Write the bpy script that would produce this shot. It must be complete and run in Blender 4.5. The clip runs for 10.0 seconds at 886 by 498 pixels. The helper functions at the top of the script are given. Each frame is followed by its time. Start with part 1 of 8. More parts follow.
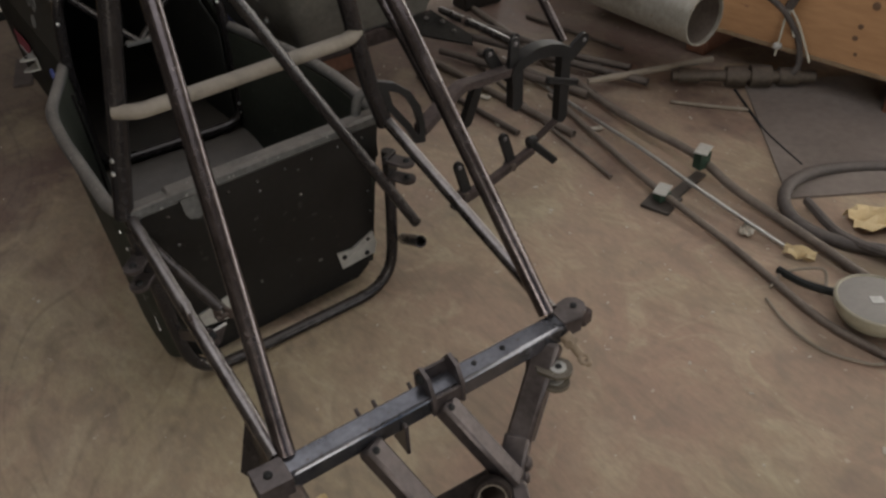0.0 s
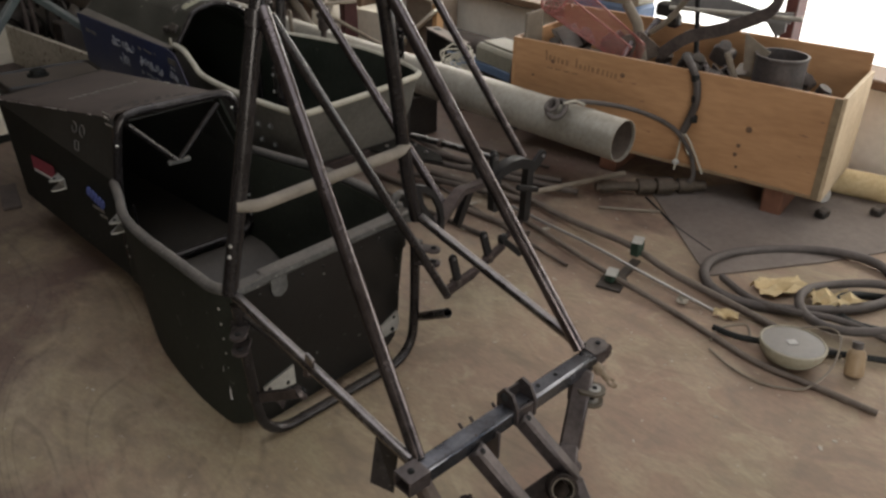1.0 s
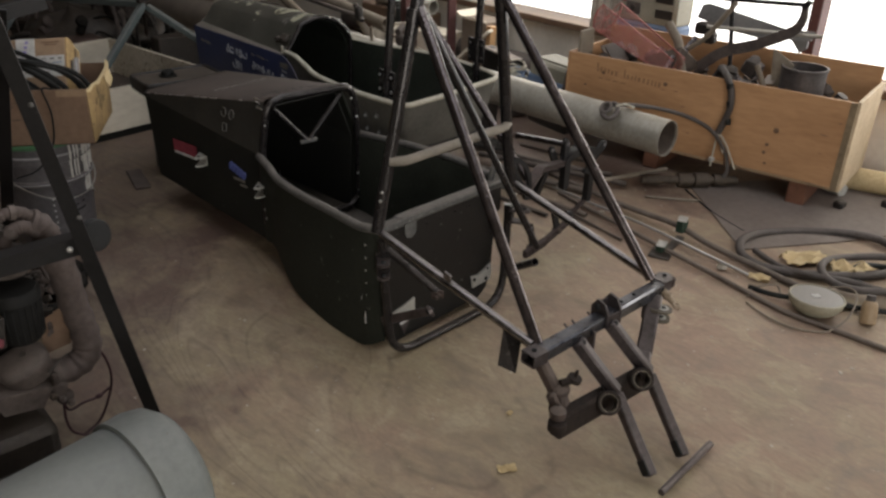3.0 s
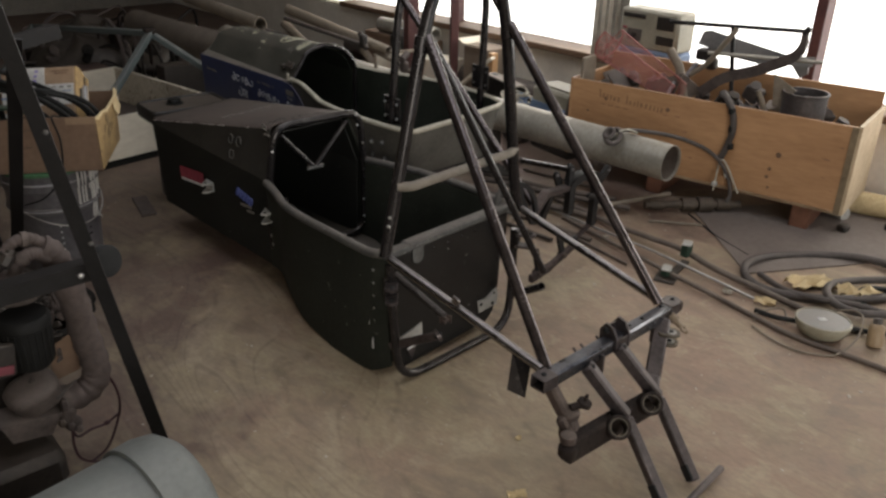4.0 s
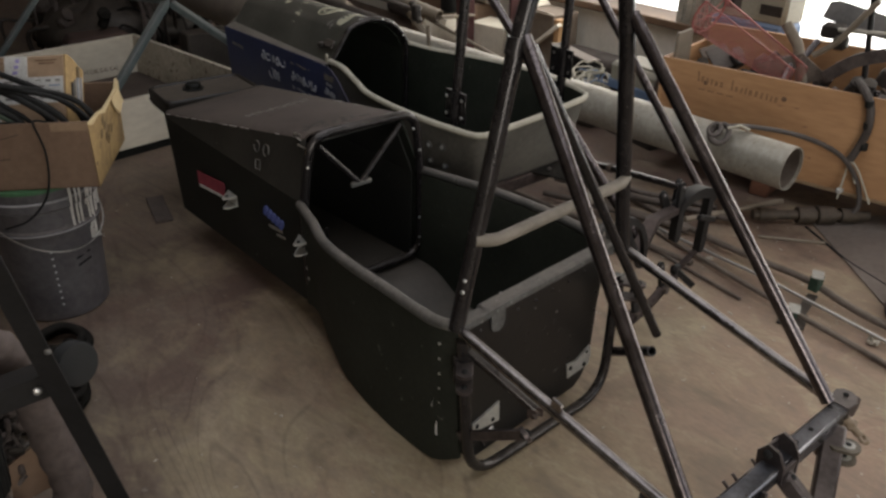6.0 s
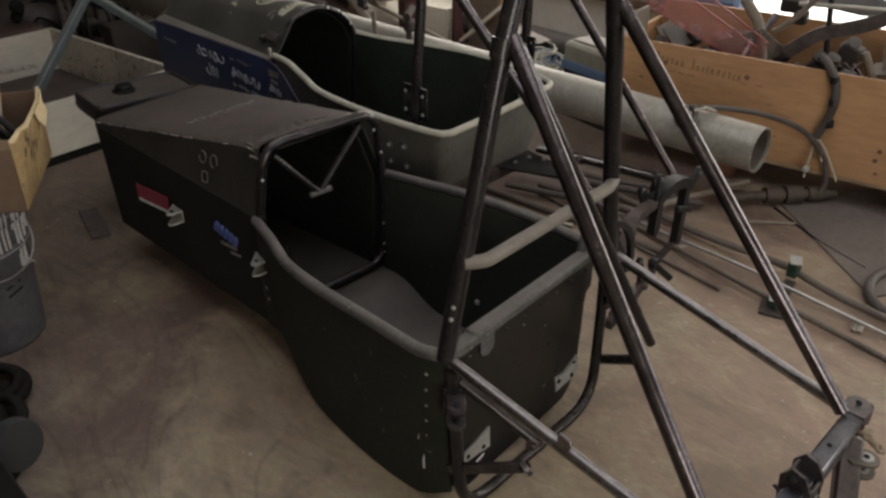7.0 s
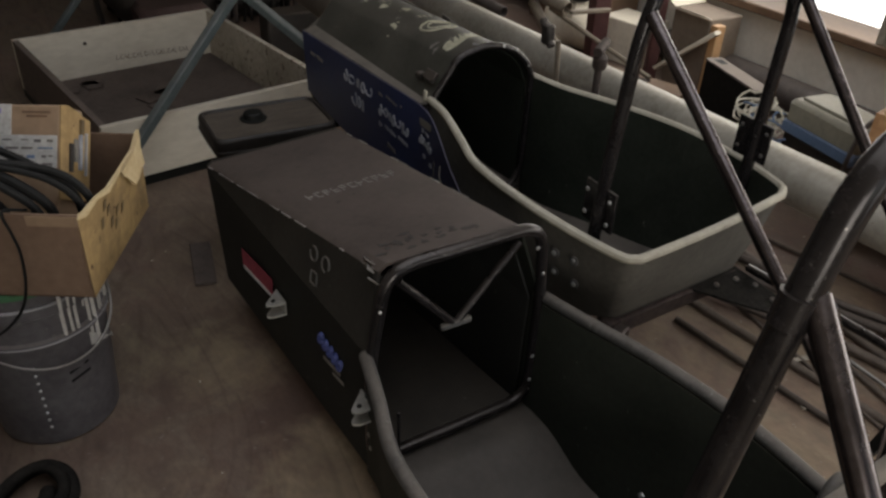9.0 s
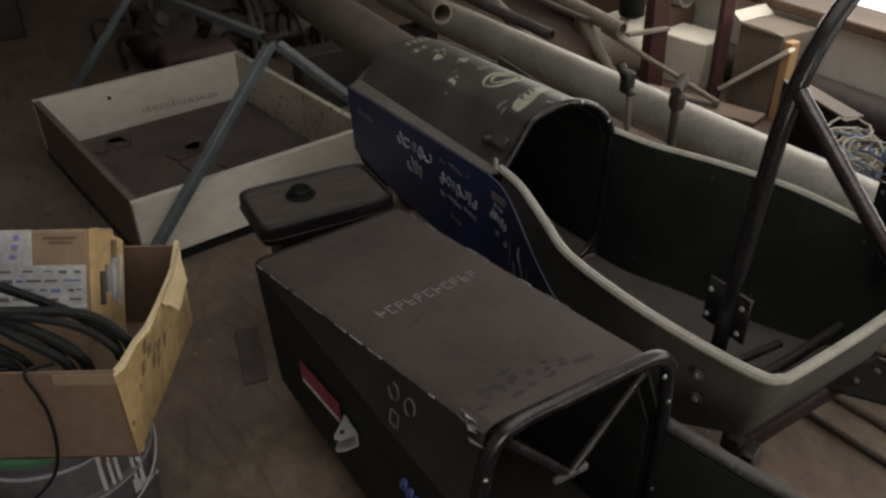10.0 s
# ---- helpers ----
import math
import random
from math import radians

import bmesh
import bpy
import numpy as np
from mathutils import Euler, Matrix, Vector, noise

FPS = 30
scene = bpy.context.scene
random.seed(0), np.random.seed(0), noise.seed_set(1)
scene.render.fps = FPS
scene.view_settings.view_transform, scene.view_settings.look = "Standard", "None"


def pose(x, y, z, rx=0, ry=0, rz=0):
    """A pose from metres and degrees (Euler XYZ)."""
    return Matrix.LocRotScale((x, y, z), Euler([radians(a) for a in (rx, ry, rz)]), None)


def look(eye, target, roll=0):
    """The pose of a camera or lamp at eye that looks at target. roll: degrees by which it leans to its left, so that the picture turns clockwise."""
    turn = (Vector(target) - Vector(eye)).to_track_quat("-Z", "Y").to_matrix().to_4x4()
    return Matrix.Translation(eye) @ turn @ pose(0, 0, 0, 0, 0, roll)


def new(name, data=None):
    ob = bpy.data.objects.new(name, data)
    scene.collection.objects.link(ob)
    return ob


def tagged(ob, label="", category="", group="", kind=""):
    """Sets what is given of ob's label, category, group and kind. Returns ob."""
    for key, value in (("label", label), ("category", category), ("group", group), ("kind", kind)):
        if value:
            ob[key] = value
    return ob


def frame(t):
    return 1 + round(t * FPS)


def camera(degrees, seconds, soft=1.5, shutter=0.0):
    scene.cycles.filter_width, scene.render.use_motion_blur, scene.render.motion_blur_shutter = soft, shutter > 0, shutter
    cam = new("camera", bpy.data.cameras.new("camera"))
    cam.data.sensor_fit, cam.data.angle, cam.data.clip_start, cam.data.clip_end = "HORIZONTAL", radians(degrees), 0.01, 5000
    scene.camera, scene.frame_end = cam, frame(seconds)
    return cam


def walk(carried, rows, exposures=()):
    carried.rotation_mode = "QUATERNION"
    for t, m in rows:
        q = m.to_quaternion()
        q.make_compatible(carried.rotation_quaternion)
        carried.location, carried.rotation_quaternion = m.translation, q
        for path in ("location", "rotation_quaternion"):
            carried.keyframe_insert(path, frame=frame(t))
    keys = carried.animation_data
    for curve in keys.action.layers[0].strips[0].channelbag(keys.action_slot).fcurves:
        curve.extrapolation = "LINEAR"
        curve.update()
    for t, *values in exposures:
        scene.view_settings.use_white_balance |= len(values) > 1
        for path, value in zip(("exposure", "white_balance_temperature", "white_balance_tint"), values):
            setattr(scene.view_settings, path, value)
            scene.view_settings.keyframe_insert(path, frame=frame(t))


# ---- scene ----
cam = camera(57.9, 10.0, soft=2.6, shutter=0.0)
PATH = [
    (0, (0.016, 0.037, 1.172), (0.827, 1.381, -0.067), -2.9),
    (0.5, (-0.267, 0.033, 1.213), (0.846, 1.317, 0.157), 1.7),
    (1, (-0.494, -0.044, 1.28), (0.7, 1.235, 0.311), 1.1),
    (1.5, (-0.657, -0.208, 1.318), (0.427, 1.197, 0.396), 0.0),
    (2, (-0.825, -0.262, 1.317), (0.342, 1.102, 0.436), 1.1),
    (2.5, (-0.971, -0.255, 1.315), (0.22, 1.086, 0.431), 1.9),
    (3.8, (-1.02, -0.255, 1.297), (0.187, 1.051, 0.383), 1.1),
    (4, (-1.025, -0.248, 1.308), (0.19, 1.099, 0.465), 1.4),
    (4.5, (-0.972, -0.183, 1.304), (0.195, 1.165, 0.397), 2.1),
    (5, (-0.838, -0.041, 1.309), (0.212, 1.42, 0.435), 1.2),
    (5.5, (-0.753, 0.101, 1.301), (0.227, 1.572, 0.365), 1.2),
    (5.7, (-0.735, 0.168, 1.294), (0.299, 1.598, 0.352), 1.4),
    (6.8, (-0.687, 0.442, 1.289), (0.507, 1.692, 0.285), 0.0),
    (7, (-0.667, 0.449, 1.293), (0.539, 1.686, 0.286), 0.4),
    (7.5, (-0.571, 0.487, 1.293), (0.628, 1.711, 0.263), 2.6),
    (8, (-0.378, 0.57, 1.29), (0.538, 2.01, 0.246), 2.1),
    (8.5, (-0.313, 0.693, 1.307), (0.476, 2.189, 0.239), 1.9),
    (9, (-0.301, 0.957, 1.339), (0.602, 2.375, 0.257), 2.9),
    (9.5, (-0.316, 1.15, 1.381), (0.654, 2.546, 0.329), 3.8),
    (10, (-0.231, 1.303, 1.381), (0.614, 2.752, 0.291), -0.9),
]
EXPOSURES = [(0, -0.06), (0.5, -0.02), (1.5, 0.06), (2.5, 0.08), (5.0, 0.06), (6.5, 0.03), (8.0, -0.03), (9.5, -0.12), (10, -0.10)]
walk(cam, [(t, look(eye, target, roll)) for t, eye, target, roll in PATH], EXPOSURES)

# ---- world, light ----
world = bpy.data.worlds.new("sky")
scene.world = world
world.use_nodes = True
wn = world.node_tree.nodes
wl = world.node_tree.links
sky = wn.new("ShaderNodeTexSky")
sky.sky_type = "NISHITA"
sky.sun_disc = False
sky.sun_elevation = radians(38)
sky.sun_rotation = radians(100)
wn["Background"].inputs["Strength"].default_value = 0.12
wl.new(sky.outputs[0], wn["Background"].inputs["Color"])


def window_light(name, m, sx, sy, watts, colour):
    """Daylight that comes in through an opening."""
    lamp = bpy.data.lights.new(name, "AREA")
    lamp.shape, lamp.size, lamp.size_y = "RECTANGLE", sx, sy
    lamp.energy, lamp.color = watts, colour
    ob = new(name, lamp)
    ob.matrix_world = m
    return ob


window_light("window_daylight", look((2.88, 1.6, 0.88), (1.4, 1.3, 0.1)), 5.6, 0.92, 25, (1.0, 0.96, 0.91))
window_light("door_daylight", look((-1.75, -3.0, 1.25), (-0.3, 1.5, 0.2)), 2.1, 2.1, 80, (1.0, 0.92, 0.83))
window_light("skylight_daylight", pose(0.55, 1.3, 3.04), 2.8, 4.0, 52, (1.0, 0.965, 0.93))

# ---- materials ----
def surface(name, dark, light, scale=6.0, rough=0.6, metal=0.0, bump=0.15, grain=60.0, dust=0.0, dust_colour=(0.20, 0.16, 0.125),
            stretch=(1, 1, 1), wear=0.0, wear_colour=(0.45, 0.44, 0.42), spec=0.4):
    """A worn surface: two tones mixed by a coarse and a fine noise, dust that settles on upward faces, chips and relief."""
    m = bpy.data.materials.new(name)
    m.use_nodes = True
    n, l = m.node_tree.nodes, m.node_tree.links
    b = n["Principled BSDF"]
    co = n.new("ShaderNodeTexCoord")
    mp = n.new("ShaderNodeMapping")
    mp.inputs["Scale"].default_value = stretch
    info = n.new("ShaderNodeObjectInfo")
    off = n.new("ShaderNodeVectorMath")
    off.operation = "ADD"
    l.new(co.outputs["Object"], off.inputs[0])
    sh = n.new("ShaderNodeMath")
    sh.operation = "MULTIPLY"
    sh.inputs[1].default_value = 20.0
    l.new(info.outputs["Random"], sh.inputs[0])
    l.new(sh.outputs[0], off.inputs[1])
    l.new(off.outputs[0], mp.inputs["Vector"])
    coarse = n.new("ShaderNodeTexNoise")
    coarse.inputs["Scale"].default_value = scale
    coarse.inputs["Detail"].default_value = 6
    coarse.inputs["Roughness"].default_value = 0.65
    fine = n.new("ShaderNodeTexNoise")
    fine.inputs["Scale"].default_value = grain
    fine.inputs["Detail"].default_value = 4
    for t in (coarse, fine):
        l.new(mp.outputs[0], t.inputs["Vector"])
    ramp = n.new("ShaderNodeValToRGB")
    ramp.color_ramp.elements[0].position, ramp.color_ramp.elements[1].position = 0.33, 0.68
    ramp.color_ramp.elements[0].color, ramp.color_ramp.elements[1].color = (*dark, 1), (*light, 1)
    mixf = n.new("ShaderNodeMix")
    mixf.inputs[0].default_value = 0.35
    l.new(coarse.outputs[0], mixf.inputs[2])
    l.new(fine.outputs[0], mixf.inputs[3])
    l.new(mixf.outputs[0], ramp.inputs[0])
    colour = ramp.outputs[0]
    rsum = n.new("ShaderNodeMapRange")
    rsum.inputs["To Min"].default_value, rsum.inputs["To Max"].default_value = max(0.05, rough - 0.13), min(1.0, rough + 0.13)
    l.new(coarse.outputs[0], rsum.inputs["Value"])
    rough_out = rsum.outputs[0]
    if wear > 0:
        chip = n.new("ShaderNodeTexNoise")
        chip.inputs["Scale"].default_value = scale * 7
        chip.inputs["Detail"].default_value = 5
        l.new(mp.outputs[0], chip.inputs["Vector"])
        cut = n.new("ShaderNodeMapRange")
        cut.inputs["From Min"].default_value, cut.inputs["From Max"].default_value = 0.74 - wear * 0.2, 0.78 - wear * 0.2
        l.new(chip.outputs[0], cut.inputs["Value"])
        mw = n.new("ShaderNodeMix")
        mw.data_type = "RGBA"
        l.new(cut.outputs[0], mw.inputs[0])
        l.new(colour, mw.inputs[6])
        mw.inputs[7].default_value = (*wear_colour, 1)
        colour = mw.outputs[2]
    if dust > 0:
        geo = n.new("ShaderNodeNewGeometry")
        sep = n.new("ShaderNodeSeparateXYZ")
        l.new(geo.outputs["Normal"], sep.inputs[0])
        up = n.new("ShaderNodeMapRange")
        up.inputs["From Min"].default_value, up.inputs["From Max"].default_value = 0.1, 0.95
        up.inputs["To Max"].default_value = dust
        l.new(sep.outputs[2], up.inputs["Value"])
        patch = n.new("ShaderNodeMapRange")
        patch.inputs["From Min"].default_value, patch.inputs["From Max"].default_value = 0.25, 0.6
        patch.inputs["To Min"].default_value = 0.45
        l.new(coarse.outputs[0], patch.inputs["Value"])
        mul = n.new("ShaderNodeMath")
        mul.operation = "MULTIPLY"
        l.new(up.outputs[0], mul.inputs[0])
        l.new(patch.outputs[0], mul.inputs[1])
        md = n.new("ShaderNodeMix")
        md.data_type = "RGBA"
        l.new(mul.outputs[0], md.inputs[0])
        l.new(colour, md.inputs[6])
        md.inputs[7].default_value = (*dust_colour, 1)
        colour = md.outputs[2]
        mr = n.new("ShaderNodeMix")
        l.new(mul.outputs[0], mr.inputs[0])
        l.new(rough_out, mr.inputs[2])
        mr.inputs[3].default_value = 0.9
        rough_out = mr.outputs[0]
    l.new(colour, b.inputs["Base Color"])
    l.new(rough_out, b.inputs["Roughness"])
    b.inputs["Metallic"].default_value = metal
    b.inputs["Specular IOR Level"].default_value = spec
    if bump > 0:
        bp = n.new("ShaderNodeBump")
        bp.inputs["Strength"].default_value = bump
        bp.inputs["Distance"].default_value = 0.004
        l.new(mixf.outputs[0], bp.inputs["Height"])
        l.new(bp.outputs[0], b.inputs["Normal"])
    return m


nose_black = surface("nose_black", (0.0089, 0.0093, 0.0083), (0.0213, 0.0217, 0.0187), 6, 0.6, 0, 0.12, 90, 0.1, wear=0.2, wear_colour=(0.075, 0.075, 0.065), spec=0.12)
black_panel = surface("black_panel", (0.0119, 0.0139, 0.0112), (0.0287, 0.0316, 0.0254), 6, 0.6, 0, 0.14, 90, 0.1, wear=0.24, wear_colour=(0.085, 0.085, 0.075), spec=0.14)
dulled_panel = surface("dulled_panel", (0.0156, 0.0152, 0.0135), (0.0344, 0.0324, 0.0283), 6, 0.65, 0, 0.12, 80, 0.25, wear=0.2, wear_colour=(0.12, 0.11, 0.095), spec=0.2)
dusty_panel = surface("dusty_panel", (0.036, 0.0285, 0.0245), (0.075, 0.060, 0.051), 5, 0.8, 0, 0.15, 70, 0.5, dust_colour=(0.100, 0.079, 0.067), wear=0.36, wear_colour=(0.028, 0.023, 0.020), spec=0.25)
floor_pan_mat = surface("floor_pan", (0.0272, 0.0272, 0.0256), (0.0600, 0.0576, 0.0544), 5, 0.55, 0.1, 0.15, 60, 0.3, wear=0.2, wear_colour=(0.11, 0.10, 0.09))
black_tube = surface("black_tube", (0.010, 0.009, 0.0095), (0.030, 0.027, 0.028), 20, 0.22, 0.4, 0.05, 130, 0.18, wear=0.22, wear_colour=(0.20, 0.19, 0.18), spec=0.5)
steel_tube = surface("steel_tube", (0.048, 0.040, 0.042), (0.15, 0.132, 0.136), 18, 0.19, 0.95, 0.04, 130, 0.18, wear=0.2, wear_colour=(0.09, 0.058, 0.046))
worn_rail = surface("worn_rail", (0.050, 0.051, 0.050), (0.132, 0.131, 0.127), 16, 0.55, 0.35, 0.2, 120, 0.42, wear=0.34, wear_colour=(0.27, 0.27, 0.26))
pale_bar = surface("pale_bar", (0.13, 0.115, 0.093), (0.225, 0.20, 0.163), 14, 0.6, 0.05, 0.1, 90, 0.3, wear=0.15, wear_colour=(0.09, 0.07, 0.055))
bright_tube = surface("polished_tube", (0.13, 0.12, 0.12), (0.34, 0.32, 0.32), 22, 0.2, 1.0, 0.08, 130, 0.3, wear=0.2, wear_colour=(0.12, 0.08, 0.06))
# blue tint stands in for sky reflected in the crossmember's top
sky_tinted_steel = surface("sky_tinted_steel", (0.070, 0.072, 0.082), (0.19, 0.197, 0.222), 16, 0.24, 0.9, 0.08, 110, 0.15, wear=0.38, wear_colour=(0.085, 0.065, 0.055))
rust_black = surface("rusty_black_iron", (0.009, 0.0068, 0.006), (0.034, 0.0255, 0.0215), 24, 0.8, 0.0, 0.35, 90, 0.0, wear=0.25, wear_colour=(0.06, 0.036, 0.027), spec=0.12)
tail_rust = surface("rusty_brown_iron", (0.015, 0.0112, 0.0105), (0.062, 0.046, 0.042), 30, 0.8, 0.0, 0.6, 90, 0.3, dust_colour=(0.105, 0.080, 0.070), wear=0.3, wear_colour=(0.085, 0.052, 0.040), spec=0.15)
cast_lug = surface("rusty_casting", (0.020, 0.015, 0.014), (0.085, 0.06, 0.05), 35, 0.7, 0.2, 0.5, 110, 0.35)
pail_edge = surface("pail_edge", (0.22, 0.215, 0.22), (0.36, 0.35, 0.35), 10, 0.5, 0, 0.05, 60)
rear_black = surface("dusty_black_sheet", (0.0028, 0.0028, 0.0026), (0.0090, 0.0085, 0.0078), 5, 0.40, 0, 0.12, 70, 0.2, wear=0.26, wear_colour=(0.030, 0.029, 0.028), spec=0.34)
bare_tin = surface("torn_tin", (0.30, 0.29, 0.27), (0.55, 0.53, 0.50), 30, 0.45, 0.6, 0.2, 120)
cross_steel = surface("cross_steel", (0.038, 0.032, 0.033), (0.115, 0.099, 0.10), 16, 0.38, 0.7, 0.15, 100, 0.2, wear=0.2, wear_colour=(0.11, 0.07, 0.05))
plate_alu = surface("plate_alu", (0.30, 0.30, 0.28), (0.5, 0.5, 0.47), 12, 0.5, 0.6, 0.1, 90, 0.3)
rivet_alu = surface("rivet_alu", (0.35, 0.35, 0.34), (0.55, 0.55, 0.53), 20, 0.4, 0.8, 0, 90)
hole_black = surface("hole_black", (0.004, 0.004, 0.004), (0.008, 0.008, 0.008), 8, 0.8, 0, 0, 50)
grey_shell = surface("grey_shell", (0.058, 0.055, 0.047), (0.122, 0.113, 0.098), 5, 0.7, 0, 0.12, 70, 0.3, wear=0.14, wear_colour=(0.19, 0.17, 0.14))
rim_cream = surface("rim_cream", (0.30, 0.28, 0.225), (0.47, 0.44, 0.36), 14, 0.7, 0, 0.15, 90, 0.05, wear=0.15, wear_colour=(0.17, 0.15, 0.12))
inside_black = surface("inside_black", (0.010, 0.0125, 0.0095), (0.025, 0.0295, 0.0230), 6, 0.6, 0, 0.1, 80, 0.15, wear=0.12, wear_colour=(0.12, 0.12, 0.10), spec=0.15)
navy = surface("navy_paint", (0.011, 0.016, 0.050), (0.022, 0.032, 0.088), 6, 0.45, 0, 0.08, 80, 0.3)
dark_shell = surface("dark_shell", (0.013, 0.0155, 0.0125), (0.034, 0.037, 0.031), 6, 0.42, 0, 0.1, 80, 0.2, wear=0.2, wear_colour=(0.07, 0.066, 0.056))
white_print = surface("white_print", (0.34, 0.34, 0.34), (0.58, 0.58, 0.58), 40, 0.7, 0, 0, 90)
chalk_print = surface("chalk_print", (0.13, 0.12, 0.108), (0.27, 0.25, 0.225), 70, 0.8, 0, 0, 160)
stain_brown = surface("brown_stain", (0.085, 0.058, 0.028), (0.15, 0.105, 0.05), 30, 0.8, 0, 0, 120)
coil_black = surface("dull_black_hose", (0.0045, 0.0043, 0.004), (0.020, 0.018, 0.0155), 40, 0.85, 0, 0.9, 160, 0.12, dust_colour=(0.06, 0.052, 0.045), spec=0.08)
rod_dusty = surface("dusty_rod", (0.065, 0.050, 0.042), (0.15, 0.122, 0.102), 16, 0.6, 0.2, 0.2, 110, 0.4)
rod_dark = surface("dusty_dark_rod", (0.030, 0.023, 0.020), (0.085, 0.068, 0.058), 16, 0.65, 0.15, 0.2, 110, 0.35)
tray_dirt = surface("dirty_tray_bottom", (0.030, 0.022, 0.020), (0.105, 0.080, 0.068), 5, 0.85, 0, 0.25, 60, 0.2, wear=0.2, wear_colour=(0.035, 0.027, 0.023))
yellowed_print = surface("yellowed_print", (0.22, 0.21, 0.14), (0.42, 0.405, 0.31), 30, 0.7, 0, 0, 90)
faded_print = surface("faded_print", (0.10, 0.092, 0.082), (0.19, 0.175, 0.155), 60, 0.8, 0, 0, 160)
red_print = surface("red_print", (0.15, 0.020, 0.035), (0.27, 0.048, 0.070), 30, 0.6, 0, 0, 90)
blue_print = surface("blue_print", (0.034, 0.048, 0.17), (0.075, 0.098, 0.27), 30, 0.6, 0, 0, 90)
violet_print = surface("violet_print", (0.16, 0.13, 0.30), (0.28, 0.24, 0.42), 40, 0.7, 0, 0, 120)
navy_print = surface("navy_print", (0.15, 0.16, 0.19), (0.32, 0.33, 0.36), 50, 0.7, 0, 0, 120)
ink_brown = surface("faded_ink", (0.10, 0.058, 0.035), (0.16, 0.095, 0.055), 40, 0.7, 0, 0, 120)
ink_faint = surface("faint_ink", (0.17, 0.090, 0.046), (0.30, 0.170, 0.085), 40, 0.7, 0, 0, 120)
tank_black = surface("scuffed_black_tank", (0.006, 0.0055, 0.005), (0.024, 0.020, 0.017), 7, 0.45, 0, 0.15, 80, 0.05, stretch=(1, 4, 1), wear=0.25, wear_colour=(0.085, 0.07, 0.058))
tank_dust = surface("dusty_tank_top", (0.010, 0.0085, 0.007), (0.085, 0.070, 0.055), 9, 0.55, 0, 0.15, 80, 0.2, stretch=(1, 5, 1), wear=0.25, wear_colour=(0.015, 0.012, 0.010))
cockpit_green = surface("dull_green_black", (0.0170, 0.0200, 0.0151), (0.0357, 0.0395, 0.0310), 6, 0.65, 0, 0.12, 80, 0.2, wear=0.15, wear_colour=(0.10, 0.10, 0.09), spec=0.2)
footwell_dark = surface("footwell_dark", (0.006, 0.0066, 0.0055), (0.016, 0.0165, 0.014), 6, 0.75, 0, 0.15, 80, 0.2, wear=0.2, wear_colour=(0.07, 0.065, 0.058))
smudge = surface("dark_smudge", (0.022, 0.018, 0.015), (0.040, 0.033, 0.028), 40, 0.7, 0, 0, 120)
galv = surface("galvanised_pipe", (0.23, 0.215, 0.18), (0.47, 0.45, 0.395), 6, 0.42, 0.45, 0.12, 60, 0.34, dust_colour=(0.27, 0.228, 0.178), wear=0.22, wear_colour=(0.19, 0.15, 0.108))
galv_dusty = surface("dusty_pipe", (0.130, 0.106, 0.078), (0.23, 0.190, 0.145), 6, 0.75, 0.05, 0.15, 50, 0.5, dust_colour=(0.23, 0.195, 0.155))
ply_orange = surface("orange_plywood", (0.285, 0.150, 0.070), (0.46, 0.265, 0.132), 4.5, 0.6, 0, 0.15, 40, 0.2, stretch=(1, 0.3, 1.6), wear=0.16, wear_colour=(0.20, 0.105, 0.062))
ply_edge = surface("plywood_edge", (0.36, 0.27, 0.17), (0.55, 0.44, 0.30), 10, 0.7, 0, 0.15, 60)
wood_pale = surface("pale_board", (0.50, 0.45, 0.36), (0.70, 0.645, 0.53), 5, 0.7, 0, 0.12, 50, 0.15, stretch=(0.4, 1, 1), wear=0.16, wear_colour=(0.24, 0.19, 0.14))
spotted_board = surface("spotted_board", (0.30, 0.26, 0.20), (0.58, 0.53, 0.43), 6, 0.75, 0, 0.15, 50, 0.15, wear=0.62, wear_colour=(0.13, 0.095, 0.07))
strip_dull = surface("dull_strip", (0.12, 0.088, 0.052), (0.22, 0.165, 0.10), 12, 0.75, 0, 0.15, 60)
wood_red = surface("red_brown_wood", (0.10, 0.042, 0.024), (0.19, 0.085, 0.05), 8, 0.7, 0, 0.2, 60, 0.2)
amber = surface("amber_plastic", (0.23, 0.155, 0.085), (0.34, 0.245, 0.145), 9, 0.45, 0, 0.05, 60, 0.1)
wood_block = surface("pine", (0.36, 0.20, 0.09), (0.52, 0.32, 0.16), 7, 0.65, 0, 0.15, 60, 0.2)
card = surface("cardboard", (0.128, 0.080, 0.052), (0.19, 0.124, 0.082), 5, 0.85, 0, 0.1, 60, 0.1, wear=0.05, wear_colour=(0.08, 0.05, 0.035))
card_yellow = surface("stained_cardboard", (0.135, 0.085, 0.038), (0.41, 0.275, 0.115), 7, 0.8, 0, 0.2, 45, 0.1, wear=0.42, wear_colour=(0.115, 0.068, 0.034))
card_dusty = surface("dusty_cardboard", (0.13, 0.10, 0.075), (0.21, 0.165, 0.125), 5, 0.85, 0, 0.1, 60, 0.3)
card_light = surface("light_cardboard", (0.175, 0.115, 0.070), (0.27, 0.185, 0.118), 7, 0.8, 0, 0.1, 60, wear=0.1, wear_colour=(0.12, 0.08, 0.05))
label_white = surface("label_white", (0.30, 0.29, 0.27), (0.50, 0.49, 0.46), 60, 0.7, 0, 0, 150)
pail_grey = surface("pail_plastic", (0.0634, 0.0586, 0.0634), (0.1440, 0.1342, 0.1366), 9, 0.5, 0, 0.14, 60, 0.3, wear=0.3, wear_colour=(0.155, 0.145, 0.138))
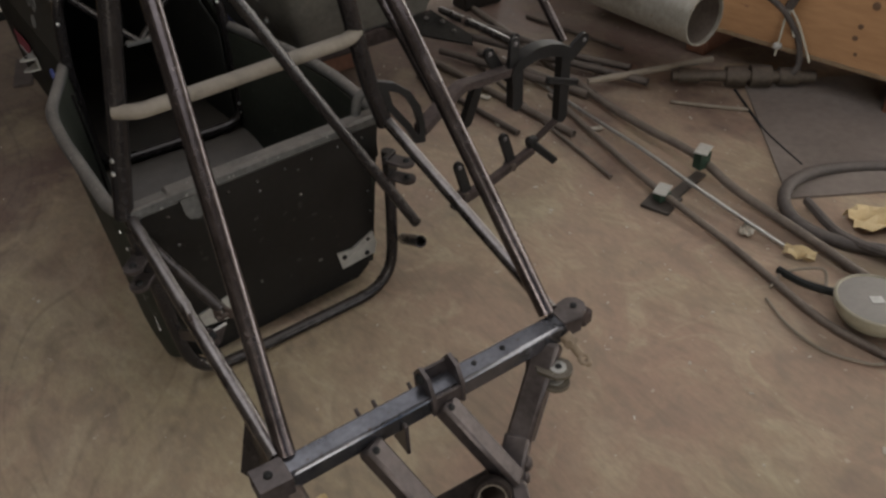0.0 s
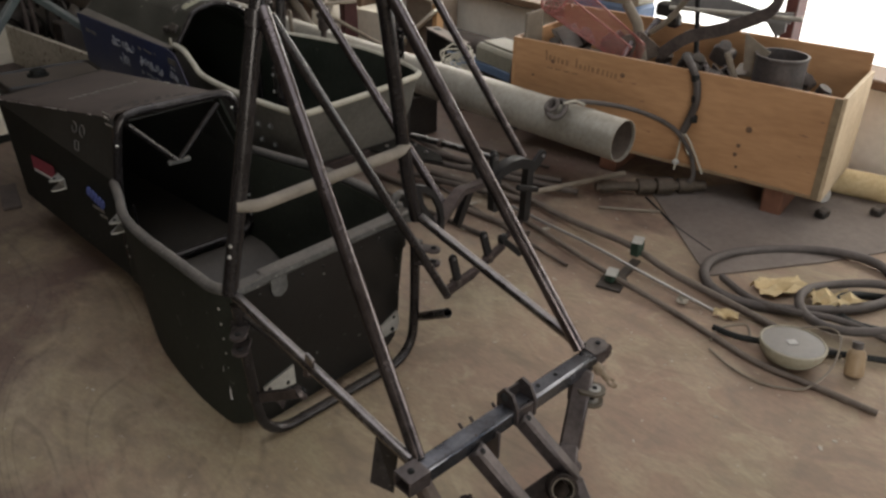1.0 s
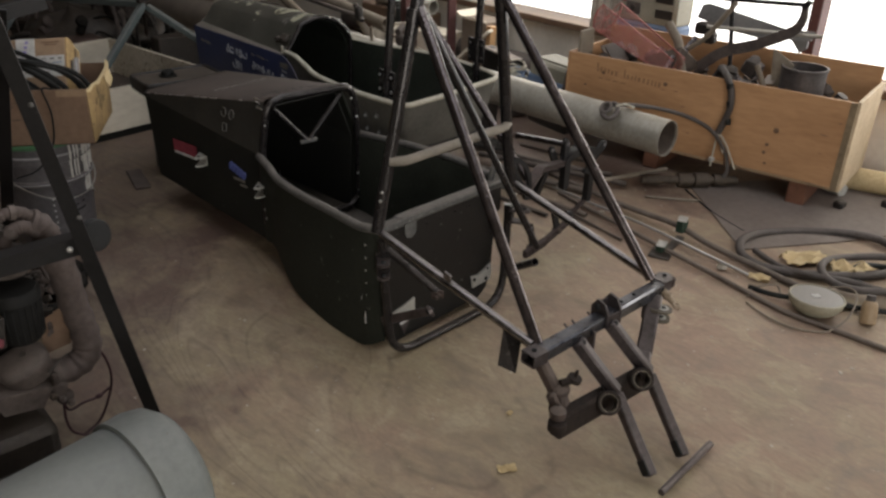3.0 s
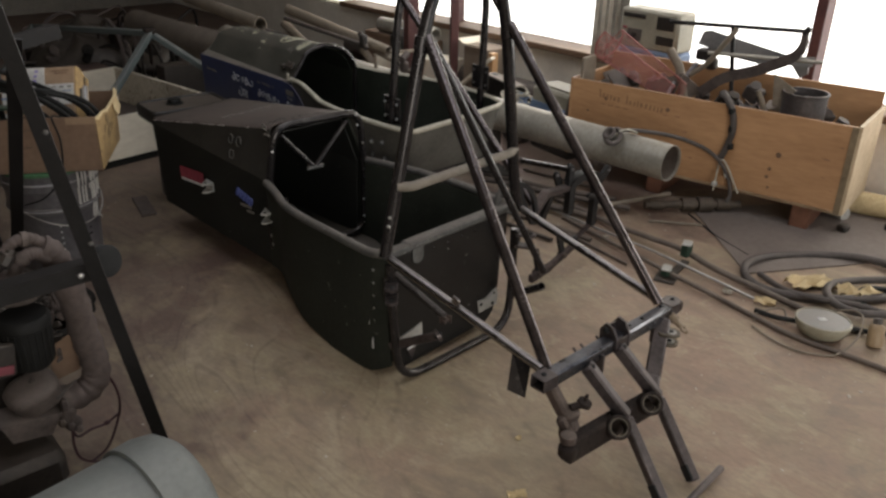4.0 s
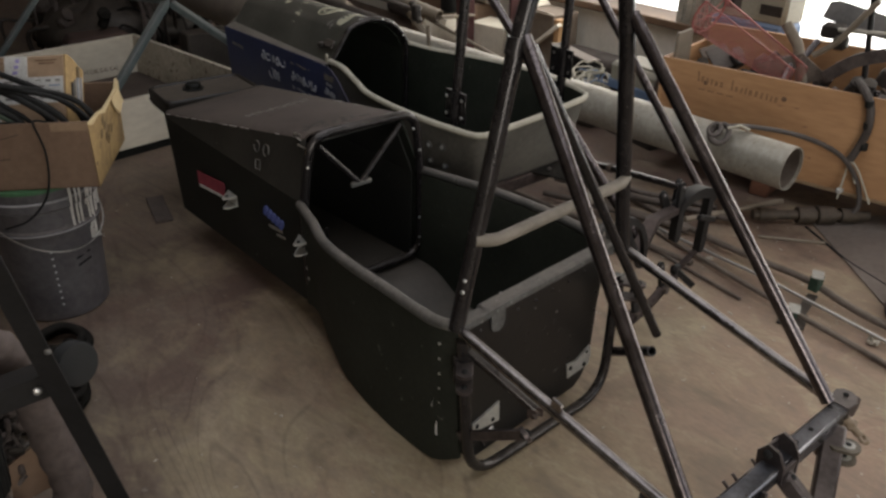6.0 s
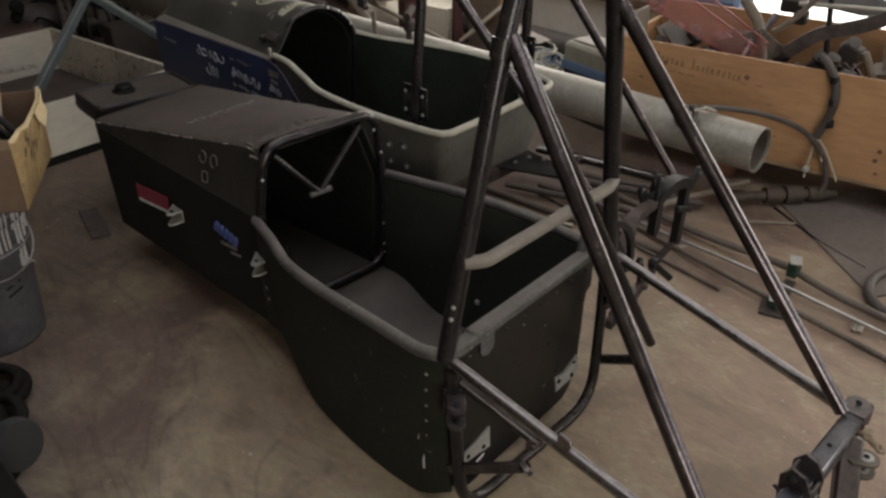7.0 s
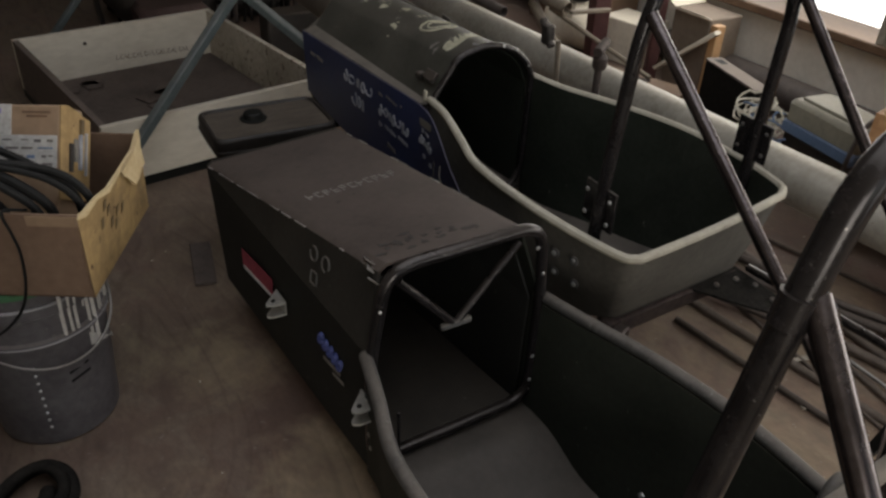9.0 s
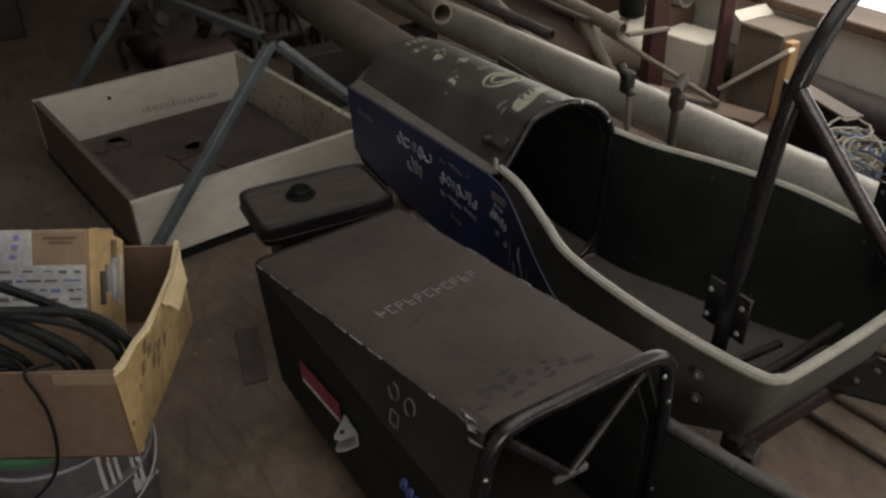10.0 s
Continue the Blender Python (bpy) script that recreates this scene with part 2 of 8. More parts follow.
drip_white = surface("dried_paint", (0.45, 0.43, 0.40), (0.62, 0.60, 0.56), 20, 0.6, 0, 0.2, 80)
lid_green = surface("green_lid", (0.04, 0.11, 0.05), (0.08, 0.18, 0.09), 8, 0.5, 0, 0.05, 60)
clamp_green = surface("dark_green_paint", (0.010, 0.028, 0.018), (0.03, 0.055, 0.038), 12, 0.55, 0.1, 0.1, 80, 0.3)
rubber = surface("black_rubber", (0.005, 0.0055, 0.005), (0.013, 0.0135, 0.012), 12, 0.5, 0, 0.12, 90, 0.0, spec=0.22)
hose_black = surface("matt_black_hose", (0.0045, 0.0046, 0.0045), (0.012, 0.012, 0.0115), 14, 0.62, 0, 0.15, 90, 0.1, dust_colour=(0.05, 0.045, 0.04), spec=0.16)
hose_grey = surface("grey_hose", (0.036, 0.030, 0.027), (0.092, 0.078, 0.070), 12, 0.55, 0, 0.25, 90, 0.42, dust_colour=(0.132, 0.107, 0.094))
stand_black = surface("black_angle_iron", (0.0055, 0.005, 0.005), (0.014, 0.013, 0.013), 12, 0.55, 0.1, 0.1, 90, 0.04, wear=0.1, wear_colour=(0.05, 0.045, 0.04), spec=0.25)
tank_blue = surface("blue_grey_tank", (0.105, 0.117, 0.112), (0.175, 0.19, 0.181), 6, 0.5, 0.1, 0.08, 70, 0.3, dust_colour=(0.185, 0.167, 0.138), wear=0.14, wear_colour=(0.10, 0.08, 0.06))
cast_iron = surface("dirty_casting", (0.034, 0.026, 0.023), (0.096, 0.076, 0.067), 16, 0.75, 0.15, 0.4, 80, 0.35, dust_colour=(0.11, 0.088, 0.075), wear=0.15, wear_colour=(0.07, 0.04, 0.028))
alu_cast = surface("dusty_aluminium", (0.048, 0.038, 0.034), (0.125, 0.102, 0.090), 18, 0.75, 0.1, 0.45, 80, 0.35, dust_colour=(0.125, 0.10, 0.085), wear=0.32, wear_colour=(0.042, 0.028, 0.022))
oily = surface("oily_black", (0.011, 0.0095, 0.0085), (0.036, 0.030, 0.026), 16, 0.5, 0.2, 0.35, 80, 0.25)
pipe_brown = surface("rusty_dusty_pipe", (0.040, 0.030, 0.027), (0.100, 0.078, 0.070), 14, 0.8, 0.05, 0.35, 70, 0.3, dust_colour=(0.125, 0.098, 0.086), wear=0.25, wear_colour=(0.06, 0.034, 0.026))
tag_maroon = surface("faded_maroon", (0.085, 0.018, 0.025), (0.15, 0.035, 0.045), 30, 0.7, 0, 0, 90)
wire_maroon = surface("maroon_wire", (0.022, 0.008, 0.010), (0.045, 0.016, 0.020), 20, 0.6, 0, 0.1, 90)
tube_brown = surface("dusty_brown_tube", (0.085, 0.070, 0.056), (0.165, 0.138, 0.112), 8, 0.75, 0.05, 0.2, 60, 0.4, wear=0.2, wear_colour=(0.07, 0.05, 0.04))
strut_paint = surface("grey_green_paint", (0.058, 0.074, 0.076), (0.108, 0.128, 0.126), 12, 0.6, 0.1, 0.1, 80, 0.25, wear=0.15, wear_colour=(0.06, 0.04, 0.03))
union_tan = surface("tan_brass", (0.13, 0.095, 0.062), (0.25, 0.19, 0.13), 18, 0.6, 0.2, 0.3, 80, 0.2)
lug_zinc = surface("dull_zinc", (0.065, 0.056, 0.043), (0.155, 0.138, 0.108), 24, 0.5, 0.5, 0.3, 90, 0.3, wear=0.2, wear_colour=(0.05, 0.032, 0.024))
brass = surface("tarnished_brass", (0.040, 0.031, 0.024), (0.112, 0.088, 0.064), 18, 0.55, 0.4, 0.5, 80, 0.3, dust_colour=(0.13, 0.10, 0.085))
bright_rod = surface("bright_rod", (0.30, 0.285, 0.26), (0.55, 0.535, 0.50), 20, 0.36, 0.8, 0.05, 90, 0.1)
red_net = surface("red_plastic", (0.22, 0.055, 0.048), (0.36, 0.11, 0.095), 8, 0.5, 0, 0.05, 60, 0.1)
machine_cream = surface("machine_cream", (0.18, 0.17, 0.132), (0.285, 0.27, 0.215), 6, 0.6, 0, 0.05, 60, 0.2, wear=0.1, wear_colour=(0.12, 0.10, 0.075))
machine_blue = surface("machine_blue", (0.08, 0.13, 0.22), (0.13, 0.19, 0.30), 6, 0.6, 0, 0.05, 60, 0.2)
paper_tan = surface("crumpled_paper", (0.42, 0.31, 0.16), (0.62, 0.50, 0.30), 14, 0.85, 0, 0.4, 80)
lens_glass = surface("frosted_lens", (0.085, 0.082, 0.078), (0.15, 0.146, 0.138), 9, 0.28, 0.0, 0.1, 80, 0.3)
tray_side = surface("bare_brown_board", (0.085, 0.065, 0.055), (0.16, 0.125, 0.105), 6, 0.8, 0, 0.15, 60, 0.1)
can_steel = surface("dull_steel_can", (0.044, 0.039, 0.039), (0.115, 0.103, 0.10), 12, 0.55, 0.5, 0.12, 90, 0.3, wear=0.25, wear_colour=(0.11, 0.07, 0.05))
sheet_grey = surface("dusty_grey_sheet", (0.13, 0.125, 0.12), (0.22, 0.21, 0.20), 6, 0.65, 0.1, 0.12, 60, 0.3)
lens_rim = surface("yellowed_rim", (0.24, 0.22, 0.16), (0.38, 0.355, 0.27), 14, 0.5, 0, 0.1, 80, 0.2)
wall_paint = surface("old_wall_paint", (0.60, 0.555, 0.47), (0.77, 0.72, 0.63), 3, 0.8, 0, 0.1, 40, 0.1, wear=0.1, wear_colour=(0.4, 0.34, 0.26))
sill_brown = surface("brown_sill", (0.095, 0.055, 0.032), (0.17, 0.105, 0.062), 6, 0.6, 0, 0.1, 60, 0.2)
post_maroon = surface("maroon_steel", (0.05, 0.018, 0.018), (0.10, 0.04, 0.036), 8, 0.6, 0.1, 0.1, 60, 0.3)
tub_red = surface("dark_red_plastic", (0.028, 0.012, 0.012), (0.055, 0.022, 0.020), 8, 0.6, 0, 0.1, 60, 0.3)
dark_wall = surface("dark_timber_wall", (0.16, 0.145, 0.125), (0.26, 0.235, 0.20), 4, 0.85, 0, 0.1, 40)
mat_sheet = surface("floor_sheet", (0.118, 0.096, 0.082), (0.185, 0.153, 0.132), 5, 0.75, 0, 0.15, 50, wear=0.15, wear_colour=(0.11, 0.085, 0.066))
leaf_dry = surface("dry_leaf", (0.36, 0.26, 0.12), (0.55, 0.43, 0.24), 30, 0.8, 0, 0.2, 80)
debris_mat = surface("debris", (0.20, 0.17, 0.13), (0.55, 0.5, 0.42), 30, 0.8, 0, 0.2, 80)


TINT_FROM, TINT_TO = -1.15, -0.45


def floor_material():
    """Old plywood floor: streaky grain along the boards, brown stains and pale dusty scuffs."""
    m = bpy.data.materials.new("worn_plywood_floor")
    m.use_nodes = True
    n, l = m.node_tree.nodes, m.node_tree.links
    b = n["Principled BSDF"]
    co = n.new("ShaderNodeTexCoord")

    def noise_at(scale, sx, sy, rot, detail=6, rough=0.6, distort=0.0):
        mp = n.new("ShaderNodeMapping")
        mp.inputs["Scale"].default_value = (sx, sy, 1)
        mp.inputs["Rotation"].default_value = (0, 0, radians(rot))
        l.new(co.outputs["Object"], mp.inputs["Vector"])
        t = n.new("ShaderNodeTexNoise")
        t.inputs["Scale"].default_value = scale
        t.inputs["Detail"].default_value = detail
        t.inputs["Roughness"].default_value = rough
        t.inputs["Distortion"].default_value = distort
        l.new(mp.outputs[0], t.inputs["Vector"])
        return t.outputs[0]

    def mix(fac, a, c, blend="MIX"):
        x = n.new("ShaderNodeMix")
        x.data_type = "RGBA"
        x.blend_type = blend
        for sock, v in ((x.inputs[0], fac), (x.inputs[6], a), (x.inputs[7], c)):
            if isinstance(v, tuple):
                sock.default_value = (*v, 1)
            elif isinstance(v, (int, float)):
                sock.default_value = v
            else:
                l.new(v, sock)
        return x.outputs[2]

    def span(v, a, c, lo=0.0, hi=1.0):
        r = n.new("ShaderNodeMapRange")
        r.inputs["From Min"].default_value, r.inputs["From Max"].default_value = a, c
        r.inputs["To Min"].default_value, r.inputs["To Max"].default_value = lo, hi
        l.new(v, r.inputs["Value"])
        return r.outputs[0]

    def calc(op, a, c):
        x = n.new("ShaderNodeMath")
        x.operation = op
        for sock, v in ((x.inputs[0], a), (x.inputs[1], c)):
            if isinstance(v, (int, float)):
                sock.default_value = v
            else:
                l.new(v, sock)
        return x.outputs[0]

    big = noise_at(1.3, 1, 1, 0, 5, 0.55)
    patch = noise_at(2.6, 1, 1, 40, 5, 0.6, 0.4)
    blotch = noise_at(8.0, 1, 0.85, 55, 6, 0.62, 1.2)
    streak = noise_at(7.0, 1.0, 0.40, 50, 7, 0.65, 2.2)
    figure = noise_at(1.5, 1.0, 0.26, 50, 3, 0.5, 0.9)
    fine = noise_at(85, 1, 0.5, 58, 4, 0.6)
    specks = noise_at(46, 1, 1, 0, 2, 0.5)
    grain = span(calc("ABSOLUTE", calc("SUBTRACT", calc("FRACT", calc("MULTIPLY", figure, 31.0), 0.0), 0.5), 0.0), 0.025, 0.15, 1.0, 0.0)
    grain = calc("MULTIPLY", grain, span(streak, 0.40, 0.62, 0.06, 0.42))
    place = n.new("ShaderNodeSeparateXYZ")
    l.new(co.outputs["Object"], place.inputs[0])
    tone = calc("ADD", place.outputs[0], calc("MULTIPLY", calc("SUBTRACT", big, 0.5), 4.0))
    col = mix(span(tone, 0.1, 1.5), (0.292, 0.233, 0.146), (0.290, 0.203, 0.143))
    col = mix(span(patch, 0.50, 0.66, 0, 0.5), col, (0.29, 0.182, 0.134))
    col = mix(span(patch, 0.50, 0.34, 0, 0.55), col, (0.255, 0.215, 0.135))
    col = mix(calc("MULTIPLY", span(streak, 0.47, 0.62), span(tone, 0.2, 1.4, 0.5, 0.25)), col, (0.175, 0.130, 0.098))
    col = mix(calc("MULTIPLY", span(streak, 0.46, 0.34), span(tone, 0.2, 1.4, 0.5, 0.1)), col, (0.335, 0.285, 0.18))
    col = mix(span(blotch, 0.52, 0.66, 0, 0.6), col, (0.375, 0.312, 0.212))
    col = mix(span(blotch, 0.49, 0.32, 0, 0.45), col, (0.165, 0.122, 0.094))
    wide = noise_at(3.6, 1, 0.6, 35, 4, 0.55, 1.5)
    col = mix(span(wide, 0.54, 0.66, 0, 0.45), col, (0.375, 0.305, 0.21))
    col = mix(span(wide, 0.46, 0.34, 0, 0.4), col, (0.165, 0.120, 0.085))
    col = mix(calc("MULTIPLY", grain, span(tone, 0.2, 1.4, 1.0, 0.35)), col, (0.10, 0.070, 0.048))
    col = mix(span(fine, 0.38, 0.7, 0, 0.35), col, (0.15, 0.118, 0.09))
    col = mix(span(specks, 0.72, 0.76, 0, 0.5), col, (0.42, 0.37, 0.30))
    # darker violet-grey tint, stronger to the back and left, edge broken by noise
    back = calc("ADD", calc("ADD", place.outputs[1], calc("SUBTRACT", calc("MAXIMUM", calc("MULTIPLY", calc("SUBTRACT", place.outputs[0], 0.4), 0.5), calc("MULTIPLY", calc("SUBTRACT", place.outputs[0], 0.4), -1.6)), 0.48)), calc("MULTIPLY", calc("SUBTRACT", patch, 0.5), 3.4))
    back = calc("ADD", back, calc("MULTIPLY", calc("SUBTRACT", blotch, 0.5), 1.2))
    col = mix(span(back, TINT_FROM, TINT_TO, 0.0, 0.92), col, (0.46, 0.43, 0.485), "MULTIPLY")
    l.new(col, b.inputs["Base Color"])
    l.new(span(blotch, 0.3, 0.7, 0.55, 0.82), b.inputs["Roughness"])
    b.inputs["Specular IOR Level"].default_value = 0.3
    bp = n.new("ShaderNodeBump")
    bp.inputs["Strength"].default_value = 0.2
    bp.inputs["Distance"].default_value = 0.004
    l.new(streak, bp.inputs["Height"])
    l.new(bp.outputs[0], b.inputs["Normal"])
    return m


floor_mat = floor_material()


def glow(name, colour, strength):
    m = bpy.data.materials.new(name)
    m.use_nodes = True
    b = m.node_tree.nodes["Principled BSDF"]
    b.inputs["Base Color"].default_value = (*colour, 1)
    b.inputs["Emission Color"].default_value = (*colour, 1)
    b.inputs["Emission Strength"].default_value = strength
    return m


outside_white = glow("outside_daylight", (1.0, 0.985, 0.96), 2.2)

# ---- shapes ----
class Shape:
    """Faces gathered for one mesh."""

    def __init__(self):
        self.v, self.f = [], []

    def add(self, verts, faces):
        o = len(self.v)
        self.v += [Vector(p) for p in verts]
        self.f += [tuple(i + o for i in f) for f in faces]
        return self

    def box(self, centre, size, bevel=0.003, m=None):
        """A box with bevelled edges; m turns it about its centre."""
        h = [s / 2 for s in size]
        bv = min(bevel, min(h) * 0.45)
        pts, idx = [], {}
        for c in range(8):
            s = [1 if c >> a & 1 else -1 for a in range(3)]
            for a in range(3):
                idx[c, a] = len(pts)
                p = Vector([s[k] * (h[k] if k == a else h[k] - bv) for k in range(3)])
                pts.append((m @ p if m else p) + Vector(centre))
        faces = []
        for a in range(3):
            u, w = (a + 1) % 3, (a + 2) % 3
            for s in (0, 1):
                base = s << a
                faces.append([idx[base | (i << u) | (j << w), a] for i, j in ((0, 0), (1, 0), (1, 1), (0, 1))])
            for i in (0, 1):
                for j in (0, 1):
                    c1 = (i << u) | (j << w)
                    c2 = c1 | (1 << a)
                    faces.append([idx[c1, u], idx[c2, u], idx[c2, w], idx[c1, w]])
        for c in range(8):
            faces.append([idx[c, 0], idx[c, 1], idx[c, 2]])
        return self.add(pts, faces)

    def bar(self, a, b, w, h, bevel=0.003, up=(0, 0, 1)):
        """A straight box section from a to b."""
        a, b = Vector(a), Vector(b)
        d = (b - a).normalized()
        x = d.cross(Vector(up))
        if x.length < 1e-4:
            x = Vector((1, 0, 0))
        x.normalize()
        z = x.cross(d)
        m = Matrix((x, d, z)).transposed()
        return self.box((a + b) / 2, (w, (b - a).length, h), bevel, m)

    def rings(self, rings, closed=True, caps=True):
        """A skin over rings with the same number of points."""
        k = len(rings[0])
        pts = [p for r in rings for p in r]
        faces = []
        for i in range(len(rings) - 1):
            for j in range(k if closed else k - 1):
                a, b = i * k + j, i * k + (j + 1) % k
                faces.append((a, b, b + k, a + k))
        if caps and closed:
            faces.append(tuple(range(k)))
            faces.append(tuple((len(rings) - 1) * k + j for j in range(k)))
        return self.add(pts, faces)

    def tube(self, pts, r, bend=0.0, seg=12, hollow=False, radii=None, loop=False):
        """A round tube through points, with bends of that radius; hollow ends are open."""
        pts = [Vector(p) for p in pts]
        if bend > 0 and len(pts) > 2:
            out = [pts[0]]
            for p, q, s in zip(pts, pts[1:], pts[2:]):
                d1, d2 = (p - q), (s - q)
                cut = min(bend, d1.length * 0.48, d2.length * 0.48)
                a, c = q + d1.normalized() * cut, q + d2.normalized() * cut
                for i in range(7):
                    t = i / 6
                    out.append(a * (1 - t) ** 2 + q * 2 * t * (1 - t) + c * t * t)
            out.append(pts[-1])
            pts = out
        n = len(pts)
        rs = radii or [r] * n
        rings, side = [], None
        for i, p in enumerate(pts):
            d = (pts[(i + 1) % n if loop else min(i + 1, n - 1)] - pts[(i - 1) % n if loop else max(i - 1, 0)]).normalized()
            if side is None:
                side = d.orthogonal().normalized()
            side = (side - d * side.dot(d)).normalized()
            up = d.cross(side)
            rings.append([p + (side * math.cos(2 * math.pi * j / seg) + up * math.sin(2 * math.pi * j / seg)) * rs[i] for j in range(seg)])
        if loop:
            rings.append(rings[0])
        if hollow and not loop:
            for end in (0, -1):
                c, e = pts[end], rings[end]
                inward = (pts[1] - pts[0] if end == 0 else pts[-2] - pts[-1]).normalized()
                inner = [c + (p - c) * 0.82 for p in e]
                deep = [p + inward * min(r * 5, (pts[1] - pts[0]).length * 0.4 if end == 0 else (pts[-2] - pts[-1]).length * 0.4) for p in inner]
                if end == 0:
                    rings = [deep, inner] + rings
                else:
                    rings = rings + [inner, deep]
        return self.rings(rings, True, not loop)

    def lathe(self, profile, centre=(0, 0, 0), m=None, seg=32):
        """A profile of (radius, height) turned about z, then placed."""
        rings = []
        for r, z in profile:
            ring = [Vector((r * math.cos(2 * math.pi * j / seg), r * math.sin(2 * math.pi * j / seg), z)) for j in range(seg)]
            rings.append([(m @ p if m else p) + Vector(centre) for p in ring])
        return self.rings(rings)

    def prism(self, poly, vec):
        """A flat outline given thickness."""
        poly, vec = [Vector(p) for p in poly], Vector(vec)
        return self.rings([poly, [p + vec for p in poly]])

    def panel(self, tops, bottoms, inward):
        """A curved panel between two edges, with thickness to one side."""
        w = Vector(inward)
        return self.rings([[Vector(a), Vector(b), Vector(b) + w, Vector(a) + w] for a, b in zip(tops, bottoms)])

    def ball(self, c, r, squash=(1, 1, 1), seg=12):
        prof = [(max(1e-4, r * math.sin(math.pi * i / 8)), -r * math.cos(math.pi * i / 8)) for i in range(9)]
        return self.lathe(prof, c, Matrix.Diagonal(squash), seg)

    def sag(self, pts, r, seg=8, step=6, radii=None):
        """A cable along a smooth curve through points."""
        return self.tube(smooth(pts, step), r, 0, seg, radii=radii)


def smooth(pts, step=6):
    pts = [Vector(p) for p in pts]
    full = [pts[0] * 2 - pts[1]] + pts + [pts[-1] * 2 - pts[-2]]
    out = []
    for a, b, c, d in zip(full, full[1:], full[2:], full[3:]):
        for i in range(step):
            t = i / step
            out.append(0.5 * (2 * b + (c - a) * t + (2 * a - 5 * b + 4 * c - d) * t * t + (3 * b - a - 3 * c + d) * t ** 3))
    return out + [pts[-1]]


def axis_turn(d):
    """A turn that lays z along d."""
    return Vector(d).to_track_quat("Z", "Y").to_matrix()


def mesh_of(name, shape, material, origin):
    me = bpy.data.meshes.new(name)
    me.from_pydata([p - origin for p in shape.v], [], shape.f)
    bm = bmesh.new()
    bm.from_mesh(me)
    bmesh.ops.recalc_face_normals(bm, faces=bm.faces)
    bm.to_mesh(me)
    bm.free()
    me.shade_smooth()
    me.set_sharp_from_angle(angle=radians(38))
    me.materials.append(material)
    return me


def place_of(ob):
    p = ob.location.copy()
    while ob.parent:
        ob = ob.parent
        p += ob.location
    return p


def part(name, shape, material, parent, label=""):
    """One mesh under a thing or a part, built in world places."""
    xs = [sum(p[k] for p in shape.v) / len(shape.v) for k in range(3)]
    origin = Vector(xs)
    ob = new(name, mesh_of(name, shape, material, origin))
    ob.parent = parent
    ob.location = origin - place_of(parent)
    return tagged(ob, label)


def thing(name, base, label, category, group="", kind=""):
    """An empty at a thing's base, to hold its parts."""
    ob = new(name)
    ob.empty_display_size = 0.05
    ob.location = base
    return tagged(ob, label, category, group, kind)


def single(name, shape, material, label, category, group="", kind=""):
    """A thing of one mesh, with its origin at its base."""
    lo = min(p[2] for p in shape.v)
    origin = Vector((sum(p[0] for p in shape.v) / len(shape.v), sum(p[1] for p in shape.v) / len(shape.v), lo))
    ob = new(name, mesh_of(name, shape, material, origin))
    ob.location = origin
    return tagged(ob, label, category, group, kind)


def bumps(points, normal, r=0.005):
    """A row of domed rivets or bolt heads."""
    s = Shape()
    m = axis_turn(normal)
    for p in points:
        s.lathe([(r, 0), (r * 0.9, r * 0.45), (r * 0.5, r * 0.75), (1e-4, r * 0.8)], p, m, 8)
    return s


def studs(name, points, normal, r, material, parent):
    """Rivets, bolts or dark holes, each a part of its own on one shared mesh."""
    me = None
    for p in points:
        if me is None:
            me = mesh_of(name, bumps([Vector((0, 0, 0))], normal, r), material, Vector((0, 0, 0)))
        ob = new(name, me)
        ob.parent = parent
        ob.location = Vector(p) - place_of(parent)

# ---- the room ----
WALL_X, SILL, HEAD = 2.78, 0.40, 1.35


def slab(name, lo, hi, material, label, category, bevel=0.004):
    c = [(a + b) / 2 for a, b in zip(lo, hi)]
    s = Shape().box(c, [b - a for a, b in zip(lo, hi)], bevel)
    return single(name, s, material, label, category, kind="structure")


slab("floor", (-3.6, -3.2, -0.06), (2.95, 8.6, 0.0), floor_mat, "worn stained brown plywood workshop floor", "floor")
for lo, hi in (((-3.6, -3.2, 3.0), (-0.85, 8.6, 3.1)), ((1.95, -3.2, 3.0), (2.95, 8.6, 3.1)), ((-0.85, -3.2, 3.0), (1.95, -0.7, 3.1)), ((-0.85, 3.3, 3.0), (1.95, 8.6, 3.1))):
    slab("ceiling", lo, hi, dark_wall, "timber workshop ceiling round a skylight", "ceiling")
slab("wall_west", (-3.6, -3.2, 0), (-3.48, 8.6, 3.0), dark_wall, "dark timber wall in shadow", "wall")
slab("wall_north", (-3.48, 8.45, 0), (2.95, 8.6, 3.0), dark_wall, "dark timber end wall", "wall")
slab("wall_south", (-3.48, -3.2, 0), (-2.8, -3.05, 3.0), dark_wall, "dark timber wall beside the open doorway", "wall")
slab("wall_south_head", (-2.8, -3.2, 2.35), (2.95, -3.05, 3.0), dark_wall, "dark timber lintel over the open doorway", "wall")
slab("wall_east_low", (WALL_X, -3.05, 0), (WALL_X + 0.14, 8.45, SILL - 0.04), wall_paint, "low painted wall under the long window", "wall")
# out of view; HEAD is set low to keep window glint off the crossmember
slab("wall_east_head", (WALL_X, -3.05, HEAD), (WALL_X + 0.14, 8.45, 3.0), wall_paint, "unseen painted wall over the long window", "wall")
slab("wall_east_end", (WALL_X, 5.2, SILL), (WALL_X + 0.14, 8.45, HEAD), wall_paint, "painted wall beyond the long window", "wall")
slab("window_sill", (WALL_X - 0.06, -3.05, SILL - 0.04), (WALL_X + 0.16, 5.2, SILL), sill_brown, "brown timber sill along the long window", "sill", 0.006)
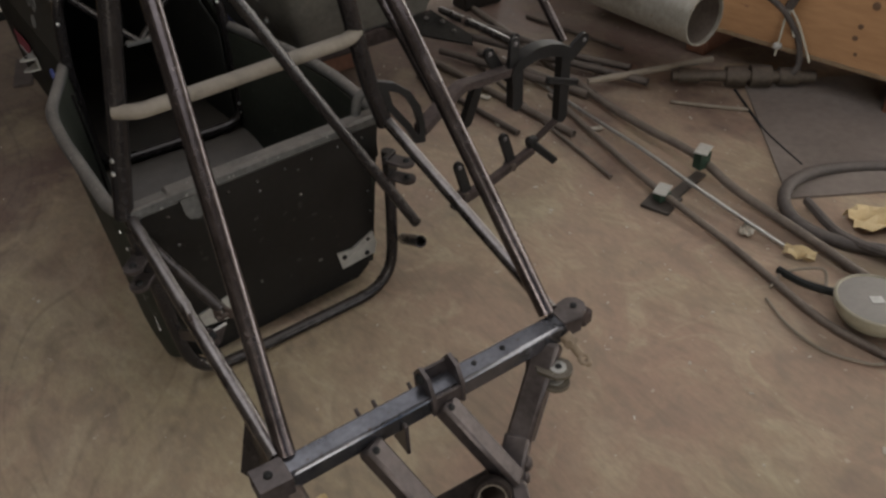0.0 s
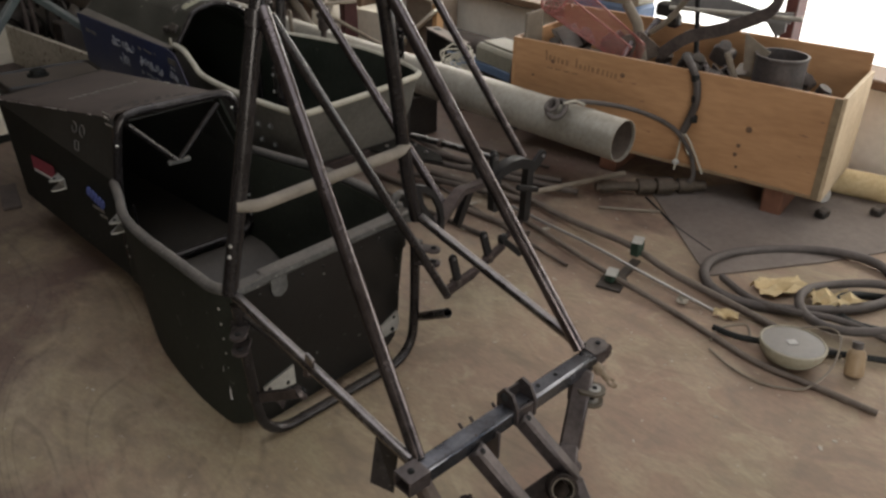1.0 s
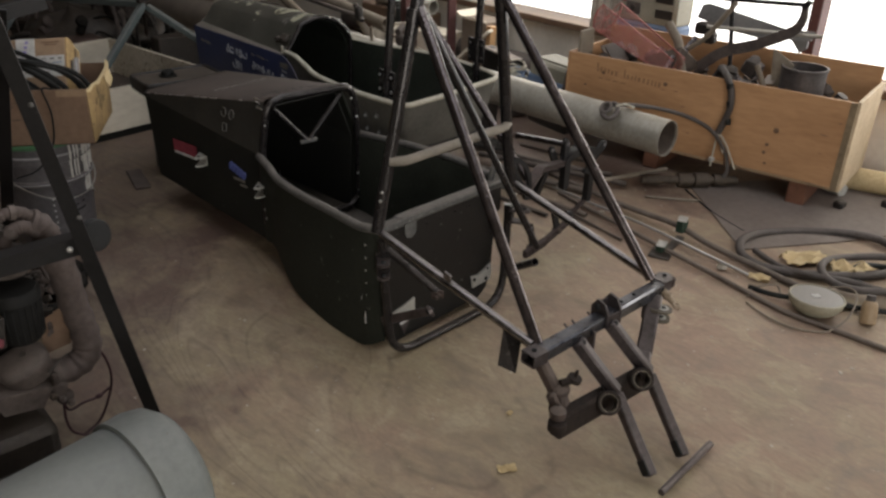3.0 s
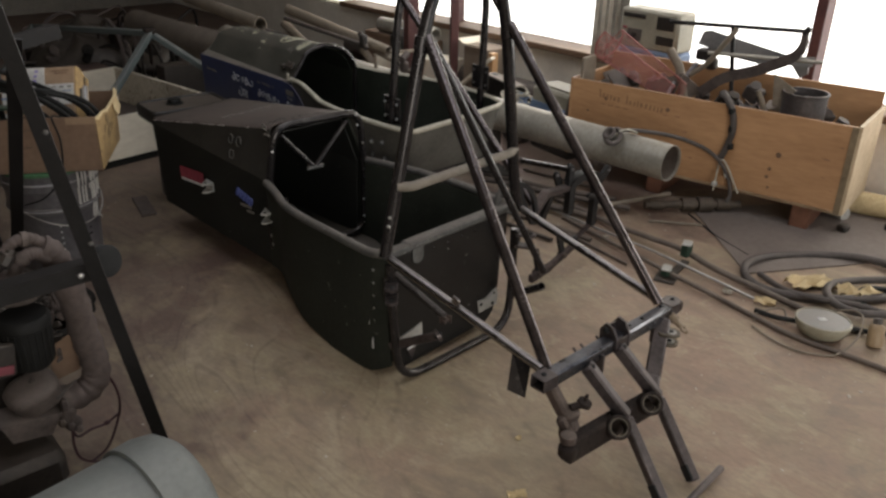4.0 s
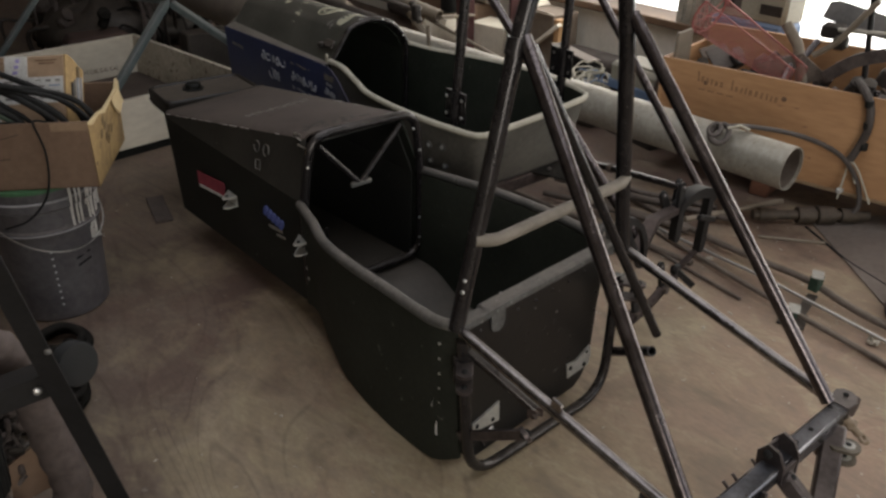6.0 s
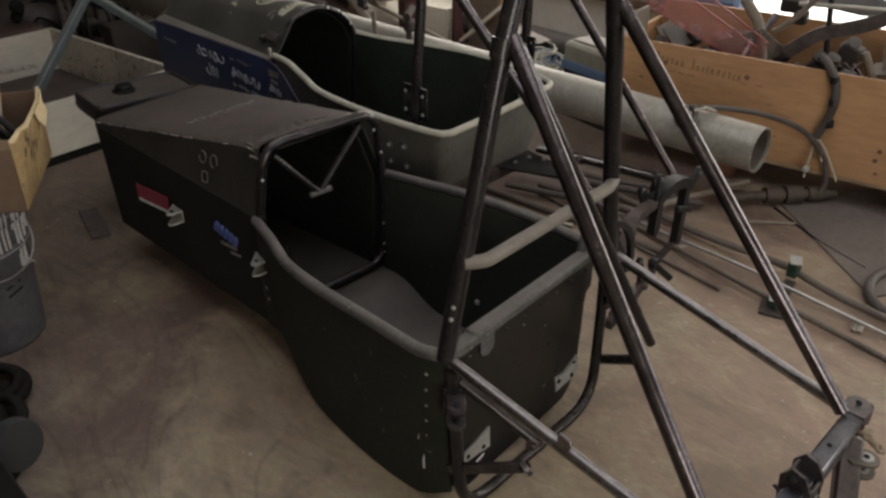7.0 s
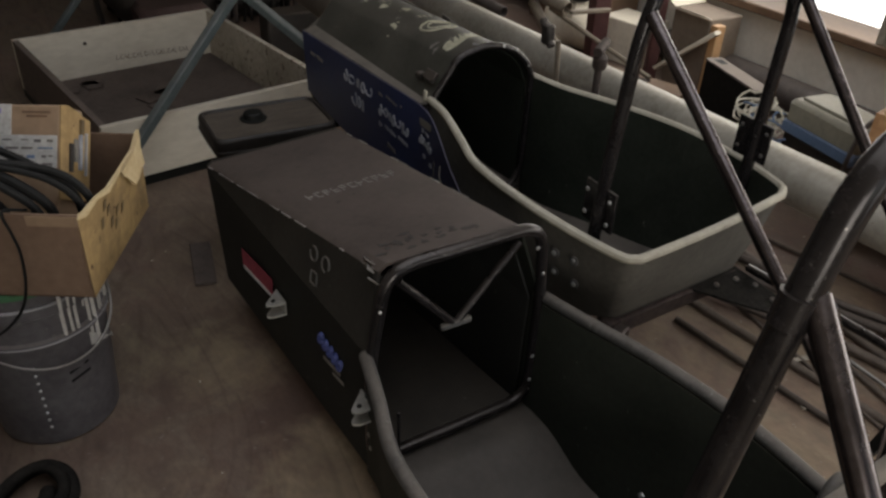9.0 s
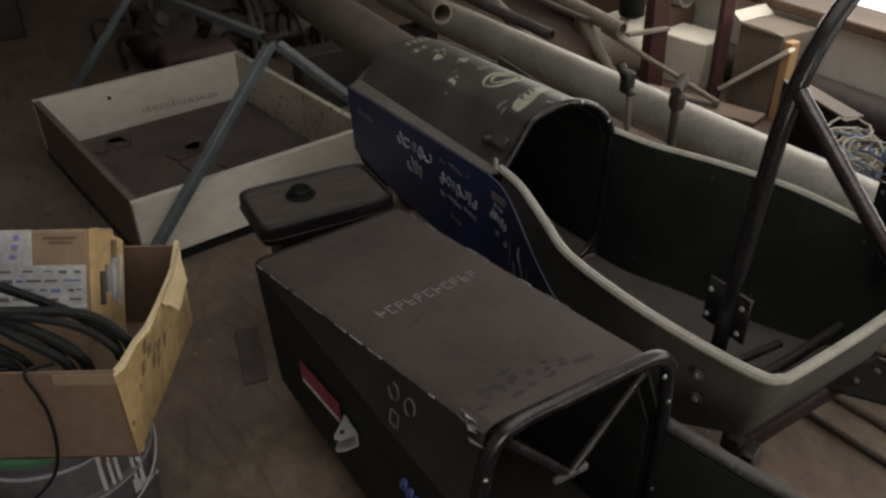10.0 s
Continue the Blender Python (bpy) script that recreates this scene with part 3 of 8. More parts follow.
for y0 in (-1.4, 1.44, 3.95):
    slab("window_post", (WALL_X + 0.02, y0 - 0.026, SILL), (WALL_X + 0.11, y0 + 0.026, HEAD), post_maroon, "dark maroon post between window bays", "window post")
single("backdrop", Shape().box((4.2, 2.0, 2.0), (0.05, 26, 9), 0.001), outside_white, "bright overexposed daylight outside the window", "backdrop", kind="structure")

# ---- the black racing car chassis ----
UP = Vector((0, 0, 1))
car = thing("race_car_chassis", (0.38, 1.5, 0.0), "bare black race car chassis with tubular roll hoop, on plywood floor", "car chassis", "stripped race cars")

# cockpit plan: left and right edges from the dash hoop to the back
left_top = smooth([(0.178, 1.955, 0.395), (0.145, 1.84, 0.402), (0.108, 1.72, 0.405), (0.102, 1.60, 0.403), (0.107, 1.48, 0.402), (0.113, 1.36, 0.399), (0.116, 1.31, 0.400), (0.130, 1.262, 0.406)], 4)
left_low = smooth([(0.182, 1.955, 0.095), (0.176, 1.885, 0.098), (0.154, 1.79, 0.052), (0.134, 1.68, 0.018), (0.125, 1.50, 0.005), (0.130, 1.36, 0.008), (0.136, 1.31, 0.022), (0.150, 1.262, 0.052)], 4)
right_top = smooth([(0.578, 1.975, 0.390), (0.60, 1.84, 0.398), (0.632, 1.70, 0.402), (0.654, 1.55, 0.402), (0.657, 1.46, 0.402), (0.656, 1.38, 0.400), (0.653, 1.320, 0.398)], 4)
right_low = smooth([(0.572, 1.975, 0.095), (0.580, 1.87, 0.088), (0.600, 1.77, 0.022), (0.612, 1.66, 0.012), (0.612, 1.50, 0.010), (0.610, 1.40, 0.012), (0.602, 1.312, 0.050)], 4)
part("side_panel", Shape().panel(left_top, left_low, (0.006, 0, 0)), black_panel, car)
part("side_panel", Shape().panel(right_top, right_low, (-0.006, 0, 0)), black_panel, car)
part("cockpit_rail", Shape().tube([p + Vector((0.003, 0, 0)) for p in left_top], 0.0122), worn_rail, car, "scuffed grey padded rail along the cockpit edge")
part("cockpit_rail", Shape().tube(right_top, 0.012), worn_rail, car, "scuffed grey padded rail along the cockpit edge")
pan = [(a + Vector((0.004, 0, 0.012)), b + Vector((-0.004, 0, 0.012))) for a, b in zip(left_low, right_low)]
part("floor_pan", Shape().rings([[a, b, b - Vector((0, 0, 0.008)), a - Vector((0, 0, 0.008))] for a, b in pan]), floor_pan_mat, car, "dusty grey sheet-metal cockpit floor")

for tops, lows, side in ((left_top, left_low, 1), (right_top, right_low, -1)):
    part("side_lining", Shape().panel([p + Vector((0.009 * side, 0, -0.012)) for p in tops], [p + Vector((0.009 * side, 0, 0.012)) for p in lows], (0.002 * side, 0, 0)), cockpit_green, car, "dull green-black cockpit lining")


def on_rear(x, z, out=0.0):
    """A place on the back sheet, which leans and turns a little."""
    return Vector((x, 1.2425 + 0.10 * x + 0.01 * (z - 0.12) - out, z))


def rear_tile(pts, thick, out=0.0):
    """A flat piece lying on the back sheet."""
    return Shape().rings([[on_rear(x, z, out + thick) for x, z in pts], [on_rear(x, z, out - 0.0005) for x, z in pts]])


rear = part("rear_panel", Shape().rings([[on_rear(a, z), on_rear(b, z), on_rear(b, z, -0.006), on_rear(a, z, -0.006)] for a, b, z in ((0.148, 0.640, 0.392), (0.146, 0.640, 0.312), (0.146, 0.617, 0.300), (0.147, 0.614, 0.20), (0.150, 0.606, 0.10), (0.163, 0.585, 0.055), (0.195, 0.555, 0.034))]), rear_black, car)
part("rear_rail", Shape().bar((0.128, 1.260, 0.404), (0.222, 1.272, 0.402), 0.028, 0.022).bar((0.206, 1.272, 0.406), (0.655, 1.318, 0.398), 0.034, 0.024, 0.006), worn_rail, car, "scuffed grey square rail across the back")
part("rear_loop", Shape().tube([(0.136, 1.246, 0.38), (0.146, 1.242, 0.2), (0.158, 1.234, 0.0135), (0.618, 1.258, 0.0135), (0.640, 1.272, 0.2), (0.646, 1.280, 0.335)], 0.0125, 0.10), black_tube, car)
part("corner_patch", rear_tile([(0.228, 0.394), (0.272, 0.396), (0.272, 0.362), (0.266, 0.350), (0.252, 0.344), (0.237, 0.349), (0.230, 0.362)], 0.004), worn_rail, car, "rounded grey patch under the rail")
# small fittings on the back sheet
plate = part("rear_plate", rear_tile([(0.511, 0.124), (0.548, 0.119), (0.602, 0.140), (0.608, 0.108), (0.602, 0.082), (0.519, 0.080)], 0.004, 0.001), plate_alu, car, "small bare aluminium plate bolted to the back")
studs("bolt_hole", [on_rear(0.526, 0.108, 0.0045), on_rear(0.582, 0.092, 0.0045)], (0, -1, 0), 0.0062, hole_black, plate)
studs("bolt_hole", [on_rear(0.588, 0.126, 0.0045)], (0, -1, 0), 0.0045, hole_black, plate)
part("scribe_line", Shape().bar(on_rear(0.522, 0.100, 0.0055), on_rear(0.600, 0.120, 0.0055), 0.0016, 0.003, 0.0005), bare_tin, plate)
plate = part("rear_plate", rear_tile([(0.181, 0.136), (0.266, 0.152), (0.268, 0.098), (0.183, 0.112)], 0.004, 0.001), plate_alu, car, "small bare aluminium plate bolted to the back")
studs("bolt_hole", [on_rear(0.195, 0.123, 0.0045), on_rear(0.246, 0.113, 0.0045)], (0, -1, 0), 0.0055, hole_black, plate)
TOW = Vector((0.184, 1.104, 0.214))
strap = part("tow_strap", Shape().bar((0.147, 1.262, 0.120), TOW, 0.009, 0.024, 0.003).lathe([(0.018, -0.0045), (0.018, 0.0045), (0.010, 0.0055), (1e-4, 0.0055)], TOW, axis_turn((0.75, -0.25, 0.45)), 18), cross_steel, car, "flat steel arm with an eye")
studs("bolt_hole", [TOW + Vector((0.75, -0.25, 0.45)).normalized() * 0.0052, TOW - Vector((0.75, -0.25, 0.45)).normalized() * 0.0052], (0.75, -0.25, 0.45), 0.008, hole_black, strap)
studs("bolt_hole", [TOW - Vector((0.75, -0.25, 0.45)).normalized() * 0.0048], (-0.75, 0.25, -0.45), 0.008, hole_black, strap)
part("strap_tab", rear_tile([(0.205, 0.088), (0.246, 0.090), (0.224, 0.048)], 0.005, 0.001), cross_steel, car)
part("scuff", rear_tile([(0.206, 0.092), (0.246, 0.096), (0.246, 0.090), (0.206, 0.086)], 0.001, 0.0065), white_print, car, "scraped paint showing bare metal")
rod_end = Vector((0.217, 1.115, 0.253))
latch = part("latch_rod", Shape().tube([(0.150, 1.242, 0.352), rod_end], 0.0105, hollow=True), black_tube, car)
part("rod_clevis", Shape().box(rod_end + Vector((0.008, -0.004, -0.006)), (0.005, 0.020, 0.022), 0.002, Matrix.Rotation(radians(28), 3, "Z")).box(rod_end + Vector((-0.008, -0.002, -0.006)), (0.005, 0.020, 0.022), 0.002, Matrix.Rotation(radians(28), 3, "Z")).tube([rod_end + Vector((-0.013, -0.008, -0.009)), rod_end + Vector((0.013, -0.004, -0.009))], 0.005), cast_lug, latch, "rusty clevis with a cross bolt")
for cx, cy, turn in ((0.136, 1.238, -40), (0.640, 1.252, 30)):
    mt = Matrix.Rotation(radians(turn), 3, "Z")
    for z in (0.330, 0.292):
        tip = Vector((cx, cy, z)) + mt @ Vector((0, -0.034, 0))
        lug = part("hinge_lug", Shape().box(Vector((cx, cy, z)) + mt @ Vector((0, -0.012, 0)), (0.034, 0.044, 0.007), 0.002, mt).lathe([(0.017, -0.0035), (0.017, 0.0035), (0.010, 0.004), (1e-4, 0.004)], tip, None, 14), cross_steel, car)
        studs("lug_hole", [tip + Vector((0, 0, 0.0038))], (0, 0, 1), 0.007, hole_black, lug)
    part("hinge_back", Shape().box((cx, cy + 0.006, 0.311), (0.036, 0.010, 0.062), 0.002, mt), black_tube, car)
part("rail_bail", Shape().tube([(0.606, 1.322, 0.408), (0.614, 1.323, 0.446), (0.650, 1.329, 0.450), (0.662, 1.325, 0.405), (0.655, 1.318, 0.370)], 0.010, 0.03), worn_rail, car, "bent grey tube at the rail end")
part("stub_tube", Shape().tube([(0.665, 1.279, 0.103), (0.631, 1.141, 0.197)], 0.0125, hollow=True), black_tube, car)

studs("rivets", [on_rear(0.20 + 0.058 * i, 0.368 - 0.002 * (i % 2), 0.0005) for i in range(8)] + [on_rear(0.604, 0.29 - 0.05 * i, 0.0005) for i in range(4)], (0, -1, 0), 0.0036, black_tube, rear)
studs("rivets", [on_rear(0.375, 0.345, 0.0005), on_rear(0.205, 0.305, 0.0005), on_rear(0.455, 0.300, 0.0005)], (0, -1, 0), 0.0032, worn_rail, rear)
random.seed(41)
for k in range(14):
    x, z = random.uniform(0.19, 0.58), random.uniform(0.08, 0.36)
    w, h = random.uniform(0.004, 0.014) / 2, random.uniform(0.002, 0.006) / 2
    part("scuff", rear_tile([(x - w, z - h), (x + w * 0.8, z - h * 1.6), (x + w, z + h), (x - w * 0.7, z + h * 1.5)], 0.0008), worn_rail if k % 4 == 0 else dulled_panel, rear)

# dash hoop and the closed front box
hoop_pts = [(0.380, 1.948, 0.128), (0.188, 1.946, 0.128), (0.188, 1.948, 0.39), (0.216, 1.940, 0.578), (0.552, 1.950, 0.572), (0.575, 1.958, 0.39), (0.568, 1.952, 0.128), (0.380, 1.948, 0.128)]
dash = part("dash_hoop", Shape().tube(hoop_pts, 0.0125, 0.06), black_tube, car)
part("dash_brace", Shape().tube([(0.240, 1.945, 0.545), (0.352, 1.94, 0.420)], 0.008), black_tube, car)
part("dash_brace", Shape().tube([(0.500, 1.95, 0.548), (0.366, 1.94, 0.420)], 0.008), black_tube, car)
part("dash_tab", Shape().box((0.36, 1.938, 0.416), (0.066, 0.012, 0.014), 0.004), worn_rail, car)
BACK = [(0.188, 1.955, 0.095), (0.180, 1.955, 0.40), (0.206, 1.953, 0.570), (0.222, 1.952, 0.583), (0.485, 1.955, 0.582), (0.506, 1.957, 0.576), (0.578, 1.960, 0.39), (0.570, 1.958, 0.095)]
NOSE = [(0.150, 2.705, 0.105), (0.132, 2.705, 0.430), (0.133, 2.707, 0.440), (0.145, 2.708, 0.449), (0.470, 2.700, 0.476), (0.484, 2.700, 0.466), (0.488, 2.700, 0.44), (0.480, 2.700, 0.105)]


def skin(i, j, inward, steps=7, a=0.0, b=1.0):
    """One sheet of the front box between two of its long edges."""
    rings = []
    for k in range(steps):
        t = a + (b - a) * k / (steps - 1)
        p, q = (Vector(BACK[e]).lerp(Vector(NOSE[e]), t) for e in (i, j))
        rings.append([p, q, q + Vector(inward), p + Vector(inward)])
    return Shape().rings(rings)


part("lower_side", skin(0, 1, (0.005, 0, 0)), nose_black, car)
part("scuttle_side", skin(1, 2, (0.005, 0, -0.002)), dulled_panel, car, "black side sheet with a crease, dulled by dust")
part("top_panel", Shape().add([], []).rings([[Vector(BACK[e]).lerp(Vector(NOSE[e]), k / 9) + Vector((0, 0, d)) for e, d in ((2, 0), (3, 0), (4, 0), (5, 0), (5, -0.005), (4, -0.005), (3, -0.005), (2, -0.005))] for k in range(10)]), dusty_panel, car, "flat top sheet under grey-brown dust")
part("scuttle_side", skin(5, 6, (-0.005, 0, -0.002)), black_panel, car)
part("lower_side", skin(6, 7, (-0.005, 0, 0)), nose_black, car)
part("footwell_floor", skin(7, 0, (0, 0, 0.006)), nose_black, car)
part("nose_panel", Shape().prism([Vector(p) + Vector((0, 0.001, 0)) for p in NOSE], (0, 0.008, 0)), nose_black, car)

MID = Vector((0.36, 2.3, 0.30))


def lining(i, j):
    """A sheet inside the front box, a little in from the outer skin."""
    rings = []
    for k in (0.02, 0.3, 0.6, 0.97):
        p, q = (Vector(BACK[e]).lerp(Vector(NOSE[e]), k) for e in (i, j))
        c = Vector((MID.x - 0.04 * k, p.y, MID.z))
        p, q = p.lerp(c, 0.07), q.lerp(c, 0.07)
        rings.append([p, q, q.lerp(c, 0.02), p.lerp(c, 0.02)])
    return Shape().rings(rings)


# lining added to set how dim the box inside reads, by its colour
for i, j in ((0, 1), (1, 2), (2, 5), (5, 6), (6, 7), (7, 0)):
    part("footwell_lining", lining(i, j), footwell_dark, car, "near-black lining added inside the footwell")

# stickers, tabs and fixings on the side


def on_side(y, z, out=0.0):
    """A place on the front box's lower side sheet."""
    t = (y - 1.955) / 0.75
    return Vector((0.1795 + (0.133 - 0.1795) * t - out, y, z))


def side_tile(y0, y1, z0, z1, thick, slant=0.0):
    return Shape().rings([[on_side(y, z, 0.0008) for z in (z0 + d, z1 + d)] + [on_side(y, z, 0.0008 + thick) for z in (z1 + d, z0 + d)] for y, d in ((y0, 0.0), (y1, slant))])


part("sticker", side_tile(2.36, 2.53, 0.272, 0.318, 0.0012, -0.012), red_print, car, "faded red rectangular sticker")
part("sticker", side_tile(2.365, 2.525, 0.266, 0.275, 0.0018, -0.012), white_print, car, "white bar of worn lettering")
for i in range(5):
    y, z = 2.130 - 0.019 * i, 0.314 - 0.004 * i
    part("sticker", Shape().tube([on_side(y + 0.007 * math.cos(a) - 0.004 * math.sin(a), z + 0.013 * math.sin(a), 0.0008) for a in [k * math.pi / 5 for k in range(10)]], 0.0042, 0, 5, loop=True), blue_print, car, "faded blue printed mark")
for y, z, w, h in ((2.085, 0.277, 0.07, 0.010), (2.06, 0.262, 0.045, 0.008)):
    part("sticker", side_tile(y - w / 2, y + w / 2, z - h / 2, z + h / 2, 0.001, -0.004), faded_print, car)
part("seam", Shape().tube([(0.166, 1.80, 0.395), (0.170, 1.80, 0.22), (0.1655, 1.80, 0.05)], 0.003, 0, 6), black_tube, car)
for y in (2.315, 1.942):
    a = on_side(y, 0.285)
    tri = [a + Vector(p) for p in ((0.0, -0.026, 0), (-0.030, -0.025, 0), (-0.042, -0.018, 0), (-0.040, -0.010, 0), (0.0, 0.030, 0))]
    tab = part("wishbone_tab", Shape().prism([p + UP * 0.013 for p in tri], (0, 0, 0.004)).prism([p - UP * 0.017 for p in tri], (0, 0, 0.004)).box(a + Vector((-0.002, 0.002, 0)), (0.004, 0.056, 0.034), 0.001), plate_alu, car, "small bare metal suspension bracket")
    studs("tab_hole", [a + Vector((-0.024, -0.010, 0.0172))], (0, 0, 1), 0.005, hole_black, tab)
studs("rivets", [on_side(1.935, 0.215), on_side(1.93, 0.185), on_side(1.925, 0.235)], (-1, 0, 0), 0.007, rivet_alu, car)
# slotted gusset beside the hoop's foot
PLATE = [(0.632, 0.497), (0.668, 0.483), (0.700, 0.456), (0.721, 0.418), (0.729, 0.375), (0.727, 0.334), (0.704, 0.338), (0.688, 0.372), (0.664, 0.408), (0.642, 0.440)]
WINDOW = [(0.654, 0.470), (0.672, 0.462), (0.692, 0.442), (0.708, 0.410), (0.715, 0.378), (0.714, 0.356), (0.708, 0.358), (0.698, 0.384), (0.676, 0.416), (0.660, 0.440)]
part("hoop_gusset", Shape().rings([[Vector((x, y, z)) for x, z in line] for line, y in ((PLATE, 1.262), (PLATE, 1.274), (WINDOW, 1.274), (WINDOW, 1.262), (PLATE, 1.262))], caps=False), stand_black, car, "black quarter-round plate with a slot")
# pale outlines left by three stickers on the crease sheet
def on_crease(t, f, out=0.0008):
    """A place on the crease sheet: t towards the nose, f up to the top edge."""
    a, b = (Vector(BACK[e]).lerp(Vector(NOSE[e]), t) for e in (1, 2))
    return a.lerp(b, f) + Vector((-out, 0, out * 0.15))


for dt, df, open_side in ((0.0, 0.0, 0.6), (-0.062, -0.03, -0.8), (-0.012, -0.40, 9)):
    loop = []
    for i in range(11 if open_side < 5 else 13):
        a = open_side * 2 + i * math.pi / 6
        c, q = math.cos(a), math.sin(a)
        if open_side > 5:
            k = max(abs(c), abs(q))
            c, q = c / k * 0.85, q / k * 0.85
        loop.append(on_crease(0.285 + dt + 0.0185 * c, 0.66 + df + 0.125 * q))
    part("sticker_outline", Shape().tube(loop, 0.0020, 0, 6), worn_rail, car)
# torn tin at the corner of the hoop and chipped edges of the top sheet
random.seed(3)
for k in range(5):
    p = Vector((0.205 + 0.004 * k, 1.950 + 0.012 * k, 0.545 + 0.011 * (k % 3)))
    part("torn_tin", Shape().prism([p, p + Vector((-0.016, 0.008, 0.014)), p + Vector((-0.006, 0.030, 0.010 * (k % 2))), p + Vector((0.006, 0.014, -0.004))], (0.001, -0.001, 0.0015)), bare_tin, car)
for k in range(34):
    t = random.uniform(0.03, 0.98)
    e = 2 if k % 4 else 5
    p = Vector(BACK[e]).lerp(Vector(NOSE[e]), t)
    w = random.uniform(0.004, 0.022)
    d = (Vector(NOSE[e]) - Vector(BACK[e])).normalized()
    part("edge_chip", Shape().bar(p - d * w + Vector((-0.0006 if e == 2 else 0.0006, 0, 0.0004)), p + d * w + Vector((-0.0006 if e == 2 else 0.0006, 0, 0.0004)), 0.0026, 0.0022, 0.0006), bare_tin if k % 3 else faded_print, car)
for k in range(20):
    f, t = random.uniform(0.05, 0.97), random.triangular(0.03, 0.14, 0.05)
    p = Vector(BACK[3]).lerp(Vector(NOSE[3]), t).lerp(Vector(BACK[4]).lerp(Vector(NOSE[4]), t), f)
    wx, wy = random.uniform(0.004, 0.016), random.uniform(0.003, 0.008)
    n8 = 11
    part("grease_spot", Shape().prism([p + Vector((wx * random.uniform(0.4, 1.3) * math.cos(2 * math.pi * j / n8), wy * random.uniform(0.4, 1.4) * math.sin(2 * math.pi * j / n8), 0.0010)) for j in range(n8)], (0, 0, 0.0005)), smudge, car)
# rivets along the dash hoop and down the cockpit corner
studs("rivets", [(0.562, 1.944, z) for z in (0.16, 0.185, 0.25, 0.46)] + [(0.535, 1.938, 0.53), (0.20, 1.934, 0.50)], (0, -1, 0), 0.0045, rivet_alu, car)
studs("rivets", [(0.122 + 0.0022 * i, 1.30 + 0.002 * i, 0.35 - 0.04 * i) for i in range(8)], (-1, 0, 0.1), 0.0042, rivet_alu, car)
studs("rivets", [(0.60, 1.62, 0.13)], (-1, 0, 0), 0.008, rivet_alu, car)
part("scuff", Shape().box((0.1265, 1.325, 0.205), (0.003, 0.007, 0.075), 0.0008, Matrix.Rotation(radians(8), 3, "X")), white_print, car, "scraped paint showing bare metal")
part("scuff", Shape().box((0.1305, 1.318, 0.115), (0.003, 0.006, 0.045), 0.0008), white_print, car, "scraped paint showing bare metal")
part("side_strap", Shape().bar((0.118, 1.42, 0.366), (0.134, 1.268, 0.334), 0.004, 0.010, 0.001), worn_rail, car)
# worn letters on the top sheet, as bars
def on_top(x, y, out=0.0012):
    t = (y - 1.955) / 0.75
    a, b = (Vector(BACK[e]).lerp(Vector(NOSE[e]), t) for e in (3, 4))
    f = (x - a.x) / (b.x - a.x)
    return a.lerp(b, f) + Vector((0, 0, out))


TOP_TURN = Matrix.Rotation(radians(-10), 3, "X")
random.seed(12)
for i in range(11):
    x, y = 0.238 + 0.0195 * i, 2.325 + 0.0012 * i
    for dx, dy, w, h in ((-0.005, 0, 0.003, 0.030), (0.002, 0.013 if i % 3 else 0.0, 0.010, 0.004), (0.002, -0.012 if i % 2 else 0.002, 0.009, 0.004)):
        part("lettering", Shape().box(on_top(x + dx, y + dy), (w, h, 0.0008), 0.0002, TOP_TURN @ Matrix.Rotation(radians(4), 3, "Z")), chalk_print, car)
# roll hoop with its braces
HY = 1.262
hoop = part("roll_hoop", Shape().tube([(0.132, HY, 0.40), (0.176, HY, 0.594), (0.250, HY, 0.94), (0.300, HY, 1.093), (0.505, HY, 1.093), (0.548, HY, 0.94), (0.582, HY, 0.70), (0.612, HY, 0.50), (0.640, HY + 0.004, 0.405)], 0.0165, 0.11, 16), black_tube, car, "black painted steel roll hoop")
part("hoop_bar", Shape().tube([(0.168, 1.255, 0.590), (0.20, 1.235, 0.588), (0.575, 1.248, 0.600), (0.600, 1.258, 0.606)], 0.0125, 0.03), pale_bar, car, "pale dusty tube across the roll hoop")
LJ, RJ = (0.262, 1.255, 0.955), (0.549, 1.255, 0.960)
SL, SR = (0.172, 0.722, 0.312), (0.618, 0.735, 0.318)
part("hoop_brace", Shape().tube([LJ, SL], 0.0135), steel_tube, car, "bare steel brace tube")
part("hoop_brace", Shape().tube([RJ, SR], 0.0135), steel_tube, car, "bare steel brace tube")
part("lower_brace", Shape().tube([(0.140, 1.252, 0.395), (0.160, 0.725, 0.312)], 0.0115), bright_tube, car, "bare steel brace tube")
part("lower_brace", Shape().tube([(0.642, 1.262, 0.412), (0.628, 0.735, 0.318)], 0.0115), bright_tube, car, "bare steel brace tube")
part("free_tube", Shape().tube([(0.275, 1.25, 0.94), (0.617, 1.127, 0.258)], 0.0105, hollow=True), black_tube, car)
studs("rivets", [(0.1425, 1.253, 0.511), (0.1375, 1.253, 0.488)], (-0.85, -0.5, 0.2), 0.0045, rivet_alu, hoop)
part("brace_tab", Shape().box((0.146, 0.999, 0.372), (0.007, 0.026, 0.026), 0.003, Matrix.Rotation(radians(9), 3, "X")), bright_tube, car, "small welded tab on the brace")
part("brace_weld", Shape().tube([(0.246, 1.262, 0.925), (0.252, 1.262, 0.955)], 0.018), black_tube, car)
part("brace_weld", Shape().tube([(0.549, 1.262, 0.925), (0.545, 1.262, 0.955)], 0.018), black_tube, car)

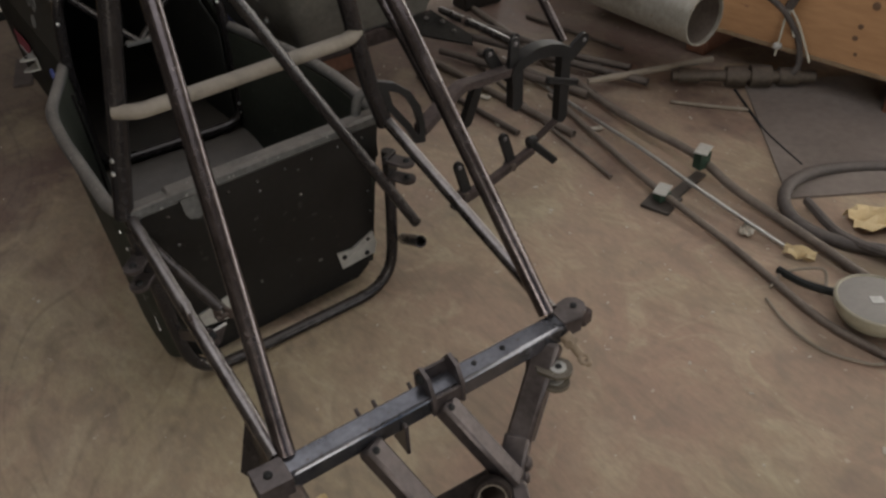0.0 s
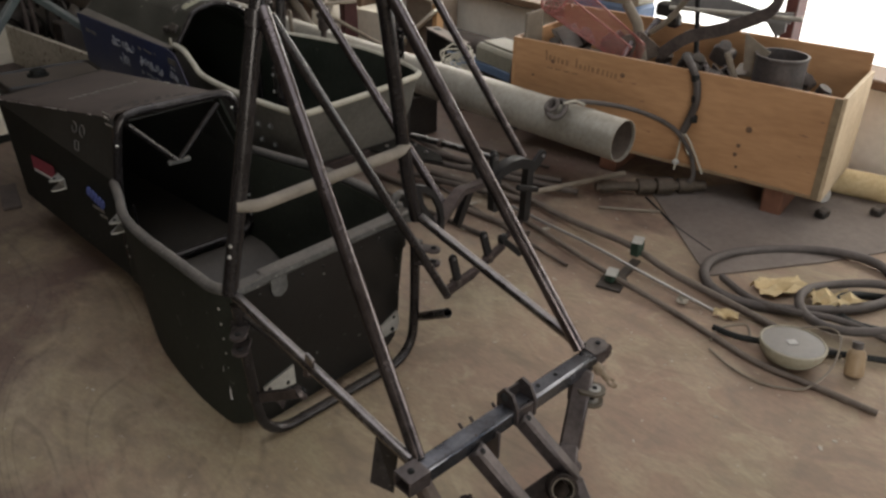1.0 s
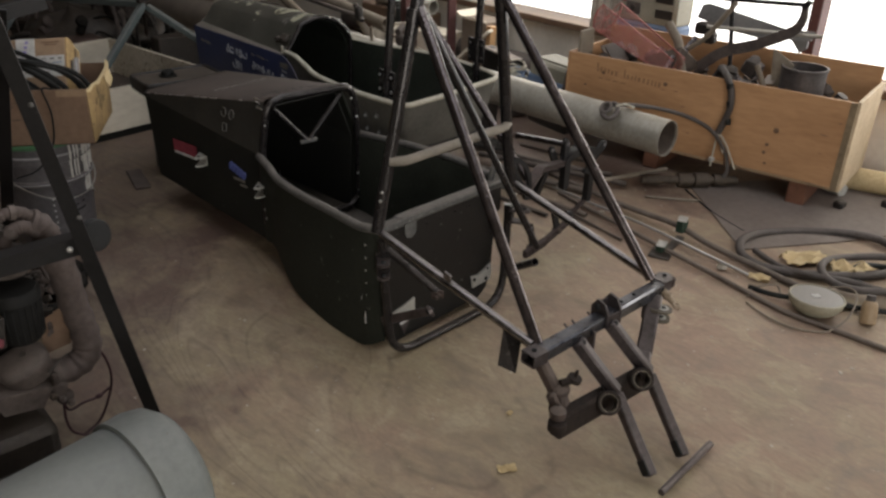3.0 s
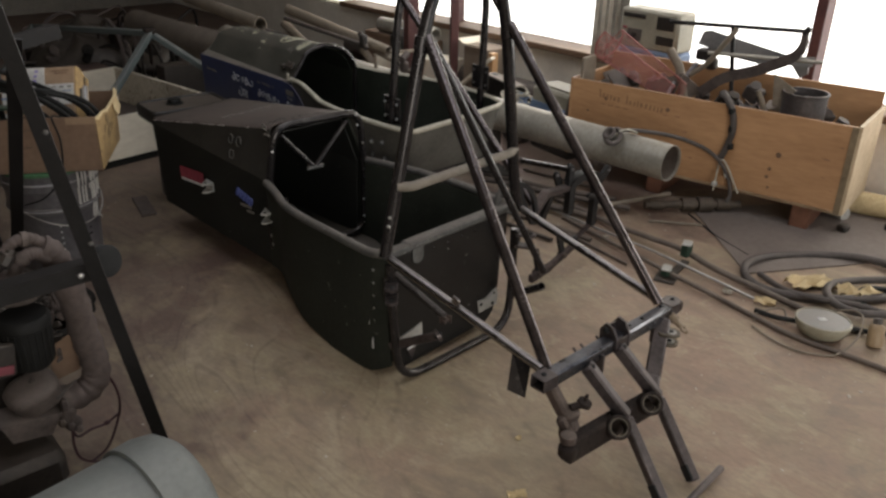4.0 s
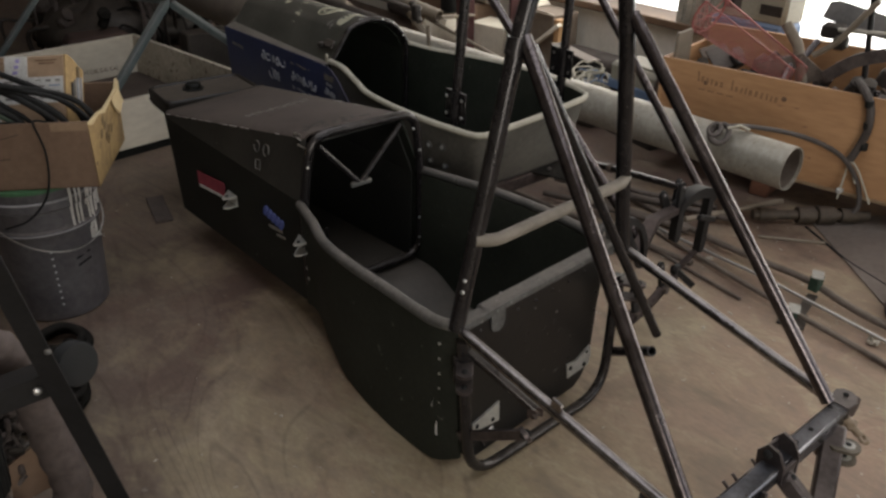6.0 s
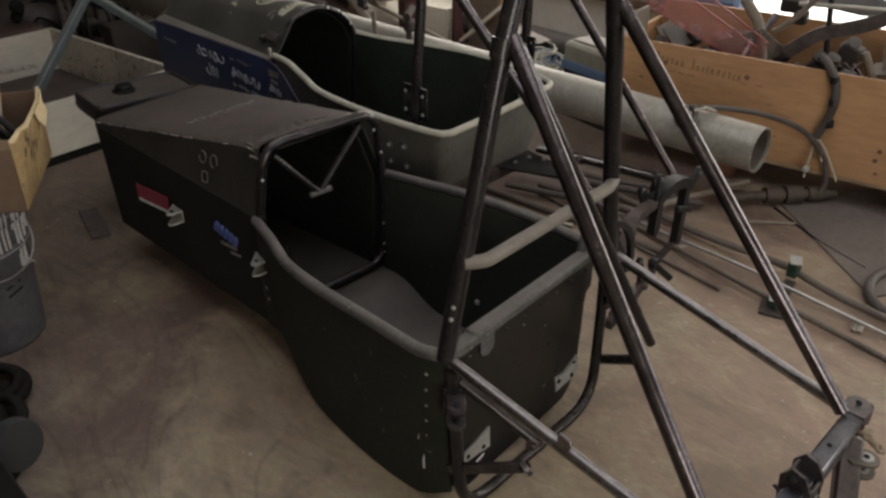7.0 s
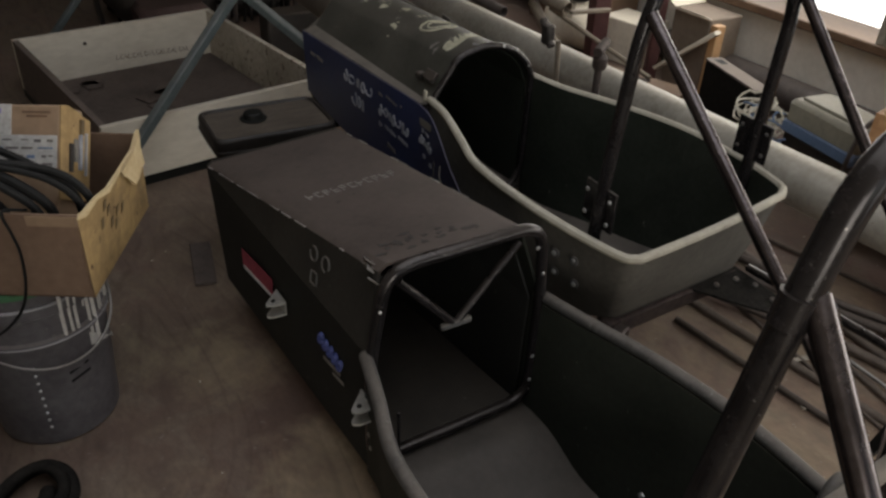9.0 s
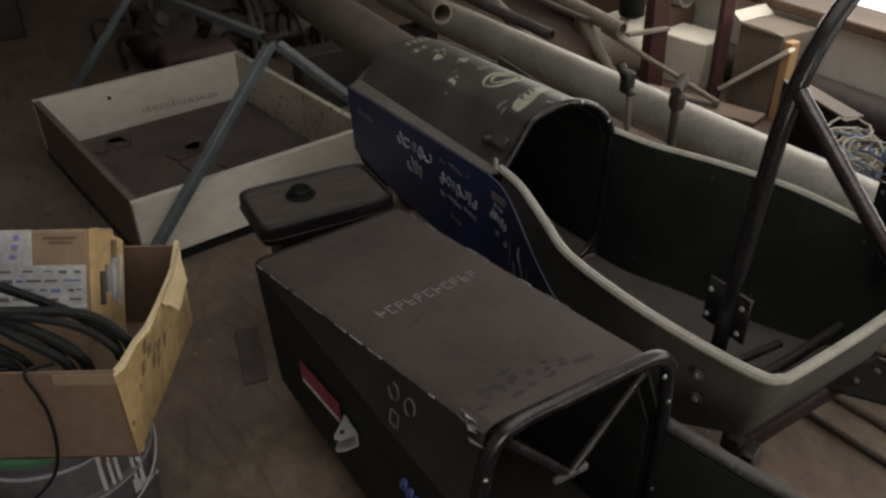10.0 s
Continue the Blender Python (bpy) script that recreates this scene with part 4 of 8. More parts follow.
# gearbox crossmember at the tail
cross = part("crossmember", Shape().bar((0.138, 0.705, 0.297), (0.632, 0.715, 0.300), 0.036, 0.036, 0.005), sky_tinted_steel, car, "square worn steel crossmember, sky's blue sheen put into its colour")
studs("bolt_hole", [(0.466, 0.7125, 0.3170), (0.518, 0.7135, 0.3175)], (0, 0, 1), 0.0045, hole_black, cross)
for x in (0.285, 0.312, 0.37):
    part("stud", Shape().tube([(x, 0.722, 0.30), (x, 0.740, 0.312)], 0.003), cross_steel, cross)
for x0, x1, y in ((0.118, 0.164, 0.700),):
    cap = part("end_bracket", Shape().box(((x0 + x1) / 2, y, 0.318), (x1 - x0, 0.042, 0.004), 0.0015).box(((x0 + x1) / 2, y - 0.019, 0.304), (x1 - x0, 0.004, 0.030), 0.0015).box(((x0 + x1) / 2, y + 0.019, 0.304), (x1 - x0, 0.004, 0.030), 0.0015).box(((x0 + x1) / 2, y, 0.290), (x1 - x0, 0.038, 0.004), 0.001), cross_steel, car)
    xo = x0 + 0.020
    studs("bolt_hole", [(xo, y, 0.3206)], (0, 0, 1), 0.0065, hole_black, cap)
end_plate = part("end_lug", Shape().prism([(0.624, 0.700, 0.320), (0.658, 0.697, 0.320), (0.674, 0.706, 0.320), (0.681, 0.720, 0.320), (0.678, 0.735, 0.320), (0.665, 0.744, 0.320), (0.648, 0.742, 0.320), (0.626, 0.736, 0.320)], (0, 0, -0.005)).prism([(0.626, 0.698, 0.319), (0.658, 0.695, 0.319), (0.656, 0.695, 0.292), (0.628, 0.698, 0.288)], (0, 0.004, 0)), cross_steel, car, "rounded end lug with a bolt hole")
studs("bolt_hole", [(0.661, 0.722, 0.3206)], (0, 0, 1), 0.0058, hole_black, end_plate)
part("end_block", Shape().box((0.672, 0.712, 0.302), (0.024, 0.026, 0.028), 0.004, Matrix.Rotation(radians(12), 3, "Z")), tail_rust, car)
for dx in (-0.026, 0.022):
    side = part("centre_clevis", Shape().prism([(0.405 + dx, 0.685, 0.285), (0.405 + dx, 0.735, 0.285), (0.405 + dx, 0.738, 0.330), (0.405 + dx, 0.722, 0.352), (0.405 + dx, 0.700, 0.346), (0.405 + dx, 0.686, 0.320)], (0.006, 0, 0)), cross_steel, car)
    studs("bolt_hole", [(0.4053 + dx + (0.0062 if dx > 0 else -0.0004), 0.718, 0.334)], (1 if dx > 0 else -1, 0, 0), 0.009, hole_black, side)
part("clevis_back", Shape().box((0.406, 0.728, 0.318), (0.05, 0.006, 0.04), 0.002), cross_steel, car)
part("clevis_front", Shape().box((0.406, 0.69, 0.302), (0.05, 0.006, 0.03), 0.002), cross_steel, car)
for (a, b, c, r) in (((0.276, 0.690, 0.292), (0.330, 0.600, 0.170), (0.305, 0.461, 0.030), (0.287, 0.592, 0.168)), ((0.399, 0.694, 0.294), (0.462, 0.602, 0.164), (0.420, 0.451, 0.030), (0.417, 0.596, 0.172))):
    fork = part("fork_arm", Shape().bar(a, b, 0.034, 0.030, 0.005).bar(b, c, 0.027, 0.025, 0.004), cross_steel, car)
    studs("bolt_hole", [Vector(a).lerp(Vector(b), 0.05) + Vector((0, -0.0125, 0.0105))], (0, -0.77, 0.64), 0.006, hole_black, fork)
    r = Vector(r)
    turn = axis_turn((-0.50, -0.62, 0.60))
    ring = part("pivot_ring", Shape().rings([[r + turn @ Vector((rr * math.cos(q), rr * math.sin(q), dz)) for q in [2 * math.pi * j / 24 for j in range(24)]] for dz, rr in ((-0.016, 0.0215), (-0.016, 0.0285), (0.016, 0.0285), (0.018, 0.027), (0.018, 0.0225), (0.016, 0.0215), (-0.016, 0.0215))], caps=False), rust_black, fork, "open welded pivot ring")
    # sleeve added in a pale colour that stands in for light in the bore
    part("ring_lining", Shape().rings([[r + turn @ Vector((rr * math.cos(q), rr * math.sin(q), dz)) for q in [2 * math.pi * j / 24 for j in range(24)]] for dz, rr in ((-0.0155, 0.0214), (-0.0155, 0.0195), (0.0165, 0.0195), (0.0165, 0.0214), (-0.0155, 0.0214))], caps=False), lug_zinc, ring, "pale sleeve added so the pivot ring's bore looks lit")
    part("slot_tab", Shape().bar(Vector(b).lerp(Vector(c), 0.80) + Vector((-0.015, 0, 0.004)), Vector(b).lerp(Vector(c), 0.98) + Vector((-0.015, 0, 0.004)), 0.006, 0.026, 0.002), hole_black, fork)
part("end_rod", Shape().tube([(0.286, 0.419, 0.022), (0.520, 0.439, 0.022)], 0.0085), cross_steel, car)
part("lower_bar", Shape().bar((0.132, 0.614, 0.168), (0.485, 0.635, 0.124), 0.034, 0.064, 0.006), rust_black, car)
part("right_leg", Shape().bar((0.602, 0.705, 0.290), (0.510, 0.655, 0.170), 0.040, 0.036, 0.005).bar((0.512, 0.66, 0.18), (0.468, 0.625, 0.128), 0.040, 0.036, 0.005), cross_steel, car)
lump = Shape().bar((0.158, 0.698, 0.286), (0.168, 0.652, 0.222), 0.030, 0.030, 0.007).bar((0.172, 0.652, 0.236), (0.182, 0.630, 0.160), 0.036, 0.030, 0.010).bar((0.150, 0.652, 0.230), (0.160, 0.636, 0.190), 0.026, 0.024, 0.009).ball((0.176, 0.645, 0.226), 0.021, (1.2, 0.9, 0.8)).ball((0.160, 0.640, 0.188), 0.018, (1, 1, 1.3))
part("left_leg", lump, cast_lug, car, "rusty cast lug with bolts")
part("left_lug", Shape().lathe([(0.010, -0.012), (0.021, -0.011), (0.021, 0.009), (0.015, 0.012), (0.008, 0.013)], (0.126, 0.606, 0.178), None, 16), rust_black, car)
part("left_lug", Shape().lathe([(0.008, -0.010), (0.018, -0.009), (0.018, 0.008), (0.010, 0.010)], (0.132, 0.612, 0.204), None, 14), cast_lug, car)
part("left_bolt", Shape().tube([(0.172, 0.645, 0.247), (0.206, 0.630, 0.252)], 0.009).lathe([(0.017, -0.005), (0.017, 0.005), (0.006, 0.007)], (0.204, 0.632, 0.252), axis_turn((0.2, -0.3, 1)), 12).tube([(0.204, 0.632, 0.252), (0.206, 0.628, 0.275)], 0.004), rust_black, car)
for z, out in ((0.266, 0.0), (0.241, -0.004)):
    outline = [(0.566 + out, 0.700), (0.560 + out, 0.680)] + [(0.590 + out + 0.0225 * math.cos(radians(a)), 0.668 + 0.0225 * math.sin(radians(a))) for a in range(200, 396, 28)] + [(0.600 + out, 0.694)]
    lug = part("wishbone_lug", Shape().prism([(x, y, z) for x, y in outline], (0, 0, 0.006)), lug_zinc, car, "rounded zinc lug with a bolt hole")
    part("washer", Shape().lathe([(0.006, 0), (0.0125, 0), (0.0125, 0.0018), (0.006, 0.0018)], (0.590 + out, 0.668, z + 0.006), None, 16), plate_alu, lug)
    studs("bolt_hole", [(0.590 + out, 0.668, z + 0.0066)], (0, 0, 1), 0.0058, hole_black, lug)
part("lug_neck", Shape().box((0.578, 0.702, 0.253), (0.036, 0.026, 0.044), 0.006), cross_steel, car)
part("brass_union", Shape().tube([(0.626, 0.700, 0.296), (0.631, 0.684, 0.282)], 0.0105).lathe([(0.012, -0.004), (0.0135, 0), (0.012, 0.004)], (0.630, 0.688, 0.286), axis_turn((0.15, -0.8, -0.7)), 6).tube([(0.631, 0.684, 0.282), (0.635, 0.670, 0.270)], 0.007).tube([(0.637 + 0.008 * math.cos(k * math.pi / 6), 0.663 + 0.006 * math.sin(k * math.pi / 6), 0.266 + 0.004 * math.sin(k * math.pi / 6)) for k in range(12)], 0.0036, 0, 6, loop=True).ball((0.641, 0.657, 0.260), 0.0065), union_tan, car, "tan brass union with a ring end")
for p in ((0.502, 0.628, 0.150), (0.492, 0.620, 0.132)):
    part("leg_nut", Shape().lathe([(0.011, -0.006), (0.012, 0.004), (0.007, 0.009), (1e-4, 0.010)], p, axis_turn((0.8, -0.5, 0.1)), 10), cross_steel, car)
part("tab_plate", Shape().prism([(0.150, 0.808, 0.320), (0.157, 0.756, 0.312), (0.142, 0.752, 0.228), (0.120, 0.790, 0.240)], (0.004, 0.0025, 0)), black_tube, car, "black sheet tab hanging under the brace")
part("inner_tab", Shape().box((0.333, 0.702, 0.268), (0.006, 0.040, 0.060), 0.002), cross_steel, car)

# ---- the grey racing car chassis behind it ----
car2 = thing("race_car_chassis", (0.95, 2.3, 0.0), "dusty grey race car shell with navy side panels and open cockpit", "car chassis", "stripped race cars")
gl_top = smooth([(0.722, 2.665, 0.525), (0.705, 2.56, 0.528), (0.668, 2.42, 0.520), (0.640, 2.30, 0.512), (0.655, 2.10, 0.500), (0.700, 1.90, 0.490), (0.735, 1.862, 0.488)], 4)
gl_low = smooth([(0.700, 2.665, 0.16), (0.690, 2.56, 0.16), (0.690, 2.42, 0.17), (0.700, 2.30, 0.18), (0.715, 2.10, 0.22), (0.745, 1.95, 0.285), (0.765, 1.925, 0.292)], 4)
gr_top = smooth([(1.055, 2.672, 0.540), (1.09, 2.56, 0.532), (1.16, 2.42, 0.525), (1.22, 2.25, 0.518), (1.232, 2.08, 0.513), (1.215, 1.93, 0.508), (1.18, 1.892, 0.506)], 4)
gr_low = smooth([(1.06, 2.672, 0.16), (1.08, 2.56, 0.16), (1.12, 2.42, 0.17), (1.16, 2.25, 0.18), (1.175, 2.08, 0.22), (1.165, 1.97, 0.285), (1.145, 1.94, 0.292)], 4)
rt = [Vector((0.735 + (1.18 - 0.735) * t, 1.862 + 0.03 * t - 0.008 * math.sin(math.pi * t), 0.488 + 0.018 * t)) for t in [i / 8 for i in range(9)]]
rl = [Vector((0.765 + (1.145 - 0.765) * t, 1.925 + 0.015 * t, 0.292)) for t in [i / 8 for i in range(9)]]
tub_top = list(gl_top) + rt[1:-1] + list(reversed(gr_top))
tub_low = list(gl_low) + rl[1:-1] + list(reversed(gr_low))


def tub_skin(inset, thick):
    """The cockpit tub's wall, set in from its outline, with thickness."""
    rings = []
    for a, b in zip(tub_top, tub_low):
        d = Vector((0.945 - a.x, 2.32 - a.y, 0))
        d = Vector((d.x, 0.35 * d.y, 0)).normalized()
        mid = a.lerp(b, 0.5) - d * 0.006
        rings.append([p + d * inset for p in (a, mid, b)] + [p + d * (inset + thick) for p in (b, mid, a)])
    return Shape().rings(rings)


part("tub_shell", tub_skin(0.0, 0.004), grey_shell, car2, "dusty grey moulded cockpit tub")
part("tub_lining", tub_skin(0.006, 0.004), inside_black, car2, "matt black cockpit lining")
part("cockpit_rim", Shape().tube(list(gl_top) + rt[1:-1] + list(reversed(gr_top)), 0.0095, 0, 8), rim_cream, car2, "cream sealing edge round the cockpit")
deck = [(a, b) for a, b in zip(gl_low, gr_low)]
part("cockpit_floor", Shape().rings([[a + Vector((0.008, 0, 0.006)), b + Vector((-0.008, 0, 0.006)), b + Vector((-0.008, 0, -0.004)), a + Vector((0.008, 0, -0.004))] for a, b in deck]), floor_pan_mat, car2, "dusty grey cockpit floor")


def on_tub(y, z):
    """A place on the tub's left wall."""
    k = min(range(len(gl_top)), key=lambda q: abs(gl_top[q].y - y))
    f = (gl_top[k].z - z) / (gl_top[k].z - gl_low[k].z)
    p = gl_top[k].lerp(gl_low[k], f)
    return Vector((p.x - 0.005 - 0.006 * math.sin(math.pi * f), y, z))


for y, z in ((2.04, 0.42), (1.99, 0.425), (2.045, 0.366), (1.992, 0.361)):
    c = on_tub(y, z)
    part("bolt_pad", Shape().lathe([(0.012, 0), (0.011, 0.002), (1e-4, 0.0025)], c, axis_turn((-1, -0.2, 0)), 12), worn_rail, car2)
    studs("bolt", [c + Vector((-0.002, 0, 0))], (-1, -0.2, 0), 0.0065, rivet_alu, car2)

# front shell: an arch that runs from the dash to the nose
AX = 0.888


DASH_ARCH = [(0.724, 0.516), (0.762, 0.567), (0.796, 0.617), (0.806, 0.626), (0.825, 0.634), (0.890, 0.648), (0.945, 0.638), (0.99, 0.616), (1.03, 0.578), (1.051, 0.532)]
NOSE_ARCH = [(0.655, 0.560), (0.679, 0.585), (0.708, 0.625), (0.718, 0.633), (0.735, 0.640), (0.80, 0.650), (0.86, 0.645), (0.92, 0.622), (0.98, 0.585), (1.00, 0.555)]


def arch(t):
    """The outline of the front shell, from the dash (0) to the nose (1)."""
    return [Vector((a + (c - a) * t, 2.664 + 0.60 * t, b + (d - b) * t)) for (a, b), (c, d) in zip(DASH_ARCH, NOSE_ARCH)]


rings = []
for k in range(9):
    t = k / 8
    outer = arch(t)
    inner = [p + Vector(((AX - 0.04 * t - p.x) * 0.04, 0, -0.006)) for p in reversed(outer)]
    rings.append(outer + inner)
part("top_shell", Shape().rings(rings), dark_shell, car2, "dark rounded top shell with peeling stickers")
part("dash_arch", Shape().tube([(0.718, 2.662, 0.50)] + [p + Vector((0, -0.003, 0.002)) for p in arch(0)] + [(1.05, 2.662, 0.50)], 0.0095, 0.02), black_tube, car2)
part("arch_leg", Shape().tube([(1.048, 2.662, 0.50), (1.046, 2.664, 0.25), (1.0, 2.66, 0.19), (0.74, 2.66, 0.19)], 0.009, 0.05), black_tube, car2)
SHOULDER = [(Vector((0.690, 2.664, 0.522)).lerp(Vector((0.622, 3.272, 0.546)), t), arch(t)[0]) for t in [k / 6 for k in range(7)]]
part("shoulder", Shape().rings([[a, b, b + Vector((0.004, 0, -0.006)), a + Vector((0.004, 0, -0.006))] for a, b in SHOULDER]), grey_shell, car2, "dusty grey shoulder between shell and side panel")
part("footwell_liner", Shape().panel([(0.735, 2.67, 0.53), (0.70, 3.25, 0.55)], [(0.73, 2.67, 0.19), (0.72, 3.25, 0.22)], (0.004, 0, 0)), inside_black, car2)
part("footwell_liner", Shape().panel([(1.045, 2.68, 0.53), (0.99, 3.25, 0.55)], [(1.045, 2.68, 0.19), (1.0, 3.25, 0.22)], (-0.004, 0, 0)), inside_black, car2)
part("footwell_liner", Shape().prism([(0.70, 3.24, 0.22), (0.69, 3.24, 0.55), (0.80, 3.24, 0.63), (0.99, 3.24, 0.56), (1.0, 3.24, 0.22)], (0, 0.004, 0)), inside_black, car2)
part("shell_lining", Shape().rings([[p + Vector(((AX - 0.04 * t - p.x) * 0.07, 0, -0.010)) for p in arch(t)] + [p + Vector(((AX - 0.04 * t - p.x) * 0.09, 0, -0.013)) for p in reversed(arch(t))] for t in (0.02, 0.3, 0.6, 0.97)]), inside_black, car2)
part("footwell_floor", Shape().rings([[(0.73, y, 0.195), (1.04, y, 0.195), (1.04, y, 0.188), (0.73, y, 0.188)] for y in (2.66, 3.24)]), floor_pan_mat, car2)
NAVY_TOP = [(0.622, 3.272, 0.546), (0.640, 3.10, 0.540), (0.668, 2.85, 0.530), (0.690, 2.66, 0.522), (0.680, 2.56, 0.505), (0.645, 2.42, 0.45), (0.628, 2.30, 0.40), (0.640, 2.16, 0.34)]
NAVY_LOW = [(0.640, 3.285, 0.345), (0.655, 3.10, 0.30), (0.672, 2.85, 0.27), (0.682, 2.66, 0.25), (0.682, 2.56, 0.25), (0.678, 2.42, 0.25), (0.688, 2.30, 0.26), (0.690, 2.16, 0.28)]
nav_t, nav_l = smooth(NAVY_TOP, 3), smooth(NAVY_LOW, 3)
part("navy_panel", Shape().panel([p + Vector((-0.003, 0, 0)) for p in nav_t], [p + Vector((-0.006, 0, 0)) for p in nav_l], (-0.004, 0, 0)), navy, car2, "navy blue side panel with worn white sponsor marks")
part("right_side", Shape().panel([(1.12, 3.26, 0.54), (1.09, 2.95, 0.54), (1.055, 2.672, 0.54)], [(1.10, 3.26, 0.2), (1.09, 2.95, 0.18), (1.06, 2.672, 0.16)], (-0.004, 0, 0)), grey_shell, car2)
part("nose_plate", Shape().prism([(0.632, 3.272, 0.345), (0.625, 3.272, 0.54), (0.73, 3.265, 0.62), (0.85, 3.262, 0.648), (0.98, 3.262, 0.60), (1.11, 3.262, 0.52), (1.10, 3.262, 0.2), (0.68, 3.27, 0.2)], (0, 0.005, 0)), grey_shell, car2)


def on_navy(y, f, out):
    """A place on the navy panel: y along it, f from its top edge down."""
    k = min(range(len(nav_t)), key=lambda i: abs(nav_t[i].y - y))
    p = nav_t[k].lerp(nav_l[k], f)
    return Vector((p.x - 0.0095 - out, y, p.z))


def navy_mark(y0, y1, z0, z1, h, cells, material):
    """A line of worn print along the navy panel, as small bars."""
    for i in range(cells):
        f = (i + 0.5) / cells
        y = y0 + (y1 - y0) * f
        k = min(range(len(nav_t)), key=lambda q: abs(nav_t[q].y - y))
        top, low = nav_t[k], nav_l[k]
        z = z0 + (z1 - z0) * f
        g = min(1.0, max(0.0, (top.z - z) / (top.z - low.z)))
        hh = h * (1.0, 0.72, 0.72, 0.9, 0.72)[i % 5] if cells > 1 else h
        w = abs(y1 - y0) / cells
        if h > 0.02 and cells > 1 and i % 3 != 2:
            dz = 0.5 * hh / (top.z - low.z)
            part("sponsor_mark", Shape().tube([on_navy(y + 0.34 * w * math.cos(q), min(1.0, max(0.0, g + dz * math.sin(q))), 0.0002) for q in [k2 * math.pi / 5 for k2 in range(10 if i % 2 else 8)]], 0.0028, 0, 5, loop=bool(i % 2)), material, car2)
        else:
            part("sponsor_mark", Shape().box(on_navy(y, g, 0.0006), (0.0012, w * (0.6 if cells > 1 else 1), hh), 0.0003), material, car2)


for y0, y1, z0, z1, h, cells, faint in ((3.23, 3.15, 0.490, 0.482, 0.014, 9, 1), (3.03, 2.875, 0.488, 0.472, 0.036, 5, 0), (2.985, 2.915, 0.425, 0.418, 0.048, 3, 0), (2.84, 2.73, 0.492, 0.484, 0.010, 8, 1),
                                        (2.84, 2.69, 0.446, 0.424, 0.034, 7, 0), (2.84, 2.69, 0.402, 0.388, 0.014, 13, 0), (2.80, 2.75, 0.350, 0.345, 0.016, 4, 1), (2.635, 2.575, 0.488, 0.482, 0.020, 1, 1),
                                        (2.63, 2.585, 0.462, 0.458, 0.012, 3, 0), (2.64, 2.565, 0.436, 0.428, 0.024, 5, 0), (2.612, 2.600, 0.395, 0.395, 0.012, 1, 0), (2.572, 2.560, 0.385, 0.385, 0.012, 1, 0)):
    navy_mark(y0, y1, z0, z1, h, cells, faded_print if faint else navy_print)
part("sponsor_mark", Shape().tube([on_navy(2.50 + 0.022 * math.cos(a), 0.52 + 0.22 * math.sin(a), 0.003) for a in [i * math.pi / 6 for i in range(10)]], 0.0024, 0, 6), faded_print, car2)
for y in (2.545, 2.46):
    part("sponsor_mark", Shape().box(on_navy(y, 0.52, 0.003), (0.002, 0.005, 0.07), 0.0005), faded_print, car2)
# peeling stickers on the top shell
def on_arch(x, y, out=0.001):
    """A place on the top shell above x, y."""
    line = arch((y - 2.664) / 0.60)
    for a, b in zip(line, line[1:]):
        if a.x <= x <= b.x:
            return a.lerp(b, (x - a.x) / (b.x - a.x)) + Vector((0, 0, out))
    return line[-1]


def shell_strip(name, pts, widths, material, label=""):
    """A sticker that follows the shell: a line of places with half widths along the car."""
    rings = []
    for (x, y), w in zip(pts, widths):
        a, b = on_arch(x, y - w), on_arch(x, y + w)
        rings.append([a, b, b - Vector((0, 0, 0.0006)), a - Vector((0, 0, 0.0006))])
    part(name, Shape().rings(rings), material, car2, label)


def shell_ring(cx, cy, rx, ry, r, material, label=""):
    part("sticker", Shape().tube([on_arch(cx + rx * math.cos(a), cy + ry * math.sin(a), 0.0002) for a in [i * math.pi / 12 for i in range(24)]], r, 0, 6, loop=True), material, car2, label)


shell_strip("sticker", [(0.800 + 0.0112 * i, 2.728 + 0.004 * i) for i in range(15)], [0.010, 0.017, 0.020, 0.021, 0.021, 0.020, 0.019, 0.018, 0.018, 0.017, 0.017, 0.016, 0.014, 0.011, 0.006], yellowed_print, "long worn pale sticker with a round end")
for i in range(5):
    shell_strip("print_bar", [(0.835 + 0.021 * i, 2.754 + 0.007 * i), (0.845 + 0.021 * i, 2.757 + 0.007 * i)], [0.008 + 0.004 * (i % 2), 0.006], dark_shell)
shell_ring(0.866, 2.872, 0.056, 0.034, 0.0034, yellowed_print, "worn pale ring-shaped sticker")
shell_ring(0.868, 2.872, 0.036, 0.020, 0.0026, yellowed_print)
part("sticker", Shape().tube([on_arch(x, y, 0.0004) for x, y in ((0.868, 2.695), (0.925, 2.700), (0.885, 2.672))], 0.0022, 0, 6, loop=True), white_print, car2, "worn triangular outline sticker")
for x0, y0 in ((0.812, 3.095), (0.848, 3.035), (0.765, 2.955)):
    shell_strip("sticker", [(x0 - 0.022, y0 - 0.006), (x0, y0), (x0 + 0.024, y0 + 0.008)], [0.002, 0.016, 0.002], yellowed_print)
for x0, y0, n7, st in ((0.775, 3.225, 8, 0.011), (0.768, 3.17, 5, 0.013), (0.84, 2.955, 7, 0.010), (0.81, 3.13, 5, 0.012)):
    for i in range(n7):
        shell_strip("print_bar", [(x0 + st * i, y0 + 0.002 * i), (x0 + st * (i + 0.6), y0 + 0.002 * i)], [0.011 if i % 3 else 0.006, 0.009], yellowed_print if i % 2 else faded_print)
random.seed(4)
for i in range(12):
    x0, y0 = random.uniform(0.75, 0.93), random.uniform(2.72, 3.22)
    shell_strip("sticker_scrap", [(x0, y0), (x0 + 0.008, y0 + 0.002), (x0 + 0.018, y0)], [0.002, random.uniform(0.003, 0.008), 0.002], faded_print)
